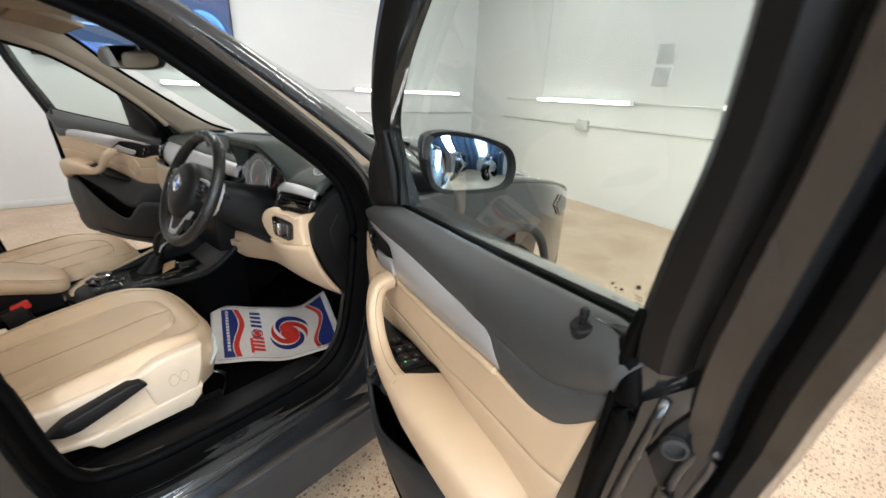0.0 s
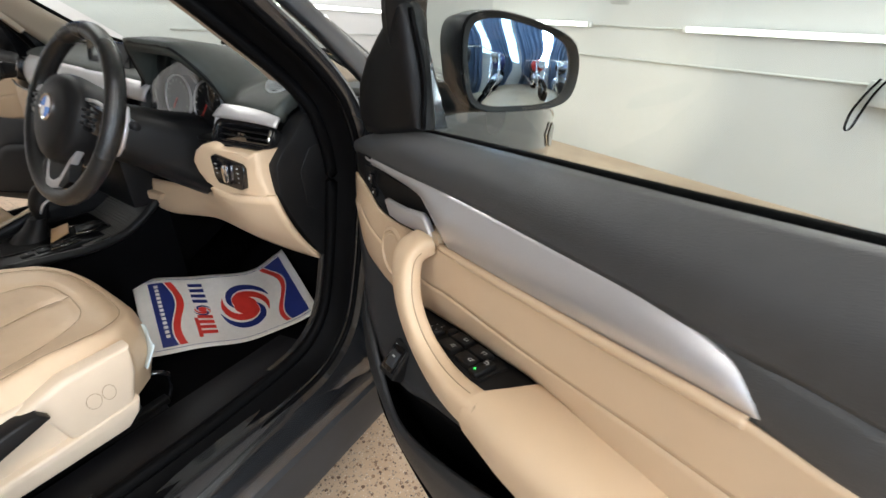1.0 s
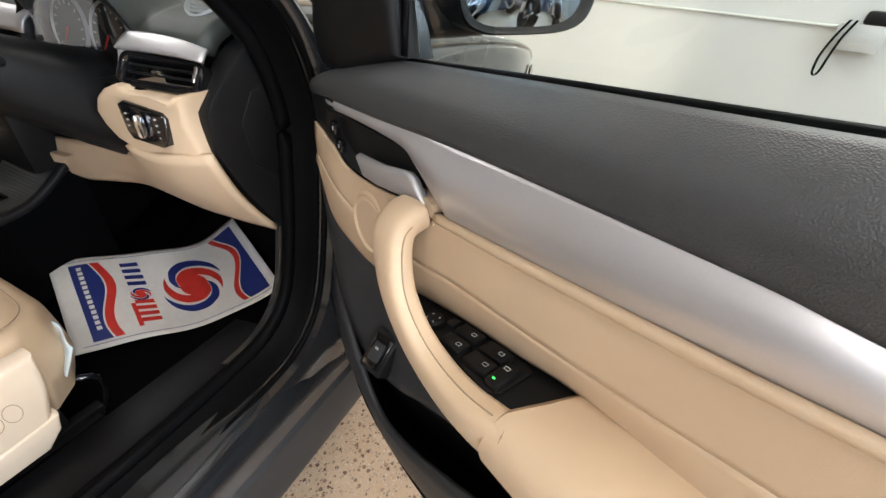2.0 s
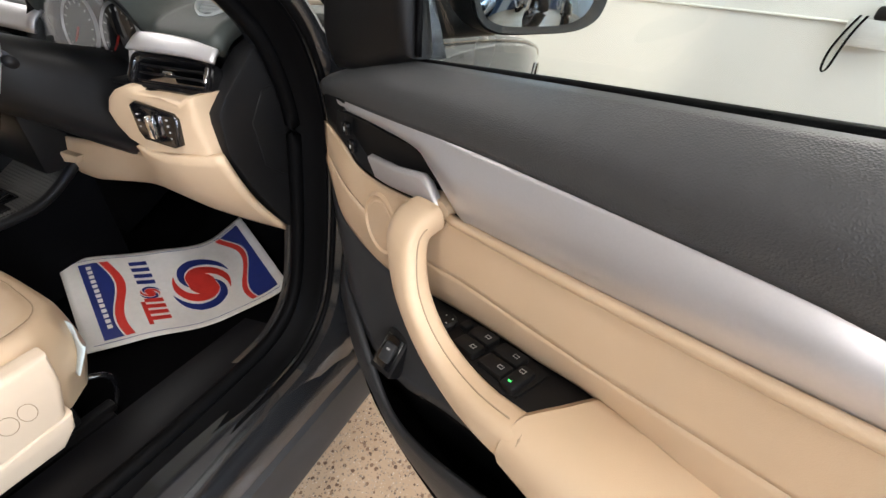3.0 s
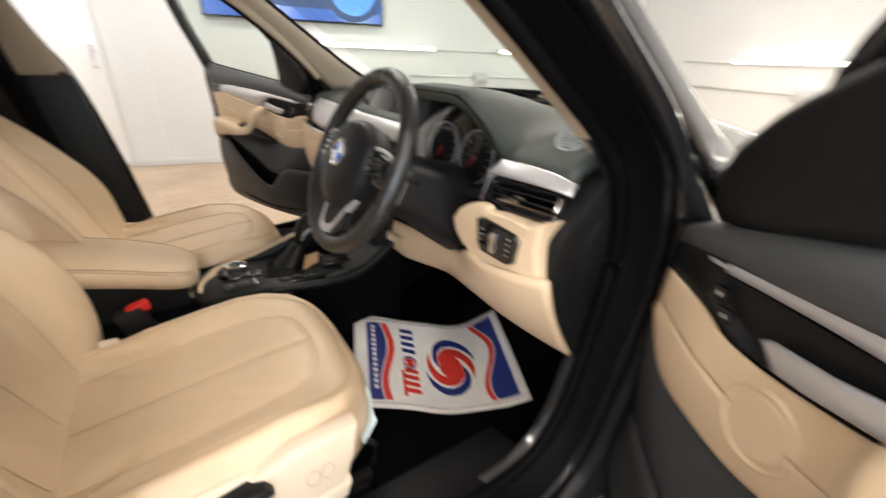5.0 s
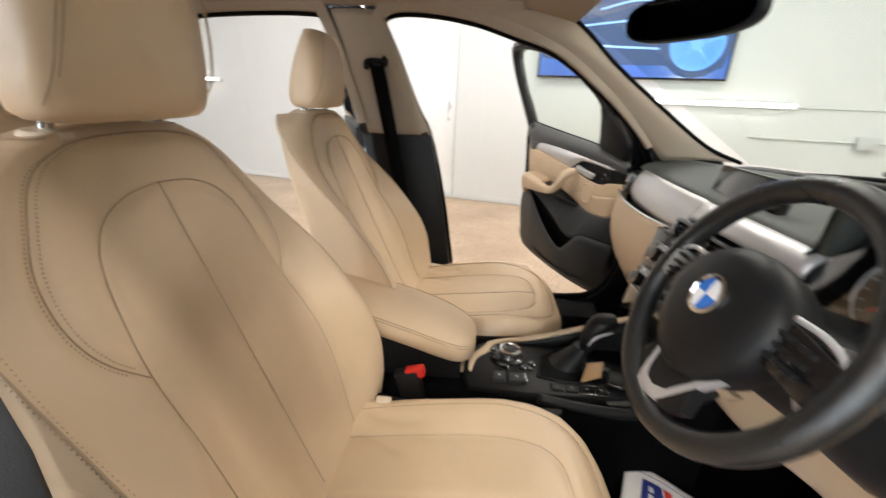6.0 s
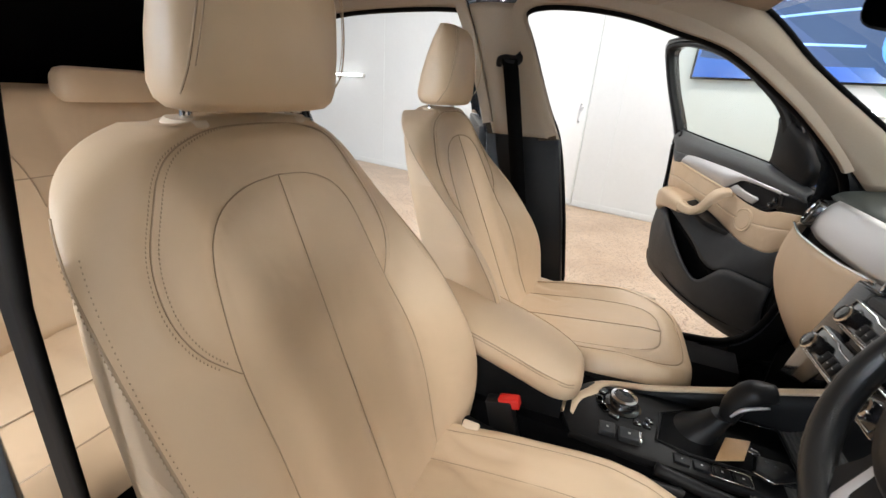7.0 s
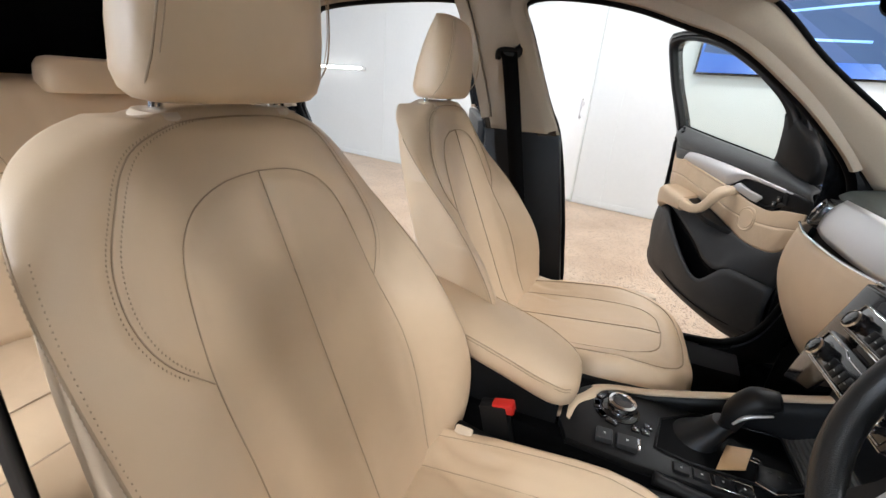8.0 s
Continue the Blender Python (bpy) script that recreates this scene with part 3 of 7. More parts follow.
# sills
for s in (1, -1):
    prof = [(0.60, 0.36), (0.62, 0.425), (0.70, 0.448), (0.735, 0.442), (0.735, 0.40), (0.60, 0.34)]
    loft("sill_trim", [[(s * x, y, z) for x, z in prof] for y in (-1.3, -0.6, -0.2, 0.22)], SILL, car, label="black plastic entry sill trim")
    prof = [(0.74, 0.30), (0.745, 0.425), (0.79, 0.418), (0.835, 0.412), (0.862, 0.385), (0.885, 0.33), (0.888, 0.24), (0.86, 0.20), (0.76, 0.20)]
    loft("rocker_panel", [[(s * x, y, z) for x, z in prof] for y in (-1.5, -0.6, 0.0, 0.45)], PAINT, car, label="dark grey painted rocker panel")
    prof = [(0.868, 0.205), (0.872, 0.345), (0.892, 0.335), (0.902, 0.25), (0.89, 0.195)]
    loft("sill_cladding", [[(s * x, y, z) for x, z in prof] for y in (-1.5, -0.6, 0.0, 0.45)], GREY, car, label="dark plastic lower sill cladding")

# floor pan, footwells and bulkhead
box("floor_pan", (0, -0.45, 0.30), (1.48, 2.5, 0.06), CARPET, car, 0.01, label="black carpeted floor")
for s in (1, -1):
    strip("toe_board", [(s * 0.10, 0.36, 0.33), (s * 0.72, 0.36, 0.33)], [(s * 0.10, 0.78, 0.66), (s * 0.72, 0.78, 0.66)], CARPET, car, (0, 0.02, -0.03), 6, 6, 0.01, "black carpeted toe board")
    sheet("kick_panel", lambda u, v, s=s: (s * (0.735 - 0.01 * v), 0.34 + 0.5 * u, 0.34 + 0.5 * v), 6, 6, BLACK, car, 0.01, "black kick panel")
strip("bulkhead", [(-0.72, 0.78, 0.60), (0.72, 0.78, 0.60)], [(-0.72, 0.74, 1.0), (0.72, 0.74, 1.0)], CARPET, car, (0, 0.02, 0), 6, 4, 0.01, "black bulkhead lining")

# roof, headliner, pillars
def roof_point(u, v, lift):
    y = 0.0 - 1.75 * u
    half = 0.63 - 0.02 * abs(u - 0.4)
    x = (2 * v - 1) * half
    crown = 0.045 * (1 - (2 * v - 1) ** 2) + 0.035 * math.sin(math.pi * (0.15 + 0.75 * u))
    return (x, y, 1.463 + crown + lift)


sheet("headliner", lambda u, v: roof_point(u, v, 0.0), 20, 20, HEADLINER, car, 0.0, "beige cloth headliner")
sheet("roof", lambda u, v: roof_point(u, v, 0.045), 20, 20, PAINT, car, 0.02, "dark grey roof panel", True)

for s in (1, -1):
    # windscreen pillar: lining inside, painted panel outside
    low = [(s * 0.70, 0.315, 1.03), (s * 0.685, 0.215, 1.12), (s * 0.665, 0.06, 1.245), (s * 0.64, -0.09, 1.36), (s * 0.625, -0.20, 1.415), (s * 0.61, -0.33, 1.455)]
    if s < 0:
        low = [(x, y + d, z + 0.15 * d) for (x, y, z), d in zip(low, (0.045, 0.050, 0.050, 0.032, 0.012, 0.0))]
    high = [(s * 0.66, 0.60, 1.045), (s * 0.645, 0.46, 1.10), (s * 0.63, 0.26, 1.235), (s * 0.615, 0.12, 1.335), (s * 0.60, 0.02, 1.42), (s * 0.585, -0.06, 1.475)]
    strip("pillar_trim", low, high, HEADLINER, car, (-s * 0.02, 0, 0.012), 30, 8, 0.004, "beige pillar trim", s > 0)
    tube("windscreen_seal", [(x - s * 0.006, y, z + 0.002) for x, y, z in high], 0.0065, RUBBER, car, 8, k=8, label="black windscreen edge seal")
    lo = [(s * 0.80, 0.47, 1.00), (s * 0.775, 0.37, 1.10), (s * 0.745, 0.20, 1.235), (s * 0.715, 0.02, 1.36), (s * 0.69, -0.12, 1.43), (s * 0.66, -0.30, 1.485)]
    hi = [(s * 0.74, 0.70, 1.045), (s * 0.715, 0.54, 1.12), (s * 0.69, 0.33, 1.25), (s * 0.665, 0.17, 1.36), (s * 0.645, 0.05, 1.45), (s * 0.62, -0.06, 1.505)]
    hi = [tuple(k * a + (1 - k) * b for a, b in zip(p, q)) for p, q, k in zip(hi, lo, (0.60, 0.55, 0.50, 0.44, 0.40, 0.40))]
    strip("front_pillar", lo, hi, PAINT, car, (s * 0.008, 0, 0.008), 30, 6, 0.012, "dark grey painted windscreen pillar", s < 0)

hp = [(0.30, 0.90), (0.302, 1.0), (0.285, 1.08), (0.205, 1.185), (0.235, 1.21), (0.36, 1.105), (0.43, 1.03), (0.46, 0.90)]
slab("hinge_pillar", [(-0.835 - tumble(z), y, z) for y, z in hp], [(-0.855 - tumble(z), y + 0.01, z) for y, z in hp], PAINT, car, 0.008, "dark grey painted hinge pillar")

# windscreen
def screen_point(u, v):
    x = (2 * u - 1)
    bow = 1 - x * x
    base = np.array((x * 0.71, 0.66 + 0.38 * bow, 1.04 + 0.0 * bow))
    top_ = np.array((x * 0.60, -0.05 + 0.06 * bow, 1.487 + 0.02 * bow))
    return base * (1 - v) + top_ * v + np.array((0, 0.02, 0.03)) * math.sin(math.pi * v) * bow


ws = sheet("windscreen", screen_point, 24, 12, GLASS, car, 0, "large tinted windscreen")
ws.visible_shadow = False

# centre door pillars
for s in (1, -1):
    fr = [(-0.475, 1.085), (-0.512, 1.17), (-0.588, 1.36), (-0.632, 1.47)]
    rr = [(-0.735, 1.085), (-0.752, 1.17), (-0.785, 1.36), (-0.815, 1.47)]
    if s > 0:
        up_o = [(-0.481, 1.106), (-0.479, 1.114), (-0.496, 1.147), (-0.520, 1.173), (-0.547, 1.214), (-0.605, 1.36), (-0.632, 1.47), (-0.80, 1.47), (-0.735, 1.096), (-0.50, 1.096)]
        slab("pillar_upper_trim", [(0.735 + tumble(z), y, z) for y, z in up_o], [(0.752 + tumble(z), y - 0.03 * (y > -0.6), z) for y, z in up_o], HEADLINER, car, 0.004, "beige upper centre pillar trim")
        lo_o = [(-0.40, 0.44), (-0.42, 0.58), (-0.44, 0.80), (-0.452, 1.0), (-0.462, 1.068), (-0.483, 1.103), (-0.50, 1.093), (-0.735, 1.093), (-0.70, 0.80), (-0.66, 0.44)]
        slab("pillar_lower_trim", [(0.733 + tumble(z), y, z) for y, z in lo_o], [(0.752 + tumble(z), y - 0.03 * (y > -0.6), z) for y, z in lo_o], BLACK, car, 0.004, "black lower centre pillar trim")
    else:
        strip("pillar_upper_trim", [(-0.722 - tumble(z), y, z) for y, z in fr], [(-0.722 - tumble(z), y, z) for y, z in rr], HEADLINER, car, (0.022, 0, 0), 20, 8, 0.01, "beige upper centre pillar trim")
        lo_o = [(-0.36, 0.44), (-0.385, 0.58), (-0.42, 0.80), (-0.475, 1.083), (-0.735, 1.083), (-0.70, 0.80), (-0.66, 0.44)]
        slab("pillar_lower_trim", [(-0.698, y, z) for y, z in lo_o], [(-0.735, y, z) for y, z in lo_o], BLACK, car, 0.008, "black lower centre pillar trim")
    y0 = -0.655
    tube("belt_guide", [(s * 0.632, y0 - 0.040, 1.300), (s * 0.626, y0 - 0.034, 1.316), (s * 0.624, y0 - 0.016, 1.318), (s * 0.624, y0 + 0.014, 1.316), (s * 0.626, y0 + 0.028, 1.328), (s * 0.634, y0 + 0.034, 1.346)], [0.009, 0.014, 0.017, 0.017, 0.014, 0.008], BLACK, car, 12, k=6, label="black curved seat belt guide")
    sheet("seat_belt", lambda u, v, s=s: (s * (0.607 + (0.030 if s > 0 else 0.04) * (1 - v) ** 0.5), -0.655 + 0.05 * (u - 0.5) - (0.060 * min(1.0, 2.5 * (1 - v)) if s > 0 else -0.13 * (1 - v)), 0.62 + 0.70 * v), 2, 10, RUBBER, car, 0.002, "black seat belt webbing")

# lining between the headliner and the door openings
for s in (1, -1):
    edge = [(-0.16, 1.43), (-0.33, 1.462), (-0.47, 1.482), (-0.62, 1.486), (-0.83, 1.486), (-1.2, 1.476), (-1.42, 1.446), (-1.60, 1.40)]
    strip("roof_rail_trim", [(s * (0.722 + tumble(z)), y, z) for y, z in edge], [(s * 0.56, y, 1.485 + 0.03 * math.sin(math.pi * (0.15 + 0.75 * -y / 1.75))) for y, z in edge], HEADLINER, car, (0, 0, -0.004), 30, 5, 0.006, "beige roof rail lining", s > 0)


# ---- front doors ----
def smooth_curve(pts, n):
    return even(cr(pts, 10), n)


def front_door(s, hinge, degrees):
    """s: 1 for the driver's door, -1 for its mirror image. Local axes: u to the door's rear edge, w into the cabin, z up."""

    def D(u, w, z):
        return np.array((s * u, -w, z))

    def path(rows):
        return [D(*r) for r in rows]

    fl = s < 0
    lean = lambda z: 0.30 * max(0.0, z - 1.04)  # noqa: E731
    skin = [(-0.02, 0.985), (-0.035, 0.80), (-0.03, 0.50), (0.015, 0.400), (0.12, 0.385), (0.60, 0.385), (0.74, 0.390), (0.80, 0.420), (0.825, 0.66), (0.846, 0.90), (0.862, 1.09), (0.865, 1.112), (0.55, 1.072), (0.15, 1.03), (0.02, 1.0)]
    bm_front = [D(u, 0.092, z) for u, z in skin]
    inset = [(-0.01, 0.97), (-0.025, 0.80), (-0.02, 0.50), (0.0, 0.330), (0.12, 0.310), (0.60, 0.305), (0.86, 0.307), (0.905, 0.335), (0.912, 0.62), (0.922, 0.90), (0.945, 1.06), (0.950, 1.085), (0.55, 1.06), (0.15, 1.02), (0.02, 0.985)]
    door = slab("front_door", bm_front, [D(u, -0.045 if z < 0.95 else -0.02, z) for u, z in inset], PAINT, car, 0.012, "open front door, dark grey outside, beige leather and silver trim inside", 3)
    door.matrix_basis = Matrix.Translation(hinge) @ Matrix.Rotation(radians(-degrees * s), 4, "Z")

    # window frame
    outer = [(0.055, 1.00), (0.07, 1.175), (0.235, 1.345), (0.40, 1.445), (0.53, 1.488), (0.68, 1.514), (0.80, 1.523), (0.93, 1.527), (1.016, 1.515), (1.014, 1.42), (1.000, 1.30), (0.984, 1.19), (0.964, 1.085), (0.940, 0.92), (0.928, 0.70), (0.920, 0.48)]
    inner = [(0.178, 1.04), (0.180, 1.200), (0.305, 1.308), (0.46, 1.390), (0.573, 1.431), (0.70, 1.460), (0.80, 1.475), (0.875, 1.476), (0.922, 1.455), (0.926, 1.38), (0.908, 1.276), (0.876, 1.183), (0.852, 1.09), (0.842, 0.92), (0.826, 0.70), (0.808, 0.48)]
    o, i_ = np.array(cr(outer, 6)), np.array(cr(inner, 6))

    def rail(nm, mat, prof, lab, smooth=False, upper=False):
        """prof: (share of the way from the outer to the inner edge, depth)."""
        rings = []
        for j, (a, b) in enumerate(zip(o, i_)):
            if upper and j > len(o) / 2 and b[1] < 1.085:
                break
            ring = []
            for k, w in prof:
                p = a + (b - a) * k
                ring.append(D(p[0], w + lean(p[1]), p[1]))
            rings.append(ring)
        return loft(nm, rings, mat, door, True, True, smooth, lab)

    rail("window_frame", PAINT, ((0.0, 0.015), (0.02, 0.032), (0.16, 0.034), (0.20, 0.024), (0.30, 0.024), (0.34, 0.058), (0.52, 0.062), (0.56, 0.05), (0.98, 0.045), (0.98, 0.02)), "dark grey painted window frame", True)
    rail("frame_trim", BLACK, ((0.66, 0.050), (0.66, 0.066), (0.72, 0.077), (0.90, 0.079), (1.0, 0.070), (1.0, 0.046)), "black inner window frame trim", True, True)
    # rubber seal made wider: its black also stands for a reflection in the paint
    rail("frame_seal", RUBBER, ((0.14, 0.030), (0.16, 0.040), (0.22, 0.045), (0.31, 0.041), (0.345, 0.028)), "black rubber frame seal, widened over a dark paint reflection", True)
    # pane
    top_ = smooth_curve([(0.178, 1.05)] + inner[1:13], 60)

    def pane(u, v):
        p = top_[min(59, round(u * 59))]
        b = 1.02 + 0.1 * (p[0] - 0.15)
        z = b + (p[1] - b) * v
        rear = float(np.interp(z, (1.02, 1.09, 1.183, 1.276, 1.38), (0.842, 0.854, 0.878, 0.910, 0.930)))  # the pane ends inside the raked rear upright
        return D(min(p[0], rear - 0.0002 * (60 - 59 * u)), 0.058 + lean(z), z)

    g = sheet("door_glass", pane, 59, 8, GLASS, door, 0, "tinted side window", fl)
    g.visible_shadow = False
    tube("belt_seal", path([(0.178, 0.062, 1.037), (0.374, 0.062, 1.058), (0.60, 0.062, 1.08), (0.86, 0.062, 1.108)]), 0.0055, RUBBER, door, 8, label="black belt line seal")

    # corner cover in front of the window
    sail_o = [(0.022, 1.003), (0.006, 1.030), (0.004, 1.058), (0.022, 1.096), (0.062, 1.136), (0.112, 1.172), (0.160, 1.203), (0.186, 1.212), (0.196, 1.195), (0.198, 1.12), (0.200, 1.046), (0.15, 1.030), (0.085, 1.010)]
    slab("mirror_corner_cover", [D(u, 0.104 - 0.05 * u + lean(z) * 0.5, z) for u, z in sail_o], [D(u, 0.05 + lean(z) * 0.5, z) for u, z in sail_o], BLACK, door, 0.016, "black plastic mirror corner cover", 3)
    tube("corner_seal", path([(0.202, 0.082 + lean(1.205) * 0.5, 1.205), (0.203, 0.084, 1.12), (0.205, 0.084, 1.05)]), 0.004, RUBBER, door, 6, k=3)

    # upper dark trim, silver band, beige panels
    belt = [(-0.01, 0.075, 0.985), (0.02, 0.077, 0.997), (0.158, 0.077, 1.034), (0.374, 0.077, 1.058), (0.60, 0.079, 1.080), (0.80, 0.080, 1.103), (0.845, 0.080, 1.105), (0.866, 0.080, 1.085)]
    silver_top = [(0.040, 0.108, 0.9715), (0.188, 0.117, 0.986), (0.337, 0.119, 1.000), (0.434, 0.120, 1.006), (0.522, 0.120, 1.010), (0.60, 0.119, 1.0125), (0.636, 0.118, 1.011), (0.662, 0.117, 1.006), (0.684, 0.117, 0.997), (0.698, 0.116, 0.985), (0.708, 0.115, 0.972)]
    soft_low = [(-0.022, 0.098, 0.958)] + [(u, w - 0.002, z - 0.002) for u, w, z in silver_top[:7]] + [(0.70, 0.111, 1.008), (0.78, 0.1055, 1.008), (0.848, 0.086, 1.036)]
    strip("upper_trim", path(soft_low), path(belt), SOFT, door, D(0, 0.015, 0.005), 60, 12, 0.004, "dark grain soft upper door trim", not fl)
    strip("upper_trim_rear", path([(0.672, 0.1085, 0.960), (0.752, 0.108, 0.958), (0.787, 0.101, 0.960), (0.815, 0.093, 0.977), (0.836, 0.085, 0.998)]), path([(0.62, 0.110, 1.010), (0.70, 0.1105, 1.010), (0.78, 0.1065, 1.010), (0.848, 0.0865, 1.038)]), SOFT, door, D(0, 0.005, 0), 30, 6, 0.004, "dark grain soft rear door trim", not fl)
    strip("front_trim", path([(-0.03, 0.090, 0.905), (-0.015, 0.098, 0.915), (0.02, 0.104, 0.914), (0.07, 0.109, 0.905)]), path([(-0.022, 0.097, 0.961), (0.0, 0.103, 0.966), (0.03, 0.106, 0.971), (0.075, 0.1105, 0.972)]), BLACK, door, D(0, 0.001, 0), 12, 4, 0.003, "black trim end at the hinge side", not fl)
    silver_low = [(0.040, 0.108, 0.962), (0.06, 0.110, 0.958), (0.15, 0.117, 0.967), (0.250, 0.120, 0.970), (0.284, 0.121, 0.957), (0.340, 0.122, 0.924), (0.36, 0.122, 0.925), (0.428, 0.122, 0.933), (0.509, 0.122, 0.944), (0.60, 0.121, 0.957), (0.664, 0.119, 0.966), (0.708, 0.115, 0.969)]
    lo, hi = smooth_curve([(p[0], p[1], p[2]) for p in silver_low], 400), smooth_curve([(p[0], p[1], p[2]) for p in silver_top], 400)
    us = np.linspace(0.041, 0.7075, 90)
    lou = np.array(lo)
    hiu = np.array(hi)

    def band(sx, t):
        u = us[min(89, round(sx * 89))]
        a = np.array([u, np.interp(u, lou[:, 0], lou[:, 1]), np.interp(u, lou[:, 0], lou[:, 2])])
        b = np.array([u, np.interp(u, hiu[:, 0], hiu[:, 1]), np.interp(u, hiu[:, 0], hiu[:, 2])])
        p = a * (1 - t) + b * t
        hgt = b[2] - a[2]
        return D(p[0], p[1] + 0.20 * hgt * math.sin(math.pi * t), p[2])

    sheet("silver_trim", band, 89, 12, SILVER, door, 0.004, "satin silver trim band", fl)

    # inner release with its bowl
    bowl = [(0.056, 0.956), (0.123, 0.963), (0.193, 0.965), (0.256, 0.968), (0.278, 0.963), (0.297, 0.950), (0.318, 0.933), (0.338, 0.919), (0.25, 0.905), (0.191, 0.895), (0.118, 0.893), (0.088, 0.905), (0.05, 0.925)]
    ctr = np.mean(bowl, 0)
    back = [ctr + (np.array(p) - ctr) * np.array((0.80, 0.72)) + np.array((0.03, 0.004)) for p in bowl]
    rings = [[D(p[0], w, p[1]) for p in (bowl if k == 0 else [np.array(a) * (1 - k) + b * k for a, b in zip(bowl, back)])] for w, k in ((0.106, 0), (0.1165, 0), (0.1165, 0.22), (0.108, 0.45), (0.092, 0.85), (0.088, 1.0))]
    loft("release_bowl", rings, BLACK, door, True, True, True, "black recessed handle bowl")
    lev = [(0.150, 0.922), (0.160, 0.929), (0.22, 0.936), (0.276, 0.949), (0.288, 0.945), (0.309, 0.925), (0.267, 0.915), (0.206, 0.903), (0.172, 0.900)]
    slab("release_handle", [D(u, 0.124 + 0.03 * (u - 0.1), z) for u, z in lev], [D(u, 0.116, z) for u, z in lev], SILVER, door, 0.006, "satin silver release handle", 3)
    for z in (0.938, 0.917):
        p = D(0.082 + (0.938 - z) * 0.7, 0.1165, z)
        box("lock_button", p, (0.016, 0.008, 0.017), GLOSS, door, 0.002)
        box("icon", p + D(0.001, 0.0042, 0), (0.003, 0.001, 0.005), ICON, door, 0, None, "small pale icon")

    # beige leather panel
    seam = [(-0.025, 0.100, 0.862), (0.08, 0.117, 0.842), (0.20, 0.122, 0.834), (0.30, 0.123, 0.843), (0.36, 0.124, 0.856), (0.45, 0.125, 0.868), (0.52, 0.124, 0.876), (0.58, 0.122, 0.884), (0.66, 0.118, 0.894), (0.735, 0.110, 0.896), (0.782, 0.100, 0.889), (0.812, 0.091, 0.889)]
    under = [(-0.022, 0.100, 0.915), (0.06, 0.109, 0.904), (0.104, 0.112, 0.889), (0.182, 0.115, 0.892), (0.325, 0.118, 0.917), (0.428, 0.1205, 0.931), (0.509, 0.1205, 0.942), (0.60, 0.1195, 0.954), (0.66, 0.1175, 0.962), (0.70, 0.115, 0.965), (0.752, 0.111, 0.962), (0.785, 0.104, 0.963), (0.800, 0.099, 0.967), (0.817, 0.094, 0.981), (0.836, 0.088, 1.002)]
    strip("leather_panel", path(seam), path(under), LEATHER, door, D(0, 0.001, 0), 60, 10, 0.004, "beige leather door panel", not fl)
    tube("panel_ledge", [p + D(0, 0.004, -0.001) for p in path(under[4:10])], 0.0060, LEATHER, door, 8, k=10, label="leather ledge below the silver trim")
    low_line = [(-0.030, 0.098, 0.835), (0.02, 0.105, 0.770), (0.09, 0.108, 0.750), (0.17, 0.110, 0.750), (0.26, 0.109, 0.771), (0.36, 0.105, 0.794), (0.454, 0.106, 0.815), (0.525, 0.104, 0.828), (0.62, 0.108, 0.825), (0.72, 0.098, 0.80), (0.77, 0.090, 0.785), (0.796, 0.085, 0.80)]
    strip("leather_lower_panel", path(low_line), path(seam), LEATHER, door, D(0, 0.003, 0), 60, 8, 0.004, "beige leather panel below the seam", not fl)
    tube("seam", [p + D(0, 0.002, -0.0035) for p in path(seam[3:])], 0.0009, SEAM, door, 5, k=10, label="stitched seam")
    tube("seam", [p + D(0, 0.001, 0.0) for p in path(seam[3:])], 0.0032, LEATHER, door, 5, k=10, label="beige piping")

    # tweeter
    c = D(0.185, 0.121, 0.835)
    disc("tweeter", c, D(0, 1, 0.05), [(0.046, -0.004), (0.046, 0.003), (0.042, 0.006), (0.039, 0.003), (0.035, 0.003), (0.033, 0.0055), (0.0, 0.0065)], LEATHER_TRIM, door, 32, "round beige tweeter cover")

    # arm rest and pull handle
    rings = []
    for u, zt, wi, wo, h, skew in ((0.494, 0.822, 0.100, 0.196, 0.052, 0.48), (0.499, 0.830, 0.097, 0.202, 0.062, 0.48), (0.56, 0.838, 0.092, 0.202, 0.070, 0.30), (0.65, 0.843, 0.088, 0.190, 0.085, 0.1), (0.72, 0.840, 0.082, 0.174, 0.10, 0), (0.765, 0.824, 0.078, 0.158, 0.10, 0), (0.79, 0.800, 0.075, 0.140, 0.09, 0), (0.806, 0.765, 0.072, 0.115, 0.07, 0)):
        ring = [(wi, zt + 0.004), (wi * 0.6 + wo * 0.4, zt + 0.003), (wo - 0.026, zt), (wo - 0.008, zt - 0.008), (wo, zt - 0.024), (wo - 0.004, zt - h * 0.75), (wo - 0.018, zt - h), (wi + 0.01, zt - h + 0.004), (wi, zt - h * 0.6)]
        rings.append([D(u + skew * max(0.0, wo - 0.024 - w), w, z) for w, z in cr(ring, 3, True)])
    loft("arm_rest", rings, LEATHER, door, label="padded beige leather arm rest")
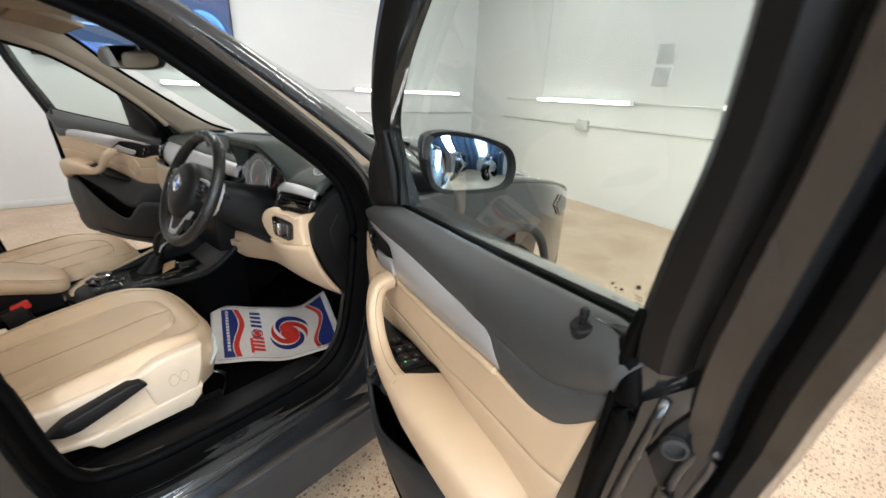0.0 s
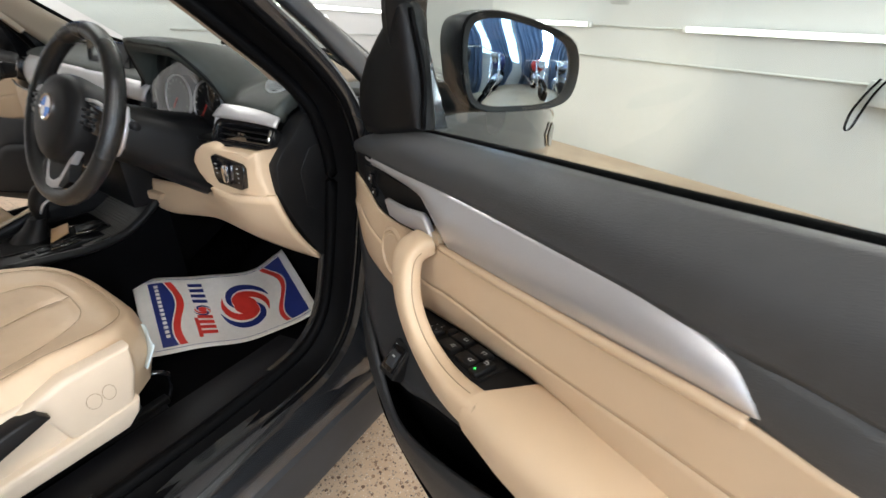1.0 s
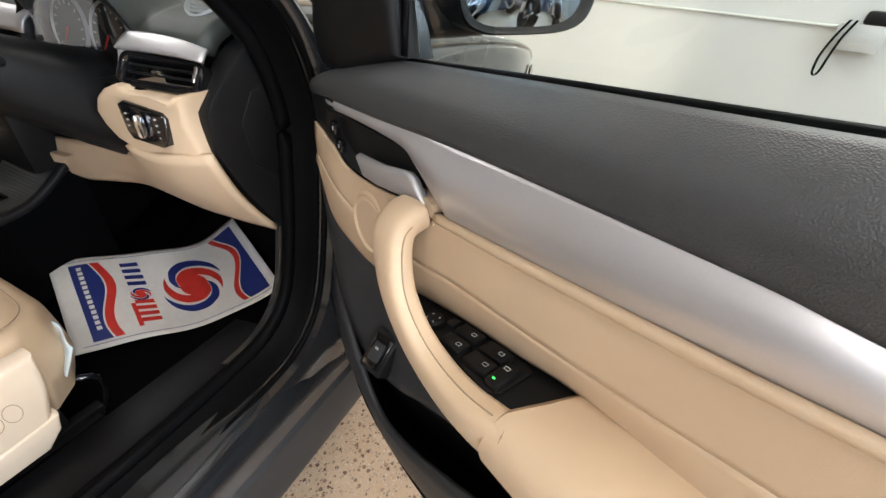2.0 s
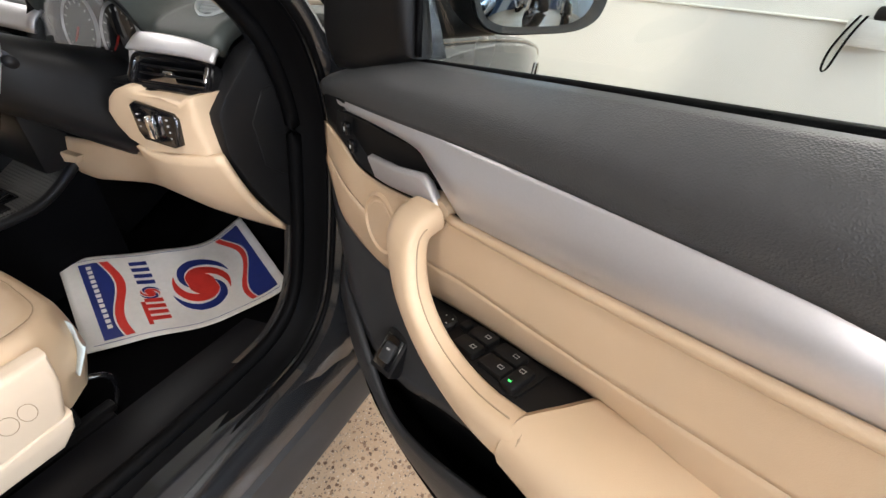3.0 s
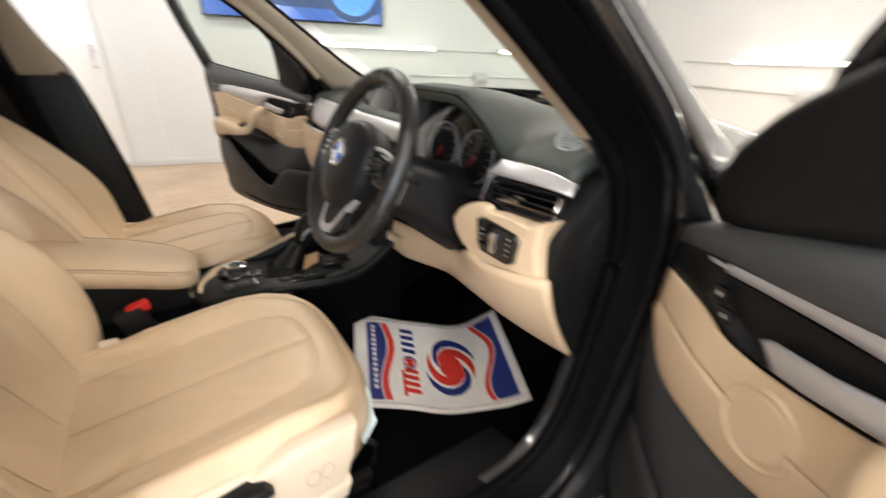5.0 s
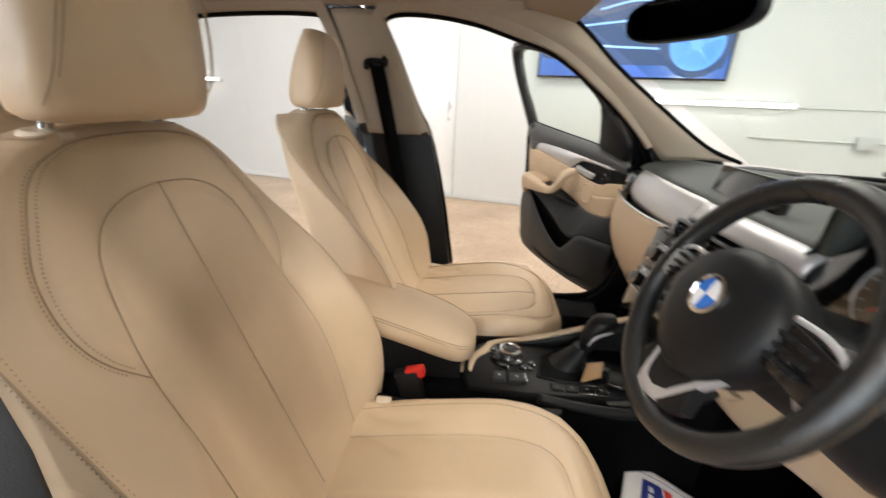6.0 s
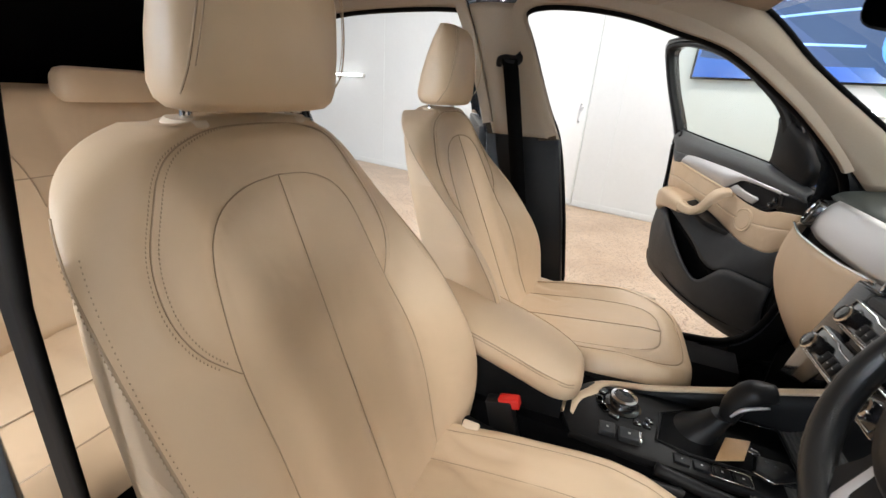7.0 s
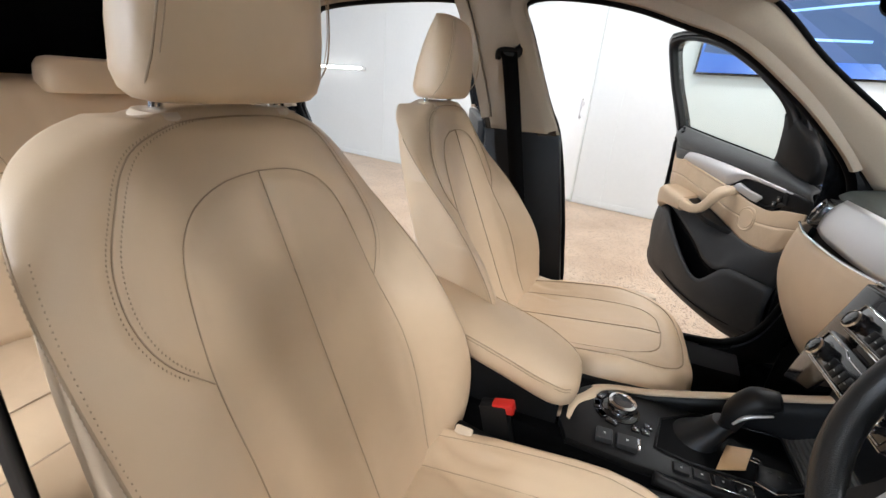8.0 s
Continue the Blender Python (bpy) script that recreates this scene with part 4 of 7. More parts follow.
    pull = [((0.298, 0.104, 0.913), 0.025, 0.017, (1, 0, 0.1)), ((0.299, 0.138, 0.913), 0.026, 0.016, (1, 0, 0.1)), ((0.305, 0.161, 0.903), 0.0245, 0.016, (1, 0, 0.15)), ((0.320, 0.173, 0.881), 0.0215, 0.016, (1, 0, 0.3)), ((0.340, 0.179, 0.849), 0.0185, 0.016, (0.9, 0, 0.42)), ((0.373, 0.181, 0.818), 0.0180, 0.016, (0.7, 0, 0.7)), ((0.416, 0.182, 0.801), 0.0190, 0.017, (0.4, 0, 0.9)), ((0.460, 0.183, 0.799), 0.0210, 0.018, (0.1, 0, 1)), ((0.503, 0.180, 0.804), 0.0225, 0.019, (-0.1, 0, 1)), ((0.530, 0.172, 0.806), 0.0200, 0.017, (-0.1, 0, 1))]
    cs = cr([c for c, a, b, d in pull], 5)
    sz = cr([(a, b, *d) for c, a, b, d in pull], 5)
    rings, line = [], []
    for i, (c, q) in enumerate(zip(cs, sz)):
        t = cs[min(i + 1, len(cs) - 1)] - cs[max(i - 1, 0)]
        t /= np.linalg.norm(t)
        ac = q[2:5] - t * (q[2:5] @ t)
        ac /= np.linalg.norm(ac)
        up_ = np.cross(ac, t)
        if up_[1] < 0:
            up_ = -up_
        ring = []
        for j in range(20):
            a = 2 * math.pi * j / 20
            ca, sa = math.cos(a), math.sin(a)
            ring.append(D(*(c + ac * q[0] * math.copysign(abs(ca) ** 0.62, ca) + up_ * q[1] * math.copysign(abs(sa) ** 0.62, sa))))
        rings.append(ring)
        a = 0.06
        line.append(D(*(c + ac * (q[0] + 0.0004) * math.cos(a) ** 0.62 + up_ * (q[1] + 0.0004) * math.sin(a) ** 0.62)))
    loft("pull_handle", rings, LEATHER, door, label="curved beige leather pull handle")
    tube("seam", [p + (p - D(*cs[41])) * 0.012 for p in rings[41]], 0.0013, SEAM, door, 5, True, 1, "stitched joint")
    tube("seam", line[9:40], 0.0008, SEAM, door, 5, k=1, label="stitched seam")

    # switch panel, a sunken tray
    zp = lambda u: 0.795 + 0.22 * (u - 0.38)  # noqa: E731
    sw = [(0.24, 0.104), (0.30, 0.103), (0.36, 0.101), (0.41, 0.103), (0.46, 0.102), (0.50, 0.101), (0.535, 0.100), (0.53, 0.12), (0.51, 0.150), (0.49, 0.172), (0.42, 0.178), (0.36, 0.176), (0.33, 0.172), (0.29, 0.150), (0.255, 0.12)]
    slab("switch_panel", [D(u, w, zp(u)) for u, w in sw], [D(u, w, zp(u) - 0.02) for u, w in sw], BLACK, door, 0.002, "black window switch panel")
    if s > 0:
        pn = door.children[-1]
        tilt = Matrix.Rotation(-math.atan(0.22), 3, "Y")

        def on(u, w, h):
            return D(u, w, zp(u) + h)

        blk = [(0.388, 0.116), (0.470, 0.112), (0.482, 0.118), (0.480, 0.160), (0.470, 0.168), (0.388, 0.160)]
        slab("switch_block", [on(u, w, 0.004) for u, w in blk], [on(u, w, -0.004) for u, w in blk], BLACK, pn, 0.002, "raised black switch block")
        for u, w in ((0.404, 0.149), (0.404, 0.127), (0.444, 0.150), (0.444, 0.128)):
            box("window_switch", on(u - 0.002, w, 0.007), (0.033, 0.0195, 0.010), BLACK, pn, 0.003, tilt)
            fr = [(u + 0.004 + a, w + b) for a, b in ((-0.0028, -0.002), (0.0028, -0.002), (0.0028, 0.002), (-0.0028, 0.002))]
            tube("icon", [on(a, b, 0.0122) for a, b in fr], 0.0005, ICON, pn, 4, True, 1, "small pale icon")
        box("lock_switch", on(0.468, 0.147, 0.007), (0.0165, 0.034, 0.010), BLACK, pn, 0.003, tilt)
        tube("icon", [on(0.466 + a, 0.139 + b, 0.0122) for a, b in ((-0.0028, -0.002), (0.0028, -0.002), (0.0028, 0.002), (-0.0028, 0.002))], 0.0005, ICON, pn, 4, True, 1, "small pale icon")
        box("led", on(0.466, 0.157, 0.0122), (0.003, 0.0014, 0.0008), GREEN, pn, 0, tilt, "green lit indicator")
        disc("mirror_knob", on(0.350, 0.137, 0.0), D(-0.2, 0, 1), [(0.014, 0), (0.014, 0.006), (0.011, 0.009)], BLACK, pn, 20)
        box("mirror_switch", on(0.372, 0.124, 0.004), (0.012, 0.014, 0.008), BLACK, pn, 0.002, tilt)
        for a in (0.8, 2.4, 3.9, 5.5):
            box("icon", on(0.350 + 0.008 * math.cos(a), 0.137 + 0.007 * math.sin(a), 0.0092), (0.0018, 0.0018, 0.0006), ICON, pn, 0, None, "small pale icon")

    # lower dark panel, map pocket
    mid = [(-0.01, 0.092, 0.64), (0.09, 0.132, 0.648), (0.165, 0.150, 0.636), (0.22, 0.152, 0.610), (0.30, 0.152, 0.622), (0.38, 0.150, 0.665), (0.55, 0.138, 0.715), (0.68, 0.118, 0.738), (0.835, 0.082, 0.750)]
    strip("lower_panel", path(mid), path([(-0.036, 0.094, 0.84), (0.02, 0.102, 0.775), (0.09, 0.106, 0.755), (0.25, 0.107, 0.765), (0.42, 0.108, 0.785), (0.60, 0.104, 0.80), (0.74, 0.092, 0.83), (0.835, 0.082, 0.88)]), GREY, door, D(0, 0.004, 0), 40, 8, 0.004, "dark grey lower door panel", not fl)
    strip("pocket_back", path([(-0.01, 0.097, 0.42), (0.2, 0.100, 0.43), (0.5, 0.100, 0.44), (0.76, 0.097, 0.50)]), path([(u, w - 0.006, z) for u, w, z in mid]), RUBBER, door, D(0, -0.006, 0), 30, 6, 0.003, "black map pocket interior", not fl)
    strip("pocket_floor", path([(-0.02, 0.07, 0.46), (0.2, 0.08, 0.44), (0.5, 0.08, 0.44), (0.78, 0.08, 0.50)]), path([(-0.02, 0.10, 0.46), (0.2, 0.150, 0.43), (0.5, 0.150, 0.43), (0.78, 0.11, 0.50)]), RUBBER, door, D(0, 0, 0), 20, 3, 0.004, "black map pocket floor", not fl)
    lip = [(-0.01, 0.093, 0.645), (0.09, 0.134, 0.650), (0.155, 0.152, 0.642), (0.20, 0.158, 0.60), (0.25, 0.162, 0.55), (0.30, 0.165, 0.54), (0.38, 0.167, 0.572), (0.50, 0.163, 0.64), (0.60, 0.152, 0.70), (0.68, 0.128, 0.732), (0.835, 0.085, 0.745)]
    strip("map_pocket", path([(-0.03, 0.080, 0.44), (0.02, 0.090, 0.405), (0.12, 0.112, 0.392), (0.30, 0.122, 0.388), (0.50, 0.122, 0.388), (0.68, 0.112, 0.392), (0.78, 0.100, 0.41), (0.825, 0.092, 0.50)]), path(lip), GREY, door, D(0, 0.014, 0), 40, 8, 0.008, "dark grey map pocket with an open top", not fl)
    if s > 0:
        tn = Vector((0.14, -0.72, 0.68)).normalized()
        tq = tn.to_track_quat("Z", "Y").to_matrix()
        tc_ = Vector(D(0.257, 0.150, 0.657))
        box("tailgate_switch_plate", tc_, (0.044, 0.066, 0.030), BLACK, door, 0.005, tq, "black switch plate")
        ts = box("tailgate_switch_surround", tc_ + tn * 0.015, (0.034, 0.050, 0.006), GLOSS, door, 0.004, tq, "gloss black switch surround")
        box("tailgate_switch", tc_ + tn * 0.018, (0.020, 0.030, 0.008), GREY, ts, 0.003, tq, "small black rocker switch")
        box("icon", tc_ + tn * 0.0224 + tq @ Vector((0, 0.005, 0)), (0.006, 0.003, 0.0006), ICON, ts, 0, tq, "small pale icon")
    # lock pin and shut face
    disc("lock_pin_base", D(0.804, 0.0985, 1.0905), (0, -0.40, 0.92), [(0.0125, -0.012), (0.0125, -0.001), (0.0105, 0.001), (0.0, 0.0015)], BLACK, door, 20, "black lock pin rosette")
    disc("lock_pin", D(0.804, 0.0985, 1.092), (0, 0, 1), [(0.0036, -0.006), (0.0036, 0.007), (0.0045, 0.008), (0.0045, 0.014), (0.0034, 0.0155)], BLACK, door, 16, "black lock pin")
    # black edge strip: trim, with the shadow beside the leather put into its colour
    strip("edge_trim", path([(0.810, 0.089, 0.45), (0.824, 0.090, 0.66), (0.840, 0.091, 0.85), (0.852, 0.092, 1.0), (0.862, 0.094, 1.10), (0.874, 0.10, 1.14)]), path([(0.802, 0.094, 0.45), (0.815, 0.094, 0.66), (0.830, 0.0945, 0.85), (0.842, 0.0945, 1.0), (0.848, 0.0955, 1.10), (0.862, 0.105, 1.14)]), RUBBER, door, D(0, 0.006, 0), 24, 4, 0.006, "black rear edge trim and the shadow beside the leather", fl)
    tube("edge_seal", path([(0.85, 0.088, 1.10), (0.862, 0.090, 1.03), (0.846, 0.090, 0.92), (0.834, 0.090, 0.75), (0.826, 0.090, 0.55), (0.79, 0.090, 0.405), (0.5, 0.090, 0.378), (0.2, 0.090, 0.378), (0.03, 0.090, 0.40)]), 0.010, RUBBER, door, 8, k=6, label="black rubber door edge seal")
    # pressed latch recess in the shut face, with its striker hole and two pressed loops
    def face(outline, mat, nm, out, deep, bev, lab):
        return slab(nm, [D(u + out * 0.73, w + out * 0.68, z) for u, w, z in outline], [D(u - deep * 0.73, w - deep * 0.68, z) for u, w, z in outline], mat, door, bev, lab)

    face([(0.872, 0.086, 1.05), (0.915, 0.046, 1.10), (0.952, 0.008, 1.10), (0.940, 0.010, 0.98), (0.922, 0.020, 0.80), (0.912, 0.022, 0.55), (0.828, 0.088, 0.55), (0.848, 0.088, 0.85)], PAINT, "shut_face", 0.0, 0.02, 0.004, "dark grey painted shut face")
    # recess and hollow stand proud here: their shade is put into the black colour
    face([(0.883, 0.077, 0.998), (0.890, 0.069, 1.031), (0.899, 0.060, 1.056), (0.905, 0.053, 1.045), (0.915, 0.043, 1.046), (0.928, 0.029, 1.061), (0.938, 0.018, 1.058), (0.936, 0.020, 1.038), (0.921, 0.036, 1.022), (0.916, 0.041, 0.988), (0.894, 0.065, 0.967)], BLACK, "latch_recess", 0.003, 0.012, 0.002, "latch recess, its shade as a raised black plate")
    face([(0.906, 0.052, 1.080), (0.910, 0.047, 1.092), (0.926, 0.031, 1.086), (0.927, 0.030, 1.066), (0.912, 0.046, 1.052)], BLACK, "shut_face_hollow", 0.003, 0.012, 0.002, "pressed hollow, its shade as a raised black plate")
    hole = D(0.894 + 0.004, 0.064 + 0.004, 1.017)
    disc("striker_hole", hole, D(0.73, 0.68, 0), [(0.011, -0.004), (0.011, 0.003), (0.008, 0.004), (0.007, -0.001), (0, -0.001)], GREY, door, 18)
    for loop in ([(0.898, 0.061, 0.965), (0.902, 0.057, 1.004), (0.908, 0.050, 1.022), (0.915, 0.042, 1.020), (0.911, 0.047, 0.985), (0.904, 0.054, 0.950)], [(0.922, 0.034, 0.985), (0.926, 0.030, 1.005), (0.931, 0.025, 1.029), (0.937, 0.019, 1.027), (0.934, 0.023, 0.990), (0.926, 0.030, 0.955)]):
        tube("pressed_loop", [D(u + 0.003, w + 0.003, z) for u, w, z in loop], 0.0045, PAINT, door, 8, True, 4, "pressed painted loop")
    tube("shut_face_ridge", path([(0.946, 0.016, 1.09), (0.934, 0.016, 0.97), (0.918, 0.020, 0.78), (0.910, 0.022, 0.58)]), 0.007, PAINT, door, 8, k=4)
    tube("shut_face_ridge", path([(0.884, 0.074, 1.06), (0.866, 0.082, 0.92), (0.850, 0.084, 0.75), (0.840, 0.084, 0.58)]), 0.005, PAINT, door, 8, k=4)

    # etched marks in the corner of the pane: two emblems and rows of tiny print
    for u, z, w_, h_ in ((0.821, 1.1395, 0.004, 0.003), (0.824, 1.1365, 0.004, 0.002), (0.831, 1.138, 0.004, 0.004), (0.849, 1.149, 0.006, 0.006), (0.824, 1.1255, 0.011, 0.0009), (0.824, 1.1225, 0.008, 0.0009), (0.849, 1.140, 0.012, 0.0009), (0.849, 1.137, 0.010, 0.0009), (0.849, 1.133, 0.012, 0.0009), (0.849, 1.130, 0.006, 0.0009)):
        box("etched_mark", D(u, 0.0605 + lean(z), z), (0.6 * w_, 0.0006, 0.55 * h_), GREY, door, 0)
    # outside mirror
    mc = np.array((0.208, -0.082, 1.137))
    ax_w, ax_n = np.array((0.156, -0.988)), np.array((0.988, 0.156))

    def M(a, b, c):
        """Across the mirror, along its facing, up."""
        return D(mc[0] + a * ax_w[0] + b * ax_n[0], mc[1] + a * ax_w[1] + b * ax_n[1], mc[2] + c)

    shape = [(a * 1.0, b * 0.86) for a, b in [(-0.110, 0.05), (-0.095, 0.078), (-0.045, 0.085), (0.03, 0.072), (0.090, 0.050), (0.112, 0.02), (0.118, -0.02), (0.108, -0.058), (0.07, -0.076), (0.0, -0.080), (-0.06, -0.078), (-0.092, -0.058), (-0.106, -0.005)]]
    ol = cr(shape, 4, True)
    rings = []
    for b, k1, da in ((0.012, 0.95, 0), (0.016, 0.985, 0), (0.010, 1.0, 0), (-0.02, 1.0, 0.0), (-0.06, 0.93, -0.004), (-0.09, 0.74, -0.01), (-0.105, 0.45, -0.015)):
        rings.append([M(p[0] * k1 + da, b, p[1] * k1) for p in ol])
    mir = loft("door_mirror", rings, BLACK, door, label="black door mirror housing")
    rings = [[M(p[0] * k1, b, p[1] * k1) for p in ol] for b, k1 in ((0.019, 0.96), (0.018, 0.91), (0.012, 0.84))]
    loft("mirror_rim", rings, BLACK, mir, False)
    dome = lambda k: 0.0172 - 0.0036 * k * k  # noqa: E731
    loft("mirror_face", [[M(p[0] * 0.84 * k - 0.005, dome(k), p[1] * 0.86 * k) for p in ol] for k in (1.0, 0.85, 0.7, 0.55, 0.4, 0.25, 0.1, 0.02)], MIRROR, mir, True, True, True, "convex mirror glass")
    tube("mirror_arm", [D(0.09, 0.03, 1.075), D(0.13, 0.0, 1.08), D(0.185, -0.045, 1.09)], [0.030, 0.027, 0.026], BLACK, mir, 12, k=4)
    disc("outer_handle", D(0.80, -0.05, 0.93), D(1, 0, 0.12), [(0.012, -0.10), (0.017, -0.06), (0.017, 0.04), (0.012, 0.09)], PAINT, door, 12)
    return door


front_door(1, (0.915, 0.389, 0), 25)
front_door(-1, (-0.915, 0.389, 0), 22)


# ---- seats ----
def grooves(P, lines, depth, width):
    """How far points of a surface are drawn in by the seams near them."""
    pts = np.concatenate([np.array(even(cr(l, 8), 70)) for l in lines])
    d = np.full(len(P), 9.0)
    for i in range(0, len(P), 2000):
        q = P[i : i + 2000]
        d[i : i + 2000] = np.sqrt(((q[:, None, :] - pts[None]) ** 2).sum(2)).min(1)
    return depth * np.exp(-((d / width) ** 2))


def pad(name, front, back, nu, nv, mat, parent, label):
    """A closed cushion from two grids of points, front and back, which meet at their rims."""
    n = nv + 1
    verts = list(front) + list(back)
    o = len(front)
    faces = [(i * n + j, (i + 1) * n + j, (i + 1) * n + j + 1, i * n + j + 1) for i in range(nu) for j in range(nv)]
    faces += [(o + i * n + j, o + i * n + j + 1, o + (i + 1) * n + j + 1, o + (i + 1) * n + j) for i in range(nu) for j in range(nv)]
    rim = [(i, 0) for i in range(nu + 1)] + [(nu, j) for j in range(1, nv + 1)] + [(i, nv) for i in range(nu - 1, -1, -1)] + [(0, j) for j in range(nv - 1, 0, -1)]
    for (a, b), (c, d) in zip(rim, rim[1:] + rim[:1]):
        p, q = a * n + b, c * n + d
        faces.append((q, p, o + p, o + q))
    bm = bmesh.new()
    vs = [bm.verts.new(tuple(v)) for v in verts]
    for f in faces:
        bm.faces.new([vs[i] for i in f])
    ob = part(name, bm, mat, parent, label, False)
    ob.data.polygons.foreach_set("use_smooth", [True] * len(ob.data.polygons))
    ob.data.set_sharp_from_angle(angle=radians(58))
    return ob


def fall(a, w):
    """A rounded edge: 0 inside, 1 at the rim, over the width w; a is the distance to the rim."""
    t = np.clip(1 - a / w, 0, 1)
    return 1 - np.sqrt(np.clip(1 - t * t, 0, 1))


HALF_PTS = ((0.54, 0.215), (0.58, 0.240), (0.63, 0.264), (0.70, 0.271), (0.78, 0.268), (0.86, 0.263), (0.94, 0.257), (1.02, 0.244), (1.08, 0.226), (1.12, 0.201), (1.148, 0.160), (1.165, 0.100), (1.174, 0.030))
RIM_PTS = ((0.54, 0.012), (0.66, 0.062), (0.76, 0.083), (0.85, 0.070), (0.92, 0.040), (0.98, 0.006), (1.05, -0.034), (1.12, -0.065), (1.176, -0.082))
HALF_W, RIM_Y = tuple(np.array(cr(HALF_PTS, 12)).T), tuple(np.array(cr(RIM_PTS, 12)).T)


def half(z):
    """Half width of the back rest at a height."""
    return np.interp(z, *HALF_W)


def back_line(z):
    return -0.503 - 0.379 * (z - 0.60)


def back_front(x, z):
    """The front of the back rest: raised bolsters below, shoulders rounded off to the rear above."""
    hw = half(z)
    q = np.abs(x)
    k = np.clip((q - 0.10) / np.maximum(0.02, hw - 0.10), 0, 1)
    e = np.clip((z - 0.82) / 0.14, 0, 1)
    e = e * e * (3 - 2 * e)
    shape = (1 - e) * k * k * (3 - 2 * k) + e * (1 - np.sqrt(1 - np.minimum(k, 0.9999) ** 2.2))
    y = back_line(z) + np.interp(z, *RIM_Y) * shape - 0.010 * (1 - e) * fall(hw - q, 0.020)
    return y - 0.030 * fall(1.176 - z, 0.035)


ARCH = [(0.0, 1.101), (0.050, 1.096), (0.092, 1.080), (0.117, 1.055), (0.130, 1.025), (0.138, 0.990), (0.145, 0.945), (0.150, 0.900), (0.154, 0.85), (0.156, 0.78), (0.152, 0.70), (0.140, 0.60)]
WING = [(0.0, 1.162), (0.055, 1.160), (0.094, 1.153), (0.124, 1.140), (0.145, 1.119), (0.163, 1.088), (0.182, 1.050), (0.191, 1.013), (0.190, 0.982), (0.178, 0.952), (0.150, 0.918)]


def seat(x0, xb, s, label, recline=0.0, back=0.0, head=0.0):
    """A front seat, its cushion about x0 and its back rest about xb; s: 1 where its outer side looks to +x."""
    # back rest
    nu, nv = 76, 96
    P = []
    for i in range(nu + 1):
        for j in range(nv + 1):
            v = j / nv
            z = 0.54 + 0.632 * (1 - (1 - v) ** 1.25)
            a = np.sin((2 * i / nu - 1) * math.pi / 2 * 0.999)
            P.append((a * float(half(z)), z))
    P = np.array(P)
    lines = [ARCH, [(-a, b) for a, b in ARCH], WING, [(-a, b) for a, b in WING], [(0, 1.101), (0, 0.85), (0, 0.60)]]
    g = grooves(P, lines, 0.0045, 0.008)
    yf = back_front(P[:, 0], P[:, 1]) - g
    hw = half(P[:, 1])
    yb = back_line(P[:, 1]) - 0.130 + 0.052 * np.clip((P[:, 1] - 0.66) / 0.50, 0, 1) + 0.02 * fall(hw - np.abs(P[:, 0]), 0.05)
    yb = np.minimum(yb, yf - 0.012)
    # cushion, the seat's own mesh
    mu, mv = 64, 72
    C = []
    cw = ([-0.60, -0.52, -0.40, -0.25, -0.15, -0.09, -0.05, -0.025, -0.012], [0.205, 0.228, 0.240, 0.243, 0.238, 0.222, 0.19, 0.14, 0.08])
    for i in range(mu + 1):
        for j in range(mv + 1):
            v = j / mv
            y = -0.60 + 0.588 * (1 - (1 - v) ** 1.3)
            C.append((np.sin((2 * i / mu - 1) * math.pi / 2 * 0.999) * np.interp(y, *cw), y))
    C = np.array(C)

    def cushion_top(x, y):
        h = np.interp(y, *cw)
        q = np.abs(x)
        z = 0.588 + 0.045 * np.clip((y + 0.5) / 0.36, 0, 1) + 0.028 * np.clip((q - 0.12) / 0.08, 0, 1) ** 1.5 * np.clip((-0.05 - y) / 0.15, 0, 1)
        z = z - 0.08 * fall(h - q, 0.045) - 0.085 * fall(-0.010 - y, 0.085)
        return z

    U = [(0.128, -0.56), (0.136, -0.40), (0.138, -0.25), (0.125, -0.155), (0.085, -0.105), (0.0, -0.092)]
    R = [(0.185, -0.52), (0.196, -0.35), (0.196, -0.20), (0.175, -0.10), (0.115, -0.052), (0.0, -0.040)]
    clines = [U, [(-a, b) for a, b in U], R, [(-a, b) for a, b in R], [(0, -0.56), (0, -0.3), (0, -0.094)]]
    folds = [[(k * 0.150, -0.475), (k * 0.118, -0.425), (k * 0.105, -0.395)] for k in (1, -1)] + [[(k * 0.178, -0.465), (k * 0.165, -0.405), (k * 0.168, -0.365)] for k in (1, -1)] + [[(k * 0.205, -0.455), (k * 0.205, -0.400)] for k in (1, -1)]
    zt = cushion_top(C[:, 0], C[:, 1]) - grooves(C, clines, 0.005, 0.007) - grooves(C, folds, 0.006, 0.009)
    zb = np.full(len(C), 0.47)
    base = pad("front_seat", [(x0 + a, b, z) for (a, b), z in zip(C, zt)], [(x0 + a * 0.94, b * 1.0 - 0.012, z) for (a, b), z in zip(C, zb)], mu, mv, LEATHER, car, label)
    pad("backrest", [(xb + a, y, z) for (a, z), y in zip(P, yf)], [(xb + a * 0.92, y, z) for (a, z), y in zip(P, yb)], nu, nv, LEATHER, base, "beige leather backrest with an arched stitched insert")

    def on_back(l, lift=0.0):
        q = np.array(even(cr(l, 8), 60))
        return [(xb + a, float(back_front(np.array([a]), np.array([z]))[0]) - 0.0026 + lift, z) for a, z in q]

    def on_cushion(l):
        q = np.array(even(cr(l, 8), 60))
        return [(x0 + a, b, float(cushion_top(np.array([a]), np.array([b]))[0]) - 0.003) for a, b in q]

    for l in lines:
        tube("seam", on_back(l), 0.0008 if s > 0 else 0.0013, SEAM, base, 5, k=1, label="stitched seam")
    for l in clines:
        tube("seam", on_cushion(l), 0.0008 if s > 0 else 0.0015, SEAM, base, 5, k=1, label="stitched seam")
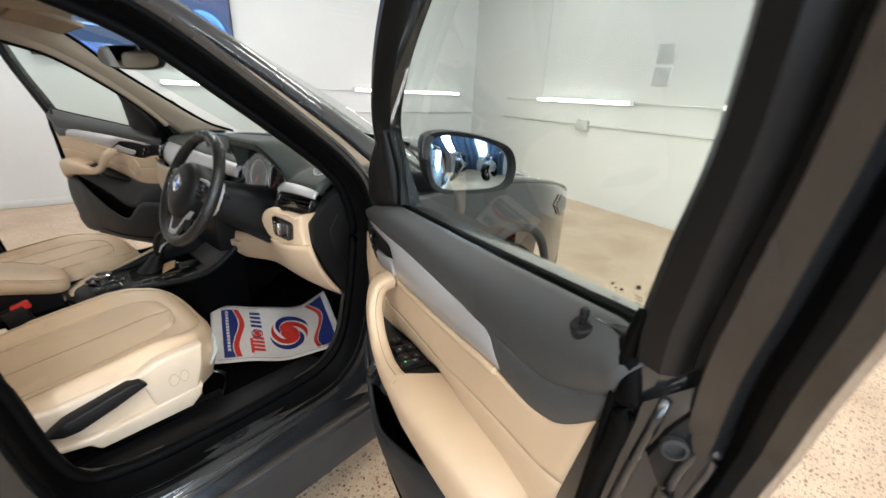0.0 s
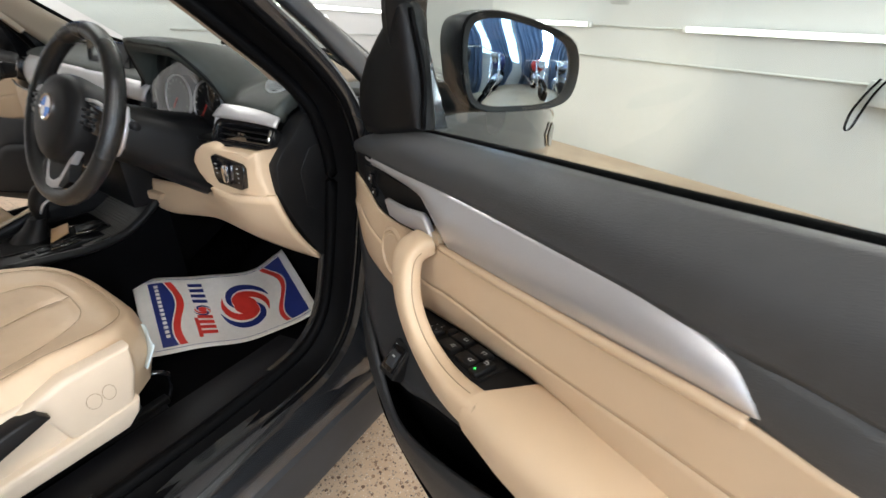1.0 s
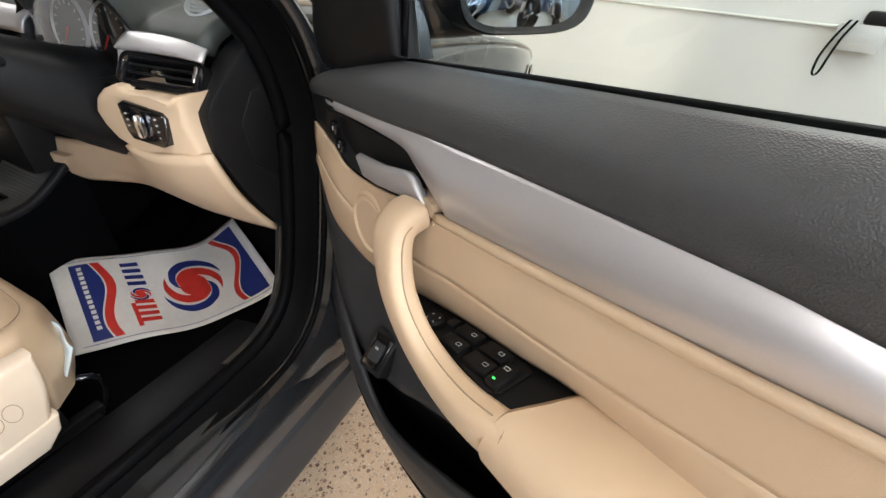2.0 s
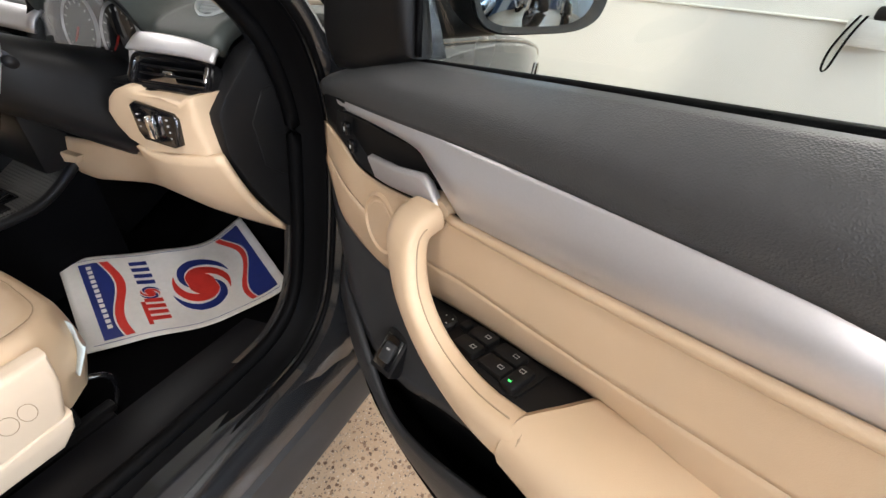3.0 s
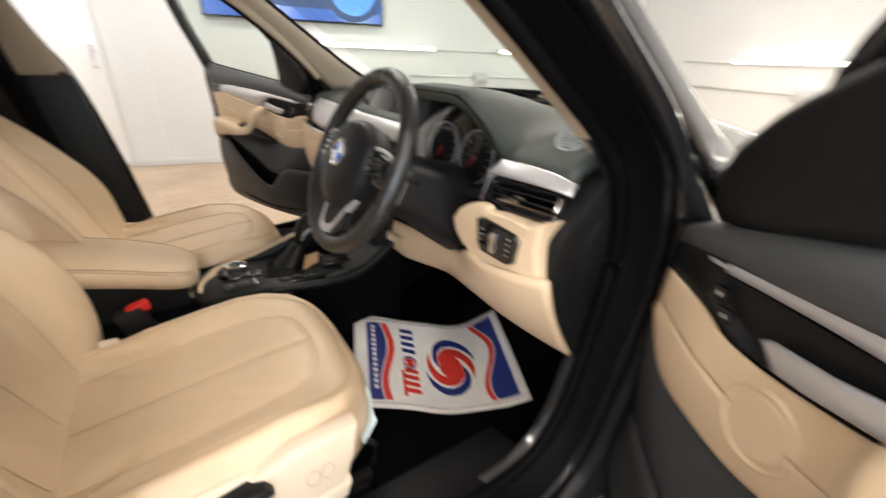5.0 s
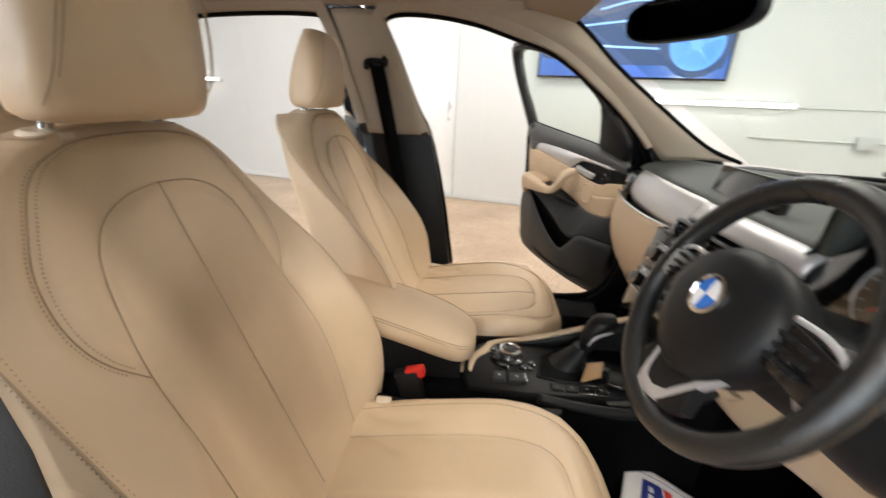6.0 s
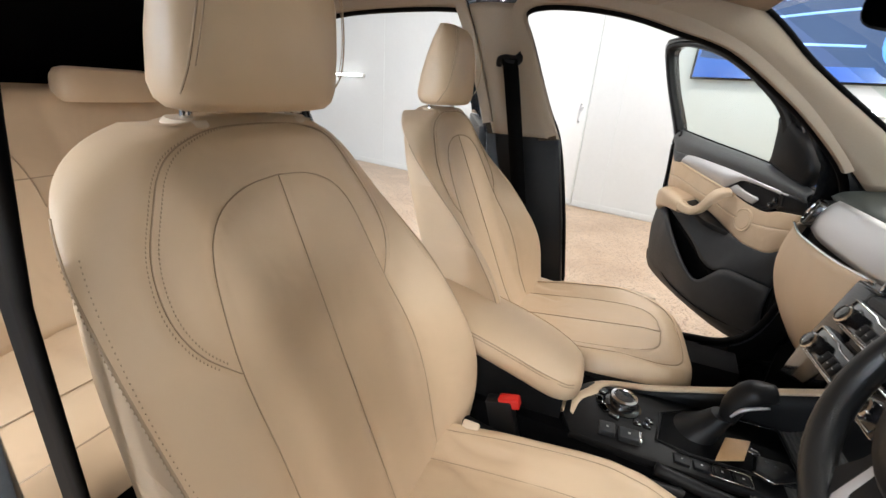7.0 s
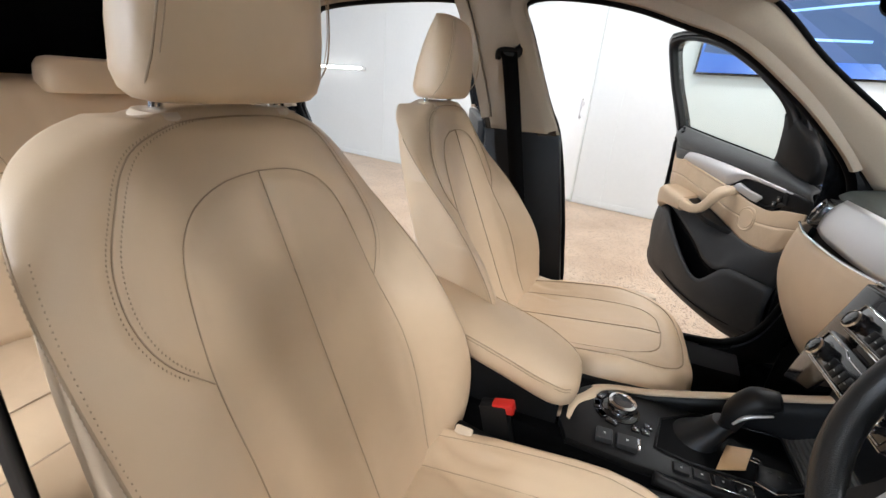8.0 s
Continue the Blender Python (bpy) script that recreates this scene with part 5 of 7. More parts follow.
    # seam along the edge of each side wall
    for sg in (1, -1):
        edge = [(xb + sg * float(half(z)), float(back_front(half(z), z)) + 0.0004, z) for z in np.linspace(1.09, 0.60, 40)]
        tube("seam", edge, 0.0013, SEAM, base, 5, k=1, label="stitched seam")
    # rows of stitches beside the shoulder seams and the side seams
    spots = []
    for sg in (1, -1):
        for d in (-0.0055, 0.0055):
            for a, z in even(cr([(a + d, b) for a, b in WING], 8), 90)[:84]:
                spots.append((sg * a, float(back_front(a, z)) + 0.0002, z))
        for z in np.linspace(1.06, 0.62, 100):
            hw, tip = float(half(z)), float(back_front(half(z), z))
            spots.append((sg * (hw * 0.996 + 0.0006), tip - 0.006, z))
            spots.append((sg * (hw - 0.007), float(back_front(hw - 0.007, z)) + 0.0002, z))
    allv, allf = [], []
    for a, y, z in spots:
        o = len(allv)
        allv += [(xb + a + dx * 0.0004, y + dy * 0.0003, z + dz * 0.0012) for dx in (-1, 1) for dy in (-1, 1) for dz in (-1, 1)]
        allf += [(o, o + 1, o + 3, o + 2), (o + 4, o + 6, o + 7, o + 5), (o, o + 4, o + 5, o + 1), (o + 2, o + 3, o + 7, o + 6), (o, o + 2, o + 6, o + 4), (o + 1, o + 5, o + 7, o + 3)]
    st = link("stitching", allv, allf, SEAM, base, False, "rows of brown stitches")
    st["kind"] = "stuff"

    # head restraint: front near y -0.665, narrower towards the top
    hx = x0 - 0.022 * s
    rings = []
    for z, kx, yf_, yr in ((1.178, 0.80, -0.690, -0.745), (1.181, 0.90, -0.678, -0.757), (1.190, 0.97, -0.670, -0.765), (1.206, 1.0, -0.665, -0.768), (1.25, 1.0, -0.661, -0.757), (1.30, 0.975, -0.661, -0.738), (1.335, 0.93, -0.665, -0.722), (1.357, 0.85, -0.671, -0.712), (1.368, 0.72, -0.679, -0.706), (1.372, 0.5, -0.686, -0.700)):
        ring = []
        for j in range(44):
            a = 2 * math.pi * j / 44
            c, d = math.cos(a), math.sin(a)
            r = (abs(c) ** 4.5 + abs(d) ** 4.5) ** (-1 / 4.5)
            ring.append((hx + 0.119 * kx * r * c, (yf_ + yr) / 2 + (yf_ - yr) / 2 * r * d - (0.014 * abs(r * c) ** 4 if d > 0 else 0), z))
        rings.append(ring)
    hr = loft("headrest", rings, LEATHER, base, label="padded beige leather headrest")
    for sg in (1, -1):
        l = [(hx + sg * 0.100, -0.722, 1.180), (hx + sg * 0.113, -0.705, 1.194), (hx + sg * 0.1165, -0.683, 1.222), (hx + sg * 0.112, -0.672, 1.26), (hx + sg * 0.103, -0.6665, 1.305), (hx + sg * 0.094, -0.668, 1.340), (hx + sg * 0.080, -0.675, 1.362)]
        tube("seam", l, 0.0011, SEAM, hr, 5, k=8)
        tube("seam", [(x - sg * 0.006, y + 0.0015, z) for x, y, z in l[2:]], 0.0006, SEAM, hr, 5, k=8)
        disc("post_collar", (hx + sg * 0.080, -0.748, 1.160), (0, 0.1, 1), [(0.024, -0.012), (0.025, 0.004), (0.021, 0.009), (0.010, 0.010)], CREAM, base, 24, "cream plastic post collar")
        disc("headrest_post", (hx + sg * 0.080, -0.748, 1.16), (0, 0.15, 1), [(0.007, 0), (0.007, 0.04)], CHROME, base, 14, "chrome headrest post")

    # outer plastic shield, lever and buttons
    ol = [(-0.105, 0.618), (-0.112, 0.55), (-0.125, 0.50), (-0.36, 0.49), (-0.43, 0.505), (-0.50, 0.55), (-0.585, 0.60), (-0.60, 0.65), (-0.50, 0.612), (-0.40, 0.600), (-0.22, 0.612)]
    sh = slab("side_shield", [(x0 + s * 0.248, y, z) for y, z in ol], [(x0 + s * 0.222, y, z) for y, z in ol], CREAM, base, 0.010, "cream plastic seat side shield", 3)
    fb = [(-0.094, 0.630), (-0.100, 0.57), (-0.122, 0.497), (-0.170, 0.492), (-0.222, 0.497), (-0.236, 0.560), (-0.262, 0.604), (-0.20, 0.628)]
    slab("switch_block", [(x0 + s * 0.262, y, z) for y, z in fb], [(x0 + s * 0.222, y, z) for y, z in fb], CREAM, sh, 0.011, "cream plastic block with two round buttons", 3)
    rim = [(-0.112, 0.512), (-0.120, 0.482), (-0.145, 0.457), (-0.345, 0.457), (-0.365, 0.480), (-0.43, 0.498), (-0.43, 0.511), (-0.355, 0.499), (-0.23, 0.503)]
    slab("lower_rim", [(x0 + s * 0.266, y, z) for y, z in rim], [(x0 + s * 0.215, y, z) for y, z in rim], CREAM, sh, 0.006, "cream plastic lower rim", 3)
    lv = [(-0.232, 0.587), (-0.243, 0.604), (-0.270, 0.604), (-0.39, 0.577), (-0.425, 0.555), (-0.40, 0.541), (-0.372, 0.539), (-0.30, 0.561)]
    slab("seat_lever", [(x0 + s * 0.282, y, z) for y, z in lv], [(x0 + s * 0.246, y, z) for y, z in lv], BLACK, sh, 0.006, "black seat height lever", 3)
    ol = [(-0.075, 0.612), (-0.095, 0.55), (-0.120, 0.487), (-0.16, 0.466), (-0.35, 0.462), (-0.42, 0.485), (-0.50, 0.55), (-0.585, 0.60), (-0.60, 0.66), (-0.50, 0.612), (-0.40, 0.592), (-0.22, 0.602)]
    for y, z, a, b in ((-0.150, 0.560, 0.010, 0.017), (-0.174, 0.558, 0.011, 0.017)):
        tube("button_outline", [(x0 + s * 0.2622, y + a * math.cos(t), z + b * math.sin(t)) for t in np.linspace(0, 2 * math.pi, 16, endpoint=False)], 0.0006, SEAM, sh, 5, True, 2)
    sh2 = slab("inner_shield", [(x0 - s * 0.250, y, z) for y, z in ol], [(x0 - s * 0.225, y, z) for y, z in ol], BLACK, base, 0.01, "black inner seat shield")
    # rails
    for dx in (-0.19, 0.19):
        box("seat_rail", (x0 + dx, -0.34, 0.375), (0.045, 0.56, 0.045), SILL, base, 0.006, None, "black seat rail")
        box("rail_slide", (x0 + dx, -0.34, 0.40), (0.022, 0.58, 0.02), BLACK, base, 0.004)
    tube("wiring", [(x0 + s * 0.14, -0.10, 0.47), (x0 + s * 0.17, -0.035, 0.455), (x0 + s * 0.165, -0.03, 0.40), (x0 + s * 0.19, -0.07, 0.355)], 0.006, GLOSS, base, 8, k=6, label="black corrugated cable")
    box("seat_frame", (x0, -0.32, 0.44), (0.40, 0.44, 0.06), BLACK, base, 0.01, None, "black seat frame")
    for ob in [base] + list(base.children):
        for v in ob.data.vertices:
            v.co.y -= recline * max(0.0, v.co.z - 0.66) + back * min(1.0, max(0.0, (v.co.z - 0.60) / 0.06)) + head * (v.co.z > 1.177)
    for v in [v for c in base.children for g in c.children for v in g.data.vertices]:
        v.co.y -= recline * max(0.0, v.co.z - 0.66) + head * (v.co.z > 1.177)
    return base


seat(0.375, 0.356, 1, "beige leather driver's seat with stitched insert and headrest")
seat(-0.382, -0.352, -1, "beige leather passenger seat with stitched insert and headrest", 0.055, 0.012, 0.018).location = (0, 0.02, 0)
# belt buckles
for x, s in ((0.108, 1), (-0.14, -1)):
    b = box("belt_buckle", (x, -0.40, 0.605), (0.030, 0.055, 0.10), BLACK, car, 0.006, Matrix.Rotation(radians(15), 3, "X"), "black belt buckle with red button")
    box("button", (x, -0.392, 0.652), (0.024, 0.042, 0.022), RED, b, 0.004, Matrix.Rotation(radians(15), 3, "X"), "red release button")
box("seat_tab", (0.180, -0.450, 0.604), (0.055, 0.034, 0.010), CREAM, car, 0.004, Matrix.Rotation(radians(32), 3, "Y"), "cream plastic seat tab")

# rear bench
def bench(u, v):
    x = (2 * u - 1) * 0.66
    z = 0.60 + 0.56 * v
    y = -1.46 - 0.42 * (z - 0.60) - 0.03 * abs(math.sin(u * math.pi * 3)) ** 0.5 * 0 + 0.05 * (abs(2 * u - 1) ** 4)
    g = 0.006 * sum(math.exp(-(((x - c) / 0.010) ** 2)) for c in (-0.40, -0.14, 0.14, 0.40))
    return (x, y - g - 0.05 * max(0, (v - 0.93) / 0.07) ** 2, z)


rb = sheet("rear_seat", bench, 80, 24, LEATHER, car, 0.14, "beige leather rear bench", True)
sheet("rear_cushion", lambda u, v: ((2 * u - 1) * 0.66, -1.50 + 0.52 * v, 0.60 + 0.03 * math.sin(v * math.pi * 0.8) - 0.10 * max(0, (v - 0.85) / 0.15) ** 2 - 0.005 * sum(math.exp(-((((2 * u - 1) * 0.66 - c) / 0.01) ** 2)) for c in (-0.35, 0.35))), 60, 16, LEATHER, rb, 0.15, "beige leather rear cushion")
for y, z in ((-1.02, 0.628), (-1.17, 0.632)):
    tube("seam", [(-0.64, y, z), (0, y, z), (0.64, y, z)], 0.0016, SEAM, rb, 5, k=4)
tube("seam", [(0.66 - 1.32 * i / 20, bench(1 - i / 20, 0.62)[1] + 0.0, 0.60 + 0.56 * 0.62) for i in range(21)], 0.0016, SEAM, rb, 5, k=1)
for x, w in ((-0.035, 0.13), (0.40, 0.15), (-0.42, 0.15)):
    rings = []
    for z, k1 in ((1.120, 0.90), (1.130, 1.0), (1.160, 1.0), (1.185, 0.95), (1.203, 0.80), (1.209, 0.55)):
        rings.append([(x + w * (0.4 + 0.6 * k1) * (abs(math.cos(t)) ** 3.5 + abs(math.sin(t)) ** 3.5) ** (-1 / 3.5) * math.cos(t), -1.69 + 0.055 * k1 * (abs(math.cos(t)) ** 3.5 + abs(math.sin(t)) ** 3.5) ** (-1 / 3.5) * math.sin(t), z) for t in np.linspace(0, 2 * math.pi, 28, endpoint=False)])
    loft("rear_headrest", rings, LEATHER, rb, label="low beige rear headrest")
for c, wd in ((0.40, 0.17), (-0.42, 0.17)):
    l = []
    for i in range(25):
        a = math.pi * i / 24
        x, v = c + wd * math.cos(a), 0.50 + 0.42 * math.sin(a) ** 0.8
        l.append(np.array(bench(x / 1.32 + 0.5, v)) + np.array((0, 0.002, 0)))
    tube("seam", l, 0.0013, SEAM, rb, 5, k=2)
# dark luggage space and rear window
strip("rear_window", [(-0.62, -2.25, 1.05), (0.62, -2.25, 1.05)], [(-0.56, -1.76, 1.49), (0.56, -1.76, 1.49)], GLOSS, car, (0, -0.03, 0), 8, 6, 0.01, "dark tinted rear window")
box("luggage_lining", (0, -2.0, 0.75), (1.36, 0.6, 0.7), BLACK, car, 0.02, None, "black luggage space lining")
for s in (1, -1):
    o = [(-1.60, 0.50), (-1.62, 1.20), (-1.55, 1.38), (-1.42, 1.455), (-1.80, 1.50), (-2.25, 1.10), (-2.28, 0.5)]
    slab("rear_quarter", [(s * (0.66 + tumble(z)), y, z) for y, z in o], [(s * (0.86 + tumble(z)), y, z) for y, z in o], BLACK, car, 0.01, "dark rear quarter lining")


# ---- dashboard ----
def bell(x, a, b, soft):
    """1 between a and b, falling to 0 over soft beyond them."""
    t = max(0.0, max(a - x, x - b)) / soft
    return 1.0 if t <= 0 else max(0.0, 1 - t) ** 2 * (1 + 2 * min(1, t))


def dash_top(u, v):
    x = (2 * u - 1) * 0.70
    back = 0.64 + 0.36 * (1 - (2 * u - 1) ** 2)
    bay = bell(x, 0.28, 0.43, 0.13)
    front = 0.262 + 0.03 * abs(2 * u - 1) ** 3 - 0.065 * bay
    y = front + (back - front) * v
    hood = bay * math.exp(-((v / 0.42) ** 2))
    side = min(1.0, max(0.0, (x - 0.50) / 0.07))
    front -= 0.045 * side
    y = front + (back - front) * v
    z = 1.022 + 0.020 * side * math.sin(math.pi * min(1, v * 2.2)) + 0.100 * hood + 0.022 * math.sin(math.pi * min(1, v * 1.1)) - 0.012 * max(0, 0.05 - v) / 0.05 * (1 - bay)
    return (x, y, z)


dash = sheet("dashboard", dash_top, 90, 30, DASH, car, 0.025, "dark grey soft dashboard with silver trim and beige lower panels")
# wall of the instrument bay: follows the front edge of the pad down to the cluster
lip = [(0.178, 0.225, 0.945), (0.172, 0.24, 0.985)] + [(p[0], p[1], p[2] - 0.010) for p in (dash_top(0.5 + x / 1.4, 0.0) for x in np.linspace(0.185, 0.545, 12))] + [(0.556, 0.245, 0.985), (0.552, 0.225, 0.948)]
strip("bay_wall", [(0.366 + (p[0] - 0.366) * 0.90, 0.292, 0.985 + (p[2] - 0.985) * 0.86) for p in lip], lip, BLACK, dash, (0, 0.0, 0), 60, 6, 0.006, "black instrument bay wall")
# body of the dash below the top pad
for x0_, x1_, yf0 in ((-0.69, 0.19, 0.275), (0.19, 0.545, 0.30), (0.545, 0.69, 0.275)):
    loft("dash_body", [[(x, yf0, 1.0), (x, 0.75, 1.01), (x, 0.75, 0.72), (x, 0.40, 0.70), (x, 0.29, 0.74), (x, max(0.275, yf0 - 0.14), 0.885), (x, yf0, 0.89)] for x in (x0_, x1_)], BLACK, dash, label="black dashboard body", smooth=False)
# end caps
for s in (1, -1):
    o = [(0.205, 0.925), (0.225, 0.95), (0.285, 1.005), (0.34, 1.03), (0.46, 1.03), (0.50, 0.90), (0.46, 0.75), (0.31, 0.665), (0.285, 0.70), (0.235, 0.79), (0.205, 0.86)]
    if s < 0:
        o = [(y + 0.055, z) for y, z in o]
    slab("dash_end_cap", [(0.734 if s > 0 else -0.706, y, z) for y, z in o], [(s * 0.69, y, z) for y, z in o], BLACK, dash, 0.008, "black dashboard end cap")
    o2 = [(0.26, 0.90), (0.29, 0.945), (0.335, 0.955), (0.355, 0.91), (0.345, 0.83), (0.31, 0.79), (0.27, 0.82)]
    slab("end_cap_lid", [(0.7365 if s > 0 else -0.708, y, z) for y, z in o2], [(0.725 if s > 0 else -0.70, y, z) for y, z in o2], BLACK, dash, 0.003, "black fuse lid")

# driver side vent
def vent(cx, cy, cz, w, h, turn, parent, knob=1, tip=14):
    """A louvred air vent in a gloss black surround."""
    m = Matrix.Rotation(turn, 3, "Z") @ Matrix.Rotation(radians(-tip), 3, "X")
    c = Vector((cx, cy, cz))
    def rim(k, y):
        hw, hh, r, o = w / 2 - k, h / 2 - k, max(0.004, 0.013 - 0.4 * k), []
        for sx, sz, a0 in ((1, 1, 0), (-1, 1, 90), (-1, -1, 180), (1, -1, 270)):
            for i in range(5):
                a = radians(a0 + 22.5 * i)
                o.append(c + m @ Vector((sx * (hw - r) + r * math.cos(a), y, sz * (hh - r) + r * math.sin(a))))
        return o

    fr = loft("air_vent", [rim(0.002, 0.05), rim(0.0, 0.006), rim(0.0015, 0.001), rim(0.004, 0.0), rim(0.008, 0.001), rim(0.011, 0.006), rim(0.014, 0.045)], GLOSS, parent, label="gloss black air vent with slats")
    for i in range(3):
        box("slat", c + m @ Vector((0, 0.017, (i - 1) * h * 0.22)), (w - 0.027, 0.020, 0.0028), BLACK, fr, 0.001, m @ Matrix.Rotation(radians(12), 3, "X"))
    box("vent_tab", c + m @ Vector((-0.004 * knob, 0.006, 0)), (0.018, 0.008, 0.006), CHROME, fr, 0.002, m, "chrome vent tab")
    box("vent_wheel", c + m @ Vector((knob * (w / 2 - 0.008), 0.003, 0.004)), (0.006, 0.010, h * 0.46), CHROME, fr, 0.002, m, "chrome edged vent wheel")
    return fr


vent(0.640, 0.205, 0.972, 0.150, 0.056, radians(12), dash, 1, 34)
slab("vent_lip", [(0.565, 0.178, 0.948), (0.66, 0.182, 0.944), (0.672, 0.186, 0.938), (0.58, 0.180, 0.936)], [(0.565, 0.215, 0.950), (0.66, 0.218, 0.946), (0.672, 0.218, 0.938), (0.58, 0.215, 0.936)], GLOSS, dash, 0.003, "gloss black vent lip")
strip("silver_vent_trim", [(0.558, 0.205, 0.993), (0.62, 0.207, 0.9965), (0.68, 0.216, 0.9965), (0.722, 0.228, 0.992)], [(0.566, 0.226, 1.014), (0.62, 0.230, 1.0165), (0.67, 0.236, 1.014), (0.717, 0.244, 1.005)], SILVER, dash, (0, 0, 0.002), 20, 6, 0.006, "satin silver panel above the vent", True)
slab("silver_vent_side", [(0.545, 0.196, 0.943), (0.553, 0.194, 0.942), (0.572, 0.203, 0.992), (0.556, 0.205, 0.996)], [(0.545, 0.25, 0.943), (0.553, 0.25, 0.942), (0.572, 0.25, 0.992), (0.558, 0.245, 1.006)], SILVER, dash, 0.004, "satin silver trim beside the vent")
dm = Vector(dash_top(0.5 + 0.638 / 1.4, 0.155)) + Vector((0, 0, 0.003))
DN = Vector((0.16, -0.58, 0.80)).normalized()
DQ = DN.to_track_quat("Z", "Y").to_matrix()
dm += DN * 0.006
disc("demister_vent", dm, DN, [(0.028, -0.022), (0.027, 0.001), (0.0245, 0.003), (0.0225, 0.001), (0.021, -0.008), (0.0, -0.008)], PIPE, dash, 28, "round pale grey demister vent")
disc("demister_throat", dm - DN * 0.0076, DN, [(0.0205, 0.0), (0.0205, 0.001), (0.0, 0.001)], RUBBER, dash, 24)
for i in range(5):
    box("demister_slat", dm + DQ @ Vector((0, 0.0068 * (i - 2), -0.003)), (0.041 - 0.005 * abs(i - 2), 0.0013, 0.006), PIPE, dash, 0.0008, DQ)

# beige driver's lower dash with the light switch
pa = [(0.503, 0.899), (0.522, 0.924), (0.548, 0.940), (0.585, 0.953), (0.600, 0.952), (0.606, 0.946), (0.66, 0.946), (0.694, 0.945), (0.704, 0.953), (0.716, 0.954), (0.713, 0.935), (0.711, 0.910), (0.715, 0.880), (0.720, 0.860), (0.69, 0.845), (0.64, 0.838), (0.58, 0.842), (0.536, 0.853), (0.512, 0.874)]
slab("switch_housing", [(x, 0.166 + 0.5 * max(0, x - 0.68) + 0.04 * (0.9 - z), z) for x, z in pa], [(x, 0.27, z) for x, z in pa], LEATHER_TRIM, dash, 0.009, "beige switch housing", 3)
strip("knee_panel", [(0.735, 0.292, 0.684), (0.66, 0.28, 0.685), (0.558, 0.271, 0.686), (0.45, 0.275, 0.685), (0.351, 0.275, 0.685), (0.247, 0.252, 0.673), (0.171, 0.248, 0.658), (0.06, 0.25, 0.652), (-0.08, 0.25, 0.650)], [(0.735, 0.196, 0.868), (0.67, 0.176, 0.858), (0.612, 0.172, 0.850), (0.55, 0.178, 0.850), (0.50, 0.205, 0.815), (0.43, 0.232, 0.790), (0.332, 0.24, 0.778), (0.20, 0.245, 0.756), (0.05, 0.25, 0.735), (-0.08, 0.25, 0.715)], LEATHER_TRIM, dash, (0, -0.010, -0.004), 50, 10, 0.01, "beige knee panel")
tube("panel_crease", [(0.712, 0.190, 0.857), (0.67, 0.1735, 0.850), (0.612, 0.1675, 0.843), (0.555, 0.174, 0.845)], 0.0012, SEAM, dash, 5, k=6)
slab("knee_slot", [(0.52, 0.195, 0.832), (0.42, 0.246, 0.750), (0.44, 0.238, 0.775), (0.49, 0.205, 0.825)], [(0.52, 0.30, 0.832), (0.42, 0.30, 0.750), (0.44, 0.30, 0.775), (0.49, 0.30, 0.825)], RUBBER, dash, 0, "black slot in the knee panel")
cst = [(0.187, 0.722), (0.168, 0.700), (0.0, 0.668), (-0.15, 0.645), (-0.15, 0.688), (0.0, 0.704), (0.12, 0.716)]
slab("column_side_trim", [(x, 0.214, z) for x, z in cst], [(x, 0.25, z) for x, z in cst], LEATHER_TRIM, dash, 0.004, "beige trim beside the column")
strip("knee_underside", [(0.73, 0.62, 0.66), (0.40, 0.62, 0.66), (-0.02, 0.62, 0.66)], [(0.73, 0.300, 0.683), (0.40, 0.285, 0.685), (-0.02, 0.26, 0.685)], BLACK, dash, (0, 0, 0), 12, 4, 0.006, "black lower dash cover")
LQ = Matrix.Rotation(radians(7), 3, "Z") @ Matrix.Rotation(radians(-6), 3, "X")
ls_o = [(-0.048, 0.026), (-0.036, 0.032), (0.040, 0.024), (0.047, 0.016), (0.040, -0.026), (0.030, -0.031), (-0.030, -0.027), (-0.040, -0.014)]
lp = slab("light_switch", [Vector((0.632, 0.164, 0.899)) + LQ @ Vector((x, 0, z)) for x, z in ls_o], [Vector((0.632, 0.185, 0.899)) + LQ @ Vector((x, 0, z)) for x, z in ls_o], GLOSS, dash, 0.004, "gloss black light switch panel", 3)
box("light_knob", (0.636, 0.157, 0.900), (0.010, 0.014, 0.036), CHROME, lp, 0.005, None, "chrome lever knob")
for dz in (-0.018, -0.006, 0.006, 0.018):
    for dx in (-0.026, 0.026):
        box("mark", (0.632 + dx * 1.15, 0.1635 + dx * 0.13, 0.899 + dz * 0.8), (0.003, 0.002, 0.002), ICON, lp, 0, None, "small pale mark")

# instrument cluster
hood_at = lambda x: dash_top(0.5 + x / 1.4, 0.0)[2] - 0.022  # noqa: E731
sheet("instrument_cluster", lambda u, v: (0.195 + 0.335 * u, 0.270 + 0.022 * v, 0.925 + (hood_at(0.195 + 0.335 * u) - 0.925) * v), 4, 4, GLOSS, dash, 0.004, "black instrument cluster face")
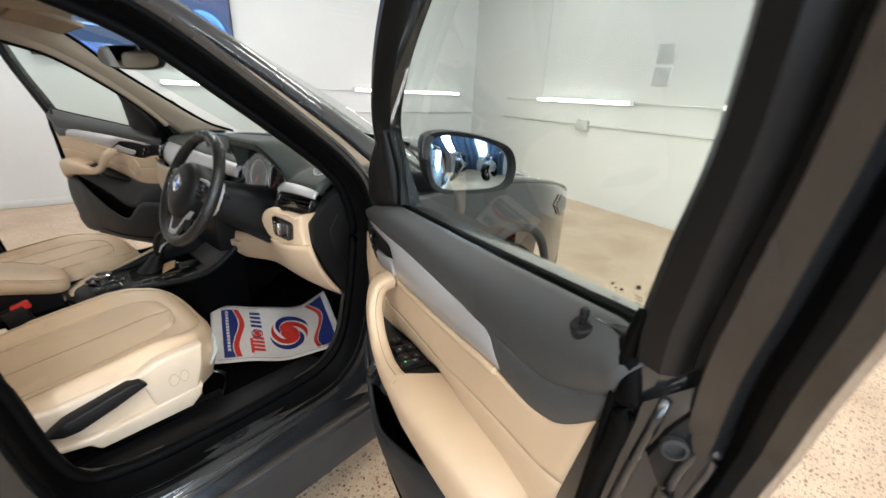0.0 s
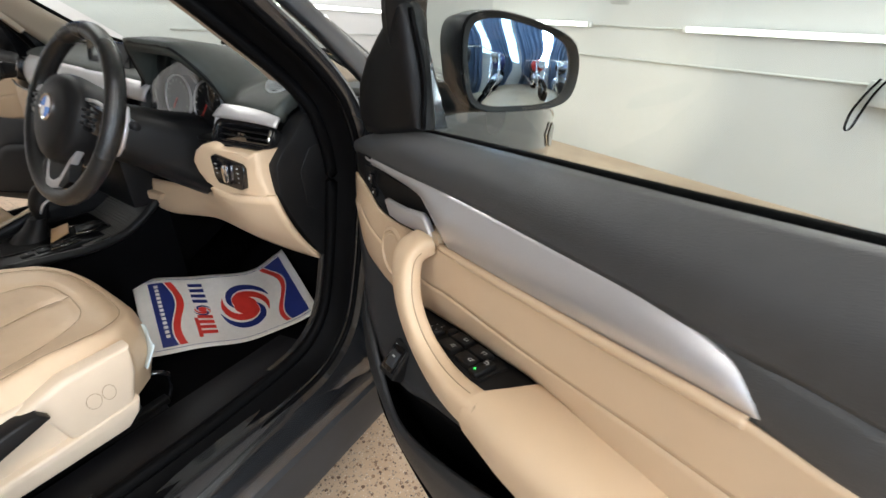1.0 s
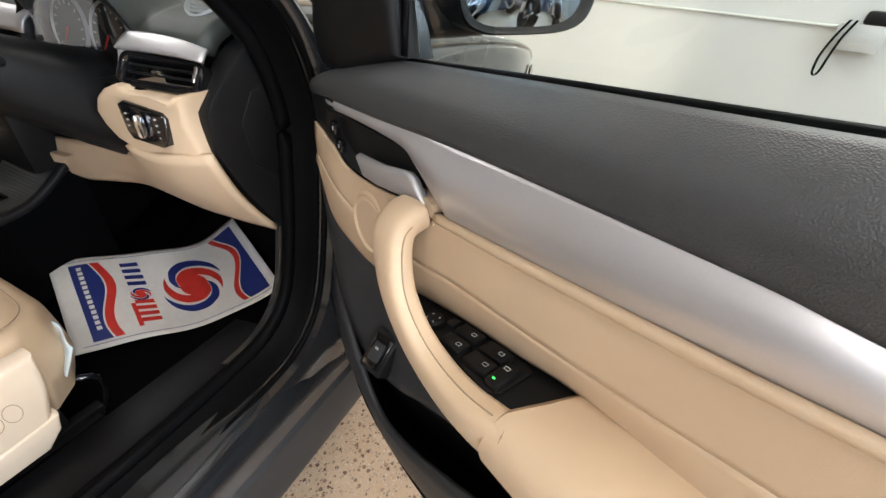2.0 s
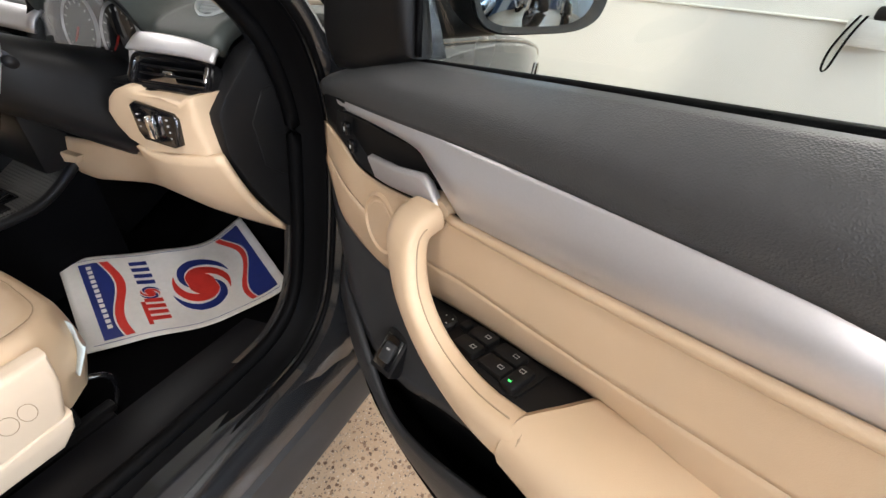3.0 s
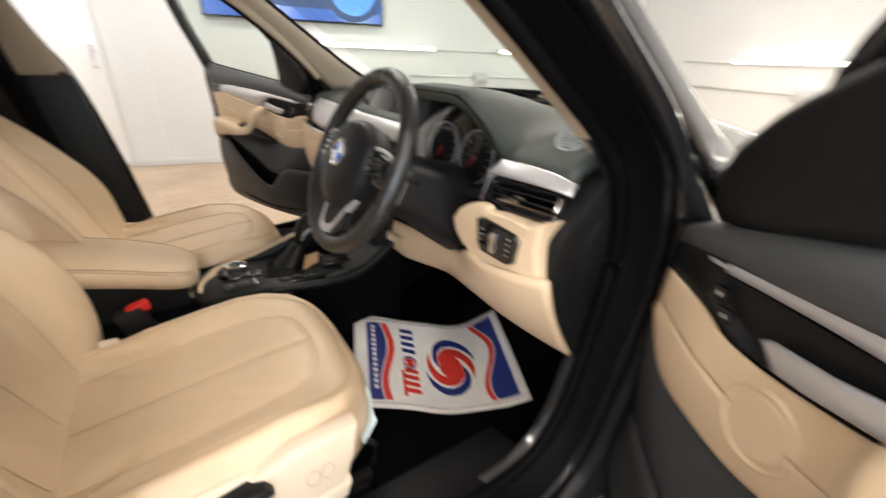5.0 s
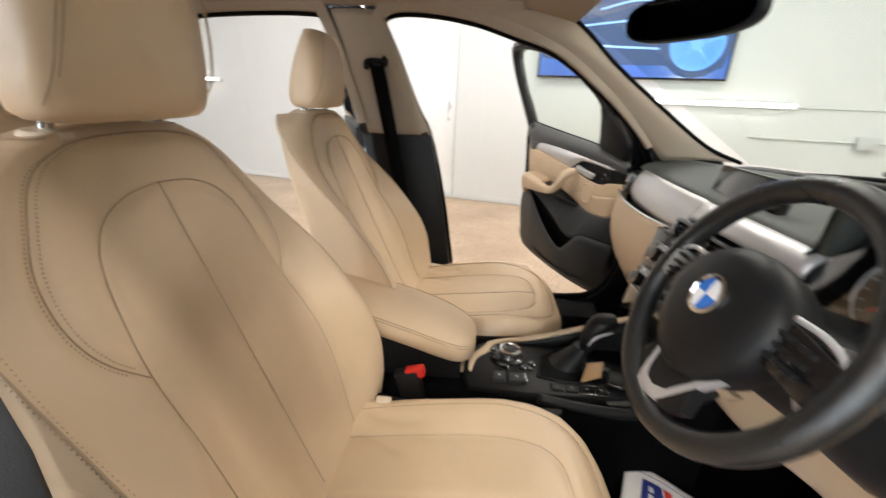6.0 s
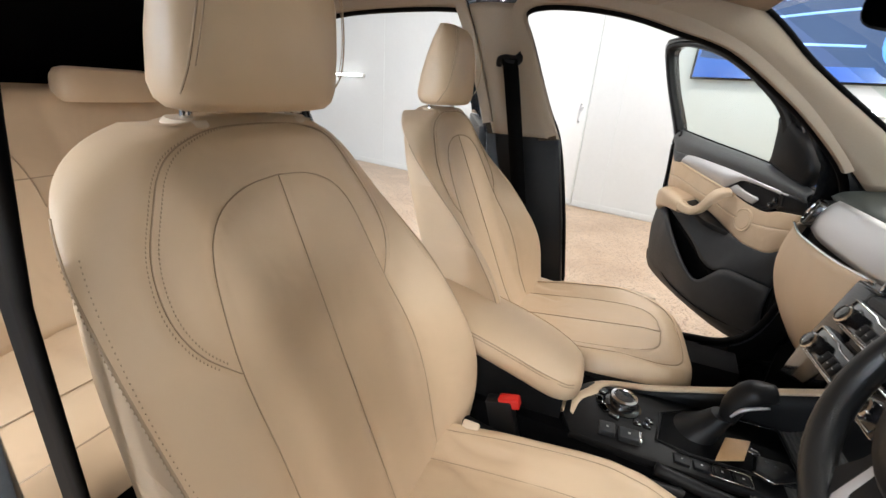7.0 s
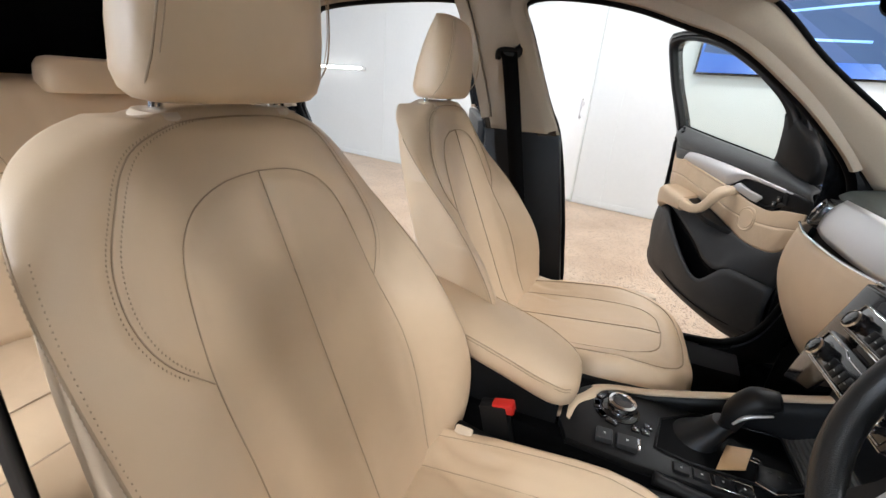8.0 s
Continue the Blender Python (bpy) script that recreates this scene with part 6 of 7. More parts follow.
for x, r in ((0.318, 0.055), (0.440, 0.055)):
    c = Vector((x, 0.266, 0.992))
    disc("dial", c, (0, -0.98, 0.2), [(r, 0), (r, 0.006), (r - 0.001, 0.0065), (r - 0.0025, 0.001), (0, 0.001)], SILVER, dash, 40, "silver ringed dial")
    disc("dial_face", c + Vector((0, -0.002, 0)), (0, -0.98, 0.2), [(r - 0.003, 0), (r - 0.003, 0.001), (0, 0.001)], BLACK, dash, 32)
    for i in range(13):
        a = radians(-40 + i * 260 / 12)
        p = c + Vector(((r - 0.013) * math.cos(a), -0.005 + 0.2 * (r - 0.013) * math.sin(a), (r - 0.013) * math.sin(a)))
        box("tick", p, (0.0016, 0.001, 0.006), ICON, dash, 0, Matrix.Rotation(-(a - math.pi / 2), 3, "Y"))
    box("needle", c + Vector((-0.012, -0.007, -0.012)), (0.003, 0.002, 0.040), REDPRINT, dash, 0, Matrix.Rotation(radians(45), 3, "Y"))
sheet("cluster_cover", lambda u, v: (0.195 + 0.335 * u, 0.235 + 0.030 * v, 0.930 + (hood_at(0.195 + 0.335 * u) - 0.930) * v), 24, 4, COVER, dash, 0, "clear glossy cluster cover").visible_shadow = False
strip("cluster_ledge", [(0.18, 0.215, 0.938), (0.37, 0.205, 0.932), (0.552, 0.218, 0.942)], [(0.18, 0.30, 0.930), (0.37, 0.30, 0.928), (0.55, 0.30, 0.932)], BLACK, dash, (0, 0, 0.004), 10, 3, 0.008, "black cluster ledge")

# silver band, centre vents, audio and climate panels
strip("silver_band", [(-0.605, 0.238, 0.932), (-0.50, 0.222, 0.925), (-0.30, 0.212, 0.926), (-0.14, 0.215, 0.934)], [(-0.600, 0.272, 1.016), (-0.50, 0.258, 1.020), (-0.30, 0.248, 1.020), (-0.14, 0.252, 1.018)], SILVER, dash, (0, -0.012, 0.004), 30, 8, 0.006, "satin silver dashboard band", False)
strip("silver_band_centre", [(-0.14, 0.215, 0.975), (0.04, 0.215, 0.978), (0.20, 0.235, 0.972)], [(-0.14, 0.250, 1.016), (0.04, 0.252, 1.018), (0.20, 0.265, 1.012)], SILVER, dash, (0, -0.006, 0.003), 16, 5, 0.006, "satin silver band above the vents", False)
vent(-0.640, 0.236, 0.972, 0.078, 0.072, radians(-16), dash, -1, 20)
glove_top = [(-0.700, 0.262, 0.935), (-0.66, 0.222, 0.925), (-0.55, 0.204, 0.918), (-0.35, 0.195, 0.920), (-0.185, 0.200, 0.930)]
strip("glove_box", [(-0.690, 0.33, 0.60), (-0.65, 0.31, 0.585), (-0.52, 0.30, 0.585), (-0.40, 0.285, 0.60), (-0.27, 0.27, 0.66)], glove_top, LEATHER_TRIM, dash, (0, -0.05, 0.015), 36, 14, 0.01, "beige glove box panel")
tube("chrome_edge", [(x, y - 0.004, z + 0.006) for x, y, z in glove_top[1:]], 0.0035, CHROME, dash, 6, k=8, label="thin chrome edge below the silver band")
cheek = [(-0.200, 0.932), (-0.125, 0.936), (-0.125, 0.775), (-0.165, 0.700), (-0.262, 0.665), (-0.250, 0.760)]
slab("stack_cheek", [(x, 0.178 - 0.10 * (0.93 - z), z) for x, z in cheek], [(x, 0.27, z) for x, z in cheek], GLOSS, dash, 0.006, "gloss black side of the centre stack", 3)
tube("glove_box_gap", [(-0.68, 0.232, 0.79), (-0.5, 0.214, 0.775), (-0.3, 0.200, 0.775), (-0.16, 0.196, 0.79)], 0.002, RUBBER, dash, 5, k=6)
for x in (-0.085, 0.06):
    vent(x, 0.190, 0.945, 0.135, 0.062, 0.0, dash, 1 if x > 0 else -1)
tilt = Matrix.Rotation(radians(-24), 3, "X")
for cz, cy, h, nm, lab in ((0.885, 0.165, 0.056, "audio_panel", "gloss black audio panel"), (0.820, 0.135, 0.060, "climate_panel", "gloss black climate panel")):
    pnl = box(nm, (-0.012, cy, cz), (0.262, 0.03, h), GLOSS, dash, 0.006, tilt, lab)
    tube("chrome_edge", [(-0.135, cy - 0.018, cz - h * 0.42), (0.11, cy - 0.018, cz - h * 0.42)], 0.002, CHROME, pnl, 6, k=1)
    tube("chrome_frame", [Vector((-0.012, cy, cz)) + tilt @ Vector((x, -0.0155, z)) for x, z in ((-0.125, h * 0.40), (-0.06, h * 0.40), (-0.045, h * 0.30), (0.02, h * 0.30), (0.035, h * 0.40), (0.122, h * 0.40), (0.122, -h * 0.40), (-0.125, -h * 0.40))], 0.0014, CHROME, pnl, 6, True, 1, "thin chrome frame")
    for kx in (-0.108, 0.082):
        nrm = tilt @ Vector((0, -1, 0))
        disc("knob", Vector((kx, cy - 0.012, cz)), nrm, [(0.021, 0), (0.021, 0.004), (0.017, 0.005), (0.016, 0.020), (0.013, 0.022), (0.0, 0.021)], GLOSS, pnl, 28, "black rotary knob")
        disc("knob_ring", Vector((kx, cy - 0.012, cz)), nrm, [(0.0175, 0.018), (0.0175, 0.0205), (0.0150, 0.0225), (0.0145, 0.019)], CHROME, pnl, 28, "chrome ring")
    for i in range(7):
        box("button", Vector((-0.062 + i * 0.0185, cy - 0.017, cz)), (0.016, 0.008, h * 0.4), BLACK, pnl, 0.002, tilt)
        box("mark", Vector((-0.062 + i * 0.0185, cy - 0.0225, cz + 0.002)), (0.004, 0.0008, 0.0012), ICON, pnl, 0, tilt)
# centre display
dp = box("centre_display", (-0.12, 0.318, 1.040), (0.255, 0.018, 0.100), GLOSS, dash, 0.006, Matrix.Rotation(radians(-12), 3, "X"), "dark centre display")
box("display_foot", (-0.12, 0.34, 1.01), (0.18, 0.03, 0.04), BLACK, dash, 0.006)

# steering column and stalks
loft("steering_column", [[(0.380 + w * (abs(math.cos(t)) ** 3 + abs(math.sin(t)) ** 3) ** (-1 / 3) * math.cos(t), y + 0.10 * (h * math.sin(t)), z + h * (abs(math.cos(t)) ** 3 + abs(math.sin(t)) ** 3) ** (-1 / 3) * math.sin(t)) for t in np.linspace(0, 2 * math.pi, 28, endpoint=False)] for y, w, z, h in ((0.045, 0.050, 0.975, 0.045), (0.065, 0.062, 0.962, 0.058), (0.12, 0.074, 0.935, 0.068), (0.19, 0.085, 0.895, 0.085), (0.25, 0.10, 0.865, 0.10), (0.34, 0.11, 0.85, 0.10))], BLACK, car, label="black steering column cover")
for s in (1, -1):
    tube("column_stalk", [(0.375 + s * 0.05, 0.09, 0.985), (0.375 + s * 0.11, 0.075, 0.99), (0.375 + s * 0.165, 0.065, 0.992)], [0.010, 0.010, 0.008], BLACK, car, 10, k=4, label="black column stalk")

# ---- steering wheel ----
WC = Vector((0.383, 0.026, 0.996))


def W(x, z, out=0.0):
    """In the wheel's plane: right, up, and towards the driver."""
    return WC + Matrix.Rotation(radians(-26), 3, "X") @ Vector((x, -out, z))


RAD = 0.161
wheel = tube("steering_wheel", [W(RAD * math.cos(a), RAD * math.sin(a), 0.0) for a in np.linspace(0, 2 * math.pi, 48, endpoint=False)], 0.0160, material("wheel_leather", (0.013, 0.013, 0.013), 0.28, bump=0.25, bump_scale=700), car, 14, True, 1, "black leather steering wheel with silver spokes", up=(0, -0.9, 0.44))
ho = [(0.092 * math.cos(t) * (1.06 if math.sin(t) > 0 else 1.0 - 0.12 * abs(math.sin(t))), 0.086 * math.sin(t) - 0.012) for t in np.linspace(0, 2 * math.pi, 36, endpoint=False)]
loft("hub", [[W(p[0] * k1, p[1] * k1, o) for p in ho] for o, k1 in ((-0.03, 0.92), (0.0, 1.0), (0.016, 0.98), (0.026, 0.90), (0.033, 0.65), (0.0355, 0.3))], BLACK, wheel, label="black airbag hub")
disc("emblem_ring", W(0, 0.003, 0.0345), W(0, 0, 1) - WC, [(0.026, 0), (0.026, 0.004), (0.023, 0.0055), (0.021, 0.003), (0, 0.003)], CHROME, wheel, 32, "chrome ringed round emblem")
for q in range(4):
    a0 = q * math.pi / 2
    pts = [W(0, 0.003, 0.038)] + [W(0.0195 * math.cos(a0 + i * math.pi / 16), 0.003 + 0.0195 * math.sin(a0 + i * math.pi / 16), 0.038) for i in range(9)]
    n = (W(0, 0, 1) - WC) * 0.0012
    slab("emblem_quarter", [p + n for p in pts], pts, material("emblem_%s" % ("blue" if q % 2 else "white"), (0.03, 0.16, 0.55) if q % 2 else (0.8, 0.8, 0.8), 0.2), wheel, 0)
for s in (1, -1):
    pod = [(s * 0.066, 0.034), (s * 0.11, 0.030), (s * 0.150, 0.024), (s * 0.155, 0.0), (s * 0.148, -0.022), (s * 0.11, -0.020), (s * 0.068, -0.018)]
    sp = slab("spoke", [W(x, z, 0.014) for x, z in pod], [W(x, z, -0.014) for x, z in pod], GLOSS, wheel, 0.006, "black spoke with switches")
    for i in range(3):
        for j in range(2):
            box("switch", W(s * (0.094 + j * 0.026), 0.018 - i * 0.012, 0.015), (0.021, 0.008, 0.006), BLACK, sp, 0.002, Matrix.Rotation(radians(-26), 3, "X"))
    tube("silver_edge", [W(s * 0.084, 0.036, 0.012), W(s * 0.12, 0.036, 0.010), W(s * 0.146, 0.024, 0.006), W(s * 0.15, -0.012, 0.006)], 0.0035, SILVER, wheel, 8, k=5)
us_o = [(-0.046, -0.072), (-0.037, -0.136), (-0.029, -0.148), (-0.008, -0.150), (0.020, -0.142), (0.072, -0.060), (0.062, -0.058), (0.020, -0.120), (-0.002, -0.131), (-0.020, -0.130), (-0.027, -0.121), (-0.036, -0.074)]
slab("silver_spoke", [W(x, z, 0.009) for x, z in us_o], [W(x, z, -0.004) for x, z in us_o], SILVER, wheel, 0.003, "satin silver lower spoke frame")
loft("spoke_web", [[W(x, z, o) for x, z in ((-0.055, -0.05), (0.055, -0.05), (0.054, -0.095), (0.060, -0.120), (0.04, -0.138), (0, -0.140), (-0.04, -0.138), (-0.060, -0.120), (-0.054, -0.095))] for o in (-0.010, 0.008)], BLACK, wheel)
for s in (1, -1):
    pd = [(s * 0.085, 0.03), (s * 0.13, 0.045), (s * 0.142, 0.02), (s * 0.142, -0.03), (s * 0.128, -0.05), (s * 0.09, -0.02)]
    slab("shift_paddle", [W(x, z, -0.026) for x, z in pd], [W(x, z, -0.034) for x, z in pd], SILVER, wheel, 0.003, "silver shift paddle")

# ---- centre console ----
CX = -0.015
con = loft("centre_console", [[(CX - w, y, 0.36), (CX - w, y, zt - 0.015), (CX - w + 0.012, y, zt), (CX + w - 0.012, y, zt), (CX + w, y, zt - 0.015), (CX + w, y, 0.36)] for y, w, zt in ((-0.66, 0.095, 0.60), (-0.29, 0.100, 0.595), (-0.265, 0.112, 0.607), (-0.10, 0.120, 0.600), (0.05, 0.122, 0.600), (0.14, 0.120, 0.612), (0.20, 0.118, 0.65), (0.26, 0.115, 0.69))], CARPET, car, label="dark centre console with controls and beige arm rest")
deck = [(CX + 0.105, -0.272), (CX + 0.112, -0.15), (CX + 0.108, -0.02), (CX + 0.10, 0.09), (CX - 0.085, 0.09), (CX - 0.088, -0.10), (CX - 0.075, -0.24), (CX - 0.03, -0.285), (CX + 0.06, -0.29)]
slab("console_deck", [(x, y, 0.616) for x, y in deck], [(x, y, 0.595) for x, y in deck], BLACK, con, 0.006, "black console deck")
rail = [(CX + 0.045, -0.298, 0.604), (CX - 0.01, -0.285, 0.606), (CX - 0.060, -0.255, 0.607), (CX - 0.098, -0.205, 0.609), (CX - 0.112, -0.115, 0.620), (CX - 0.116, 0.03, 0.667), (CX - 0.118, 0.16, 0.712), (CX - 0.120, 0.21, 0.735)]
strip("console_edge_trim", [(x + 0.028 * (i > 1) + 0.012 * (i <= 1), y + 0.028 * (i < 3), z + 0.006) for i, (x, y, z) in enumerate(rail)], [(x - 0.006, y - 0.006 * (i < 3), z - 0.012) for i, (x, y, z) in enumerate(rail)], LEATHER_TRIM, con, (0, 0, 0.006), 40, 5, 0.006, "beige console edge trim", True)
strip("console_tray_wall", [(x + 0.030, y, 0.590) for x, y, z in rail[3:]], [(x + 0.026, y, z + 0.004) for x, y, z in rail[3:]], BLACK, con, (0, 0, 0), 24, 3, 0.006, "black inner tray wall")
strip("console_outer_wall", [(x - 0.004, y, 0.40) for x, y, z in rail[3:]], [(x - 0.004, y, z - 0.010) for x, y, z in rail[3:]], BLACK, con, (0, 0, 0), 24, 3, 0.006, "black outer console side", True)
box("stack_body", (-0.012, 0.235, 0.80), (0.246, 0.13, 0.26), BLACK, con, 0.01, None, "black centre stack body")
prof = ([0.03, 0.10, 0.14, 0.20, 0.27], [0.607, 0.613, 0.620, 0.658, 0.706])
sheet("console_tray", lambda u, v: (CX - 0.088 + 0.204 * u, 0.03 + 0.24 * v, float(np.interp(0.03 + 0.24 * v, *prof)) + 0.0009 * math.sin(2 * math.pi * 34 * v)), 2, 272, RIBBED, con, 0, "grey ribbed tray mat")
tube("tray_rim", [(0.108, -0.12, 0.612), (0.114, -0.045, 0.607), (0.117, 0.02, 0.602), (0.117, 0.08, 0.604), (0.116, 0.135, 0.616), (0.114, 0.19, 0.648), (0.110, 0.245, 0.692), (0.104, 0.285, 0.74)], 0.012, BLACK, con, 10, k=6, label="black rounded tray rim")
# arm rest
rings = []
for y, w, zt, h in ((-0.264, 0.030, 0.668, 0.018), (-0.268, 0.050, 0.676, 0.034), (-0.277, 0.067, 0.683, 0.045), (-0.294, 0.083, 0.691, 0.053), (-0.319, 0.094, 0.701, 0.055), (-0.349, 0.099, 0.712, 0.055), (-0.41, 0.101, 0.733, 0.055), (-0.48, 0.100, 0.753, 0.055), (-0.55, 0.098, 0.770, 0.055), (-0.64, 0.090, 0.784, 0.055)):
    rings.append([(CX - 0.02 + w * c, y, zt - h / 2 + h / 2 * d) for c, d in ((-1, -0.5), (-1, 0.2), (-0.93, 0.75), (-0.75, 0.95), (0, 1.08), (0.75, 0.95), (0.93, 0.75), (1, 0.2), (1, -0.5), (0.9, -1), (-0.9, -1))])
ar = loft("arm_rest", rings, LEATHER, con, label="padded beige leather arm rest lid")
for s in (1, -1):
    for dz in (0.0, 0.007):
        tube("seam", [(CX - 0.02 + s * w * 0.955, y, zt - 0.006 - dz) for y, w, zt in ((-0.280, 0.070, 0.684), (-0.299, 0.086, 0.692), (-0.349, 0.099, 0.712), (-0.41, 0.101, 0.733), (-0.48, 0.100, 0.753), (-0.55, 0.098, 0.770), (-0.64, 0.090, 0.784))], 0.0010, SEAM, ar, 5, k=6)
loft("arm_rest_base", [[(CX - 0.02 + w * c, y, z) for c, z in ((-1, 0.575), (-1, zt), (1, zt), (1, 0.575))] for y, w, zt in ((-0.295, 0.078, 0.645), (-0.42, 0.088, 0.683), (-0.66, 0.086, 0.730))], BLACK, con, label="black arm rest box")
# rotary controller
ic = Vector((-0.033, -0.176, 0.612))
disc("controller_base", ic, (0, 0, 1), [(0.038, 0), (0.038, 0.006), (0.033, 0.009)], GLOSS, con, 32, "gloss black controller base")
kn = disc("controller_knob", ic, (0, 0, 1), [(0.026, 0.008), (0.0275, 0.022), (0.0265, 0.028), (0.021, 0.030), (0.019, 0.027), (0.0, 0.026)], CHROME, con, 36, "chrome rimmed rotary controller")
disc("knob_top", ic + Vector((0, 0, 0.0275)), (0, 0, 1), [(0.0185, -0.001), (0.0185, 0.0005), (0.0, 0.0015)], GLOSS, kn, 32, "black knob top")
for i in range(7):
    a = radians(-20 - i * 32) if i < 3 else radians(200 + (i - 3) * 36)
    box("controller_button", ic + Vector((0.046 * math.cos(a), 0.046 * math.sin(a), 0.006)), (0.022, 0.014, 0.006), GLOSS, con, 0.002, Matrix.Rotation(a + math.pi / 2, 3, "Z"))
for dx, dy in ((0.052, 0.028), (0.052, 0.046), (0.035, 0.052)):
    box("controller_button", ic + Vector((dx - 0.01, dy, 0.005)), (0.016, 0.015, 0.006), GLOSS, con, 0.002)
    box("mark", ic + Vector((dx - 0.01, dy, 0.0085)), (0.003, 0.0015, 0.0006), ICON, con, 0)
# parking brake and hold switches
for y, w in ((-0.205, 0.03), (-0.165, 0.036)):
    b = box("brake_switch", (0.058, y, 0.621), (0.030, w, 0.014), GREY, con, 0.003, Matrix.Rotation(radians(4), 3, "X"), "grey rocker switch")
    box("mark", (0.058, y, 0.6282), (0.004, 0.004, 0.0006), ICON, b, 0)
box("chrome_strip", (0.0585, -0.145, 0.622), (0.028, 0.005, 0.012), CHROME, con, 0.001)
# gear selector
well = [(CX + 0.055, -0.115), (CX + 0.066, -0.06), (CX + 0.06, 0.12), (CX - 0.085, 0.12), (CX - 0.08, -0.03), (CX - 0.03, -0.10)]
tube("well_rim", [(x, y, 0.618) for x, y in well], 0.0028, BLACK, con, 6, True, 1)
slab("selector_well", [(x, y, 0.6175) for x, y in well], [(x, y, 0.60) for x, y in well], RUBBER, con, 0.003, "black selector well")
loft("selector_gaiter", [[(CX - 0.015 + w * math.cos(t), y + w * 0.9 * math.sin(t), z) for t in np.linspace(0, 2 * math.pi, 20, endpoint=False)] for y, w, z in ((-0.045, 0.050, 0.605), (-0.035, 0.040, 0.625), (-0.018, 0.029, 0.645), (-0.004, 0.022, 0.668))], BLACK, con, label="black selector gaiter")
tube("gear_selector", [(CX - 0.015, 0.004, 0.66), (CX - 0.015, 0.008, 0.70), (CX - 0.015, 0.028, 0.732), (CX - 0.015, 0.060, 0.742)], [0.017, 0.024, 0.027, 0.019], BLACK, con, 18, k=6, label="black gear selector with silver edge", squash=0.85)
tube("selector_edge", [(CX + 0.008, 0.000, 0.684), (CX + 0.010, 0.014, 0.708), (CX + 0.008, 0.050, 0.724)], [0.002, 0.004, 0.002], SILVER, con, 8, k=5)
# mode buttons
for i in range(4):
    box("mode_button", (0.072, -0.075 + i * 0.032, 0.618), (0.022, 0.026, 0.008), BLACK, con, 0.002)
    box("mark", (0.072, -0.075 + i * 0.032, 0.6222), (0.003, 0.003, 0.0006), ICON, con, 0)
tube("button_frame", [(0.058, -0.03, 0.6195), (0.086, -0.03, 0.6195), (0.086, 0.035, 0.6195), (0.058, 0.035, 0.6195)], 0.0012, CHROME, con, 5, True, 1)

# ---- mirror, visors ----
def mirror_ring(k1, o, hw, hh):
    ring = []
    for t in np.linspace(0, 2 * math.pi, 36, endpoint=False):
        r = (abs(math.cos(t)) ** 3 + abs(math.sin(t)) ** 3) ** (-1 / 3)
        a, b = hw * k1 * r * math.cos(t), hh * k1 * r * math.sin(t)
        ring.append(Vector((0.100, 0.012, 1.350)) + Matrix.Rotation(radians(28), 3, "Z") @ Vector((a, o - b * 0.1, b)))
    return ring


mr = loft("rear_view_mirror", [mirror_ring(k1, o, 0.118, 0.034) for o, k1 in ((0.045, 0.45), (0.036, 0.82), (0.014, 1.0), (0.0, 0.98))], BLACK, car, label="black rear view mirror")
loft("mirror_face", [mirror_ring(1, o, 0.111, 0.030) for o in (-0.001, -0.004)], MIRROR, mr, True, True, False, "mirror glass")
tube("mirror_stem", [(0.085, 0.045, 1.36), (0.06, 0.065, 1.40), (0.03, 0.06, 1.46)], 0.014, BLACK, mr, 10)
for s in (1, -1):
    box("sun_visor", (s * 0.33, -0.11, 1.462), (0.40, 0.16, 0.016), HEADLINER, car, 0.007, Matrix.Rotation(radians(-14), 3, "X"), "beige folded sun visor")
box("roof_console", (0, -0.20, 1.478), (0.20, 0.22, 0.03), HEADLINER, car, 0.01, None, "beige roof console")
tube("airbag_mark", [(-0.645, 0.008 + 0.018 * math.cos(a) - 0.010 * math.sin(a), 1.362 + 0.010 * math.cos(a) + 0.012 * math.sin(a)) for a in np.linspace(0, 2 * math.pi, 14, endpoint=False)], 0.0011, SEAM, car, 5, True, 2)


# ---- outside of the car ----
def wing_x(y, z):
    """Half width of the car's side ahead of the door."""
    bow = 0.905 - 0.10 * max(0.0, (y - 1.15) / 0.6) ** 2
    return bow - 0.13 * max(0.0, z - 0.80) ** 1.2 - 0.02 * max(0.0, 0.45 - z)


WHEEL_Y, WHEEL_R = 1.02, 0.345
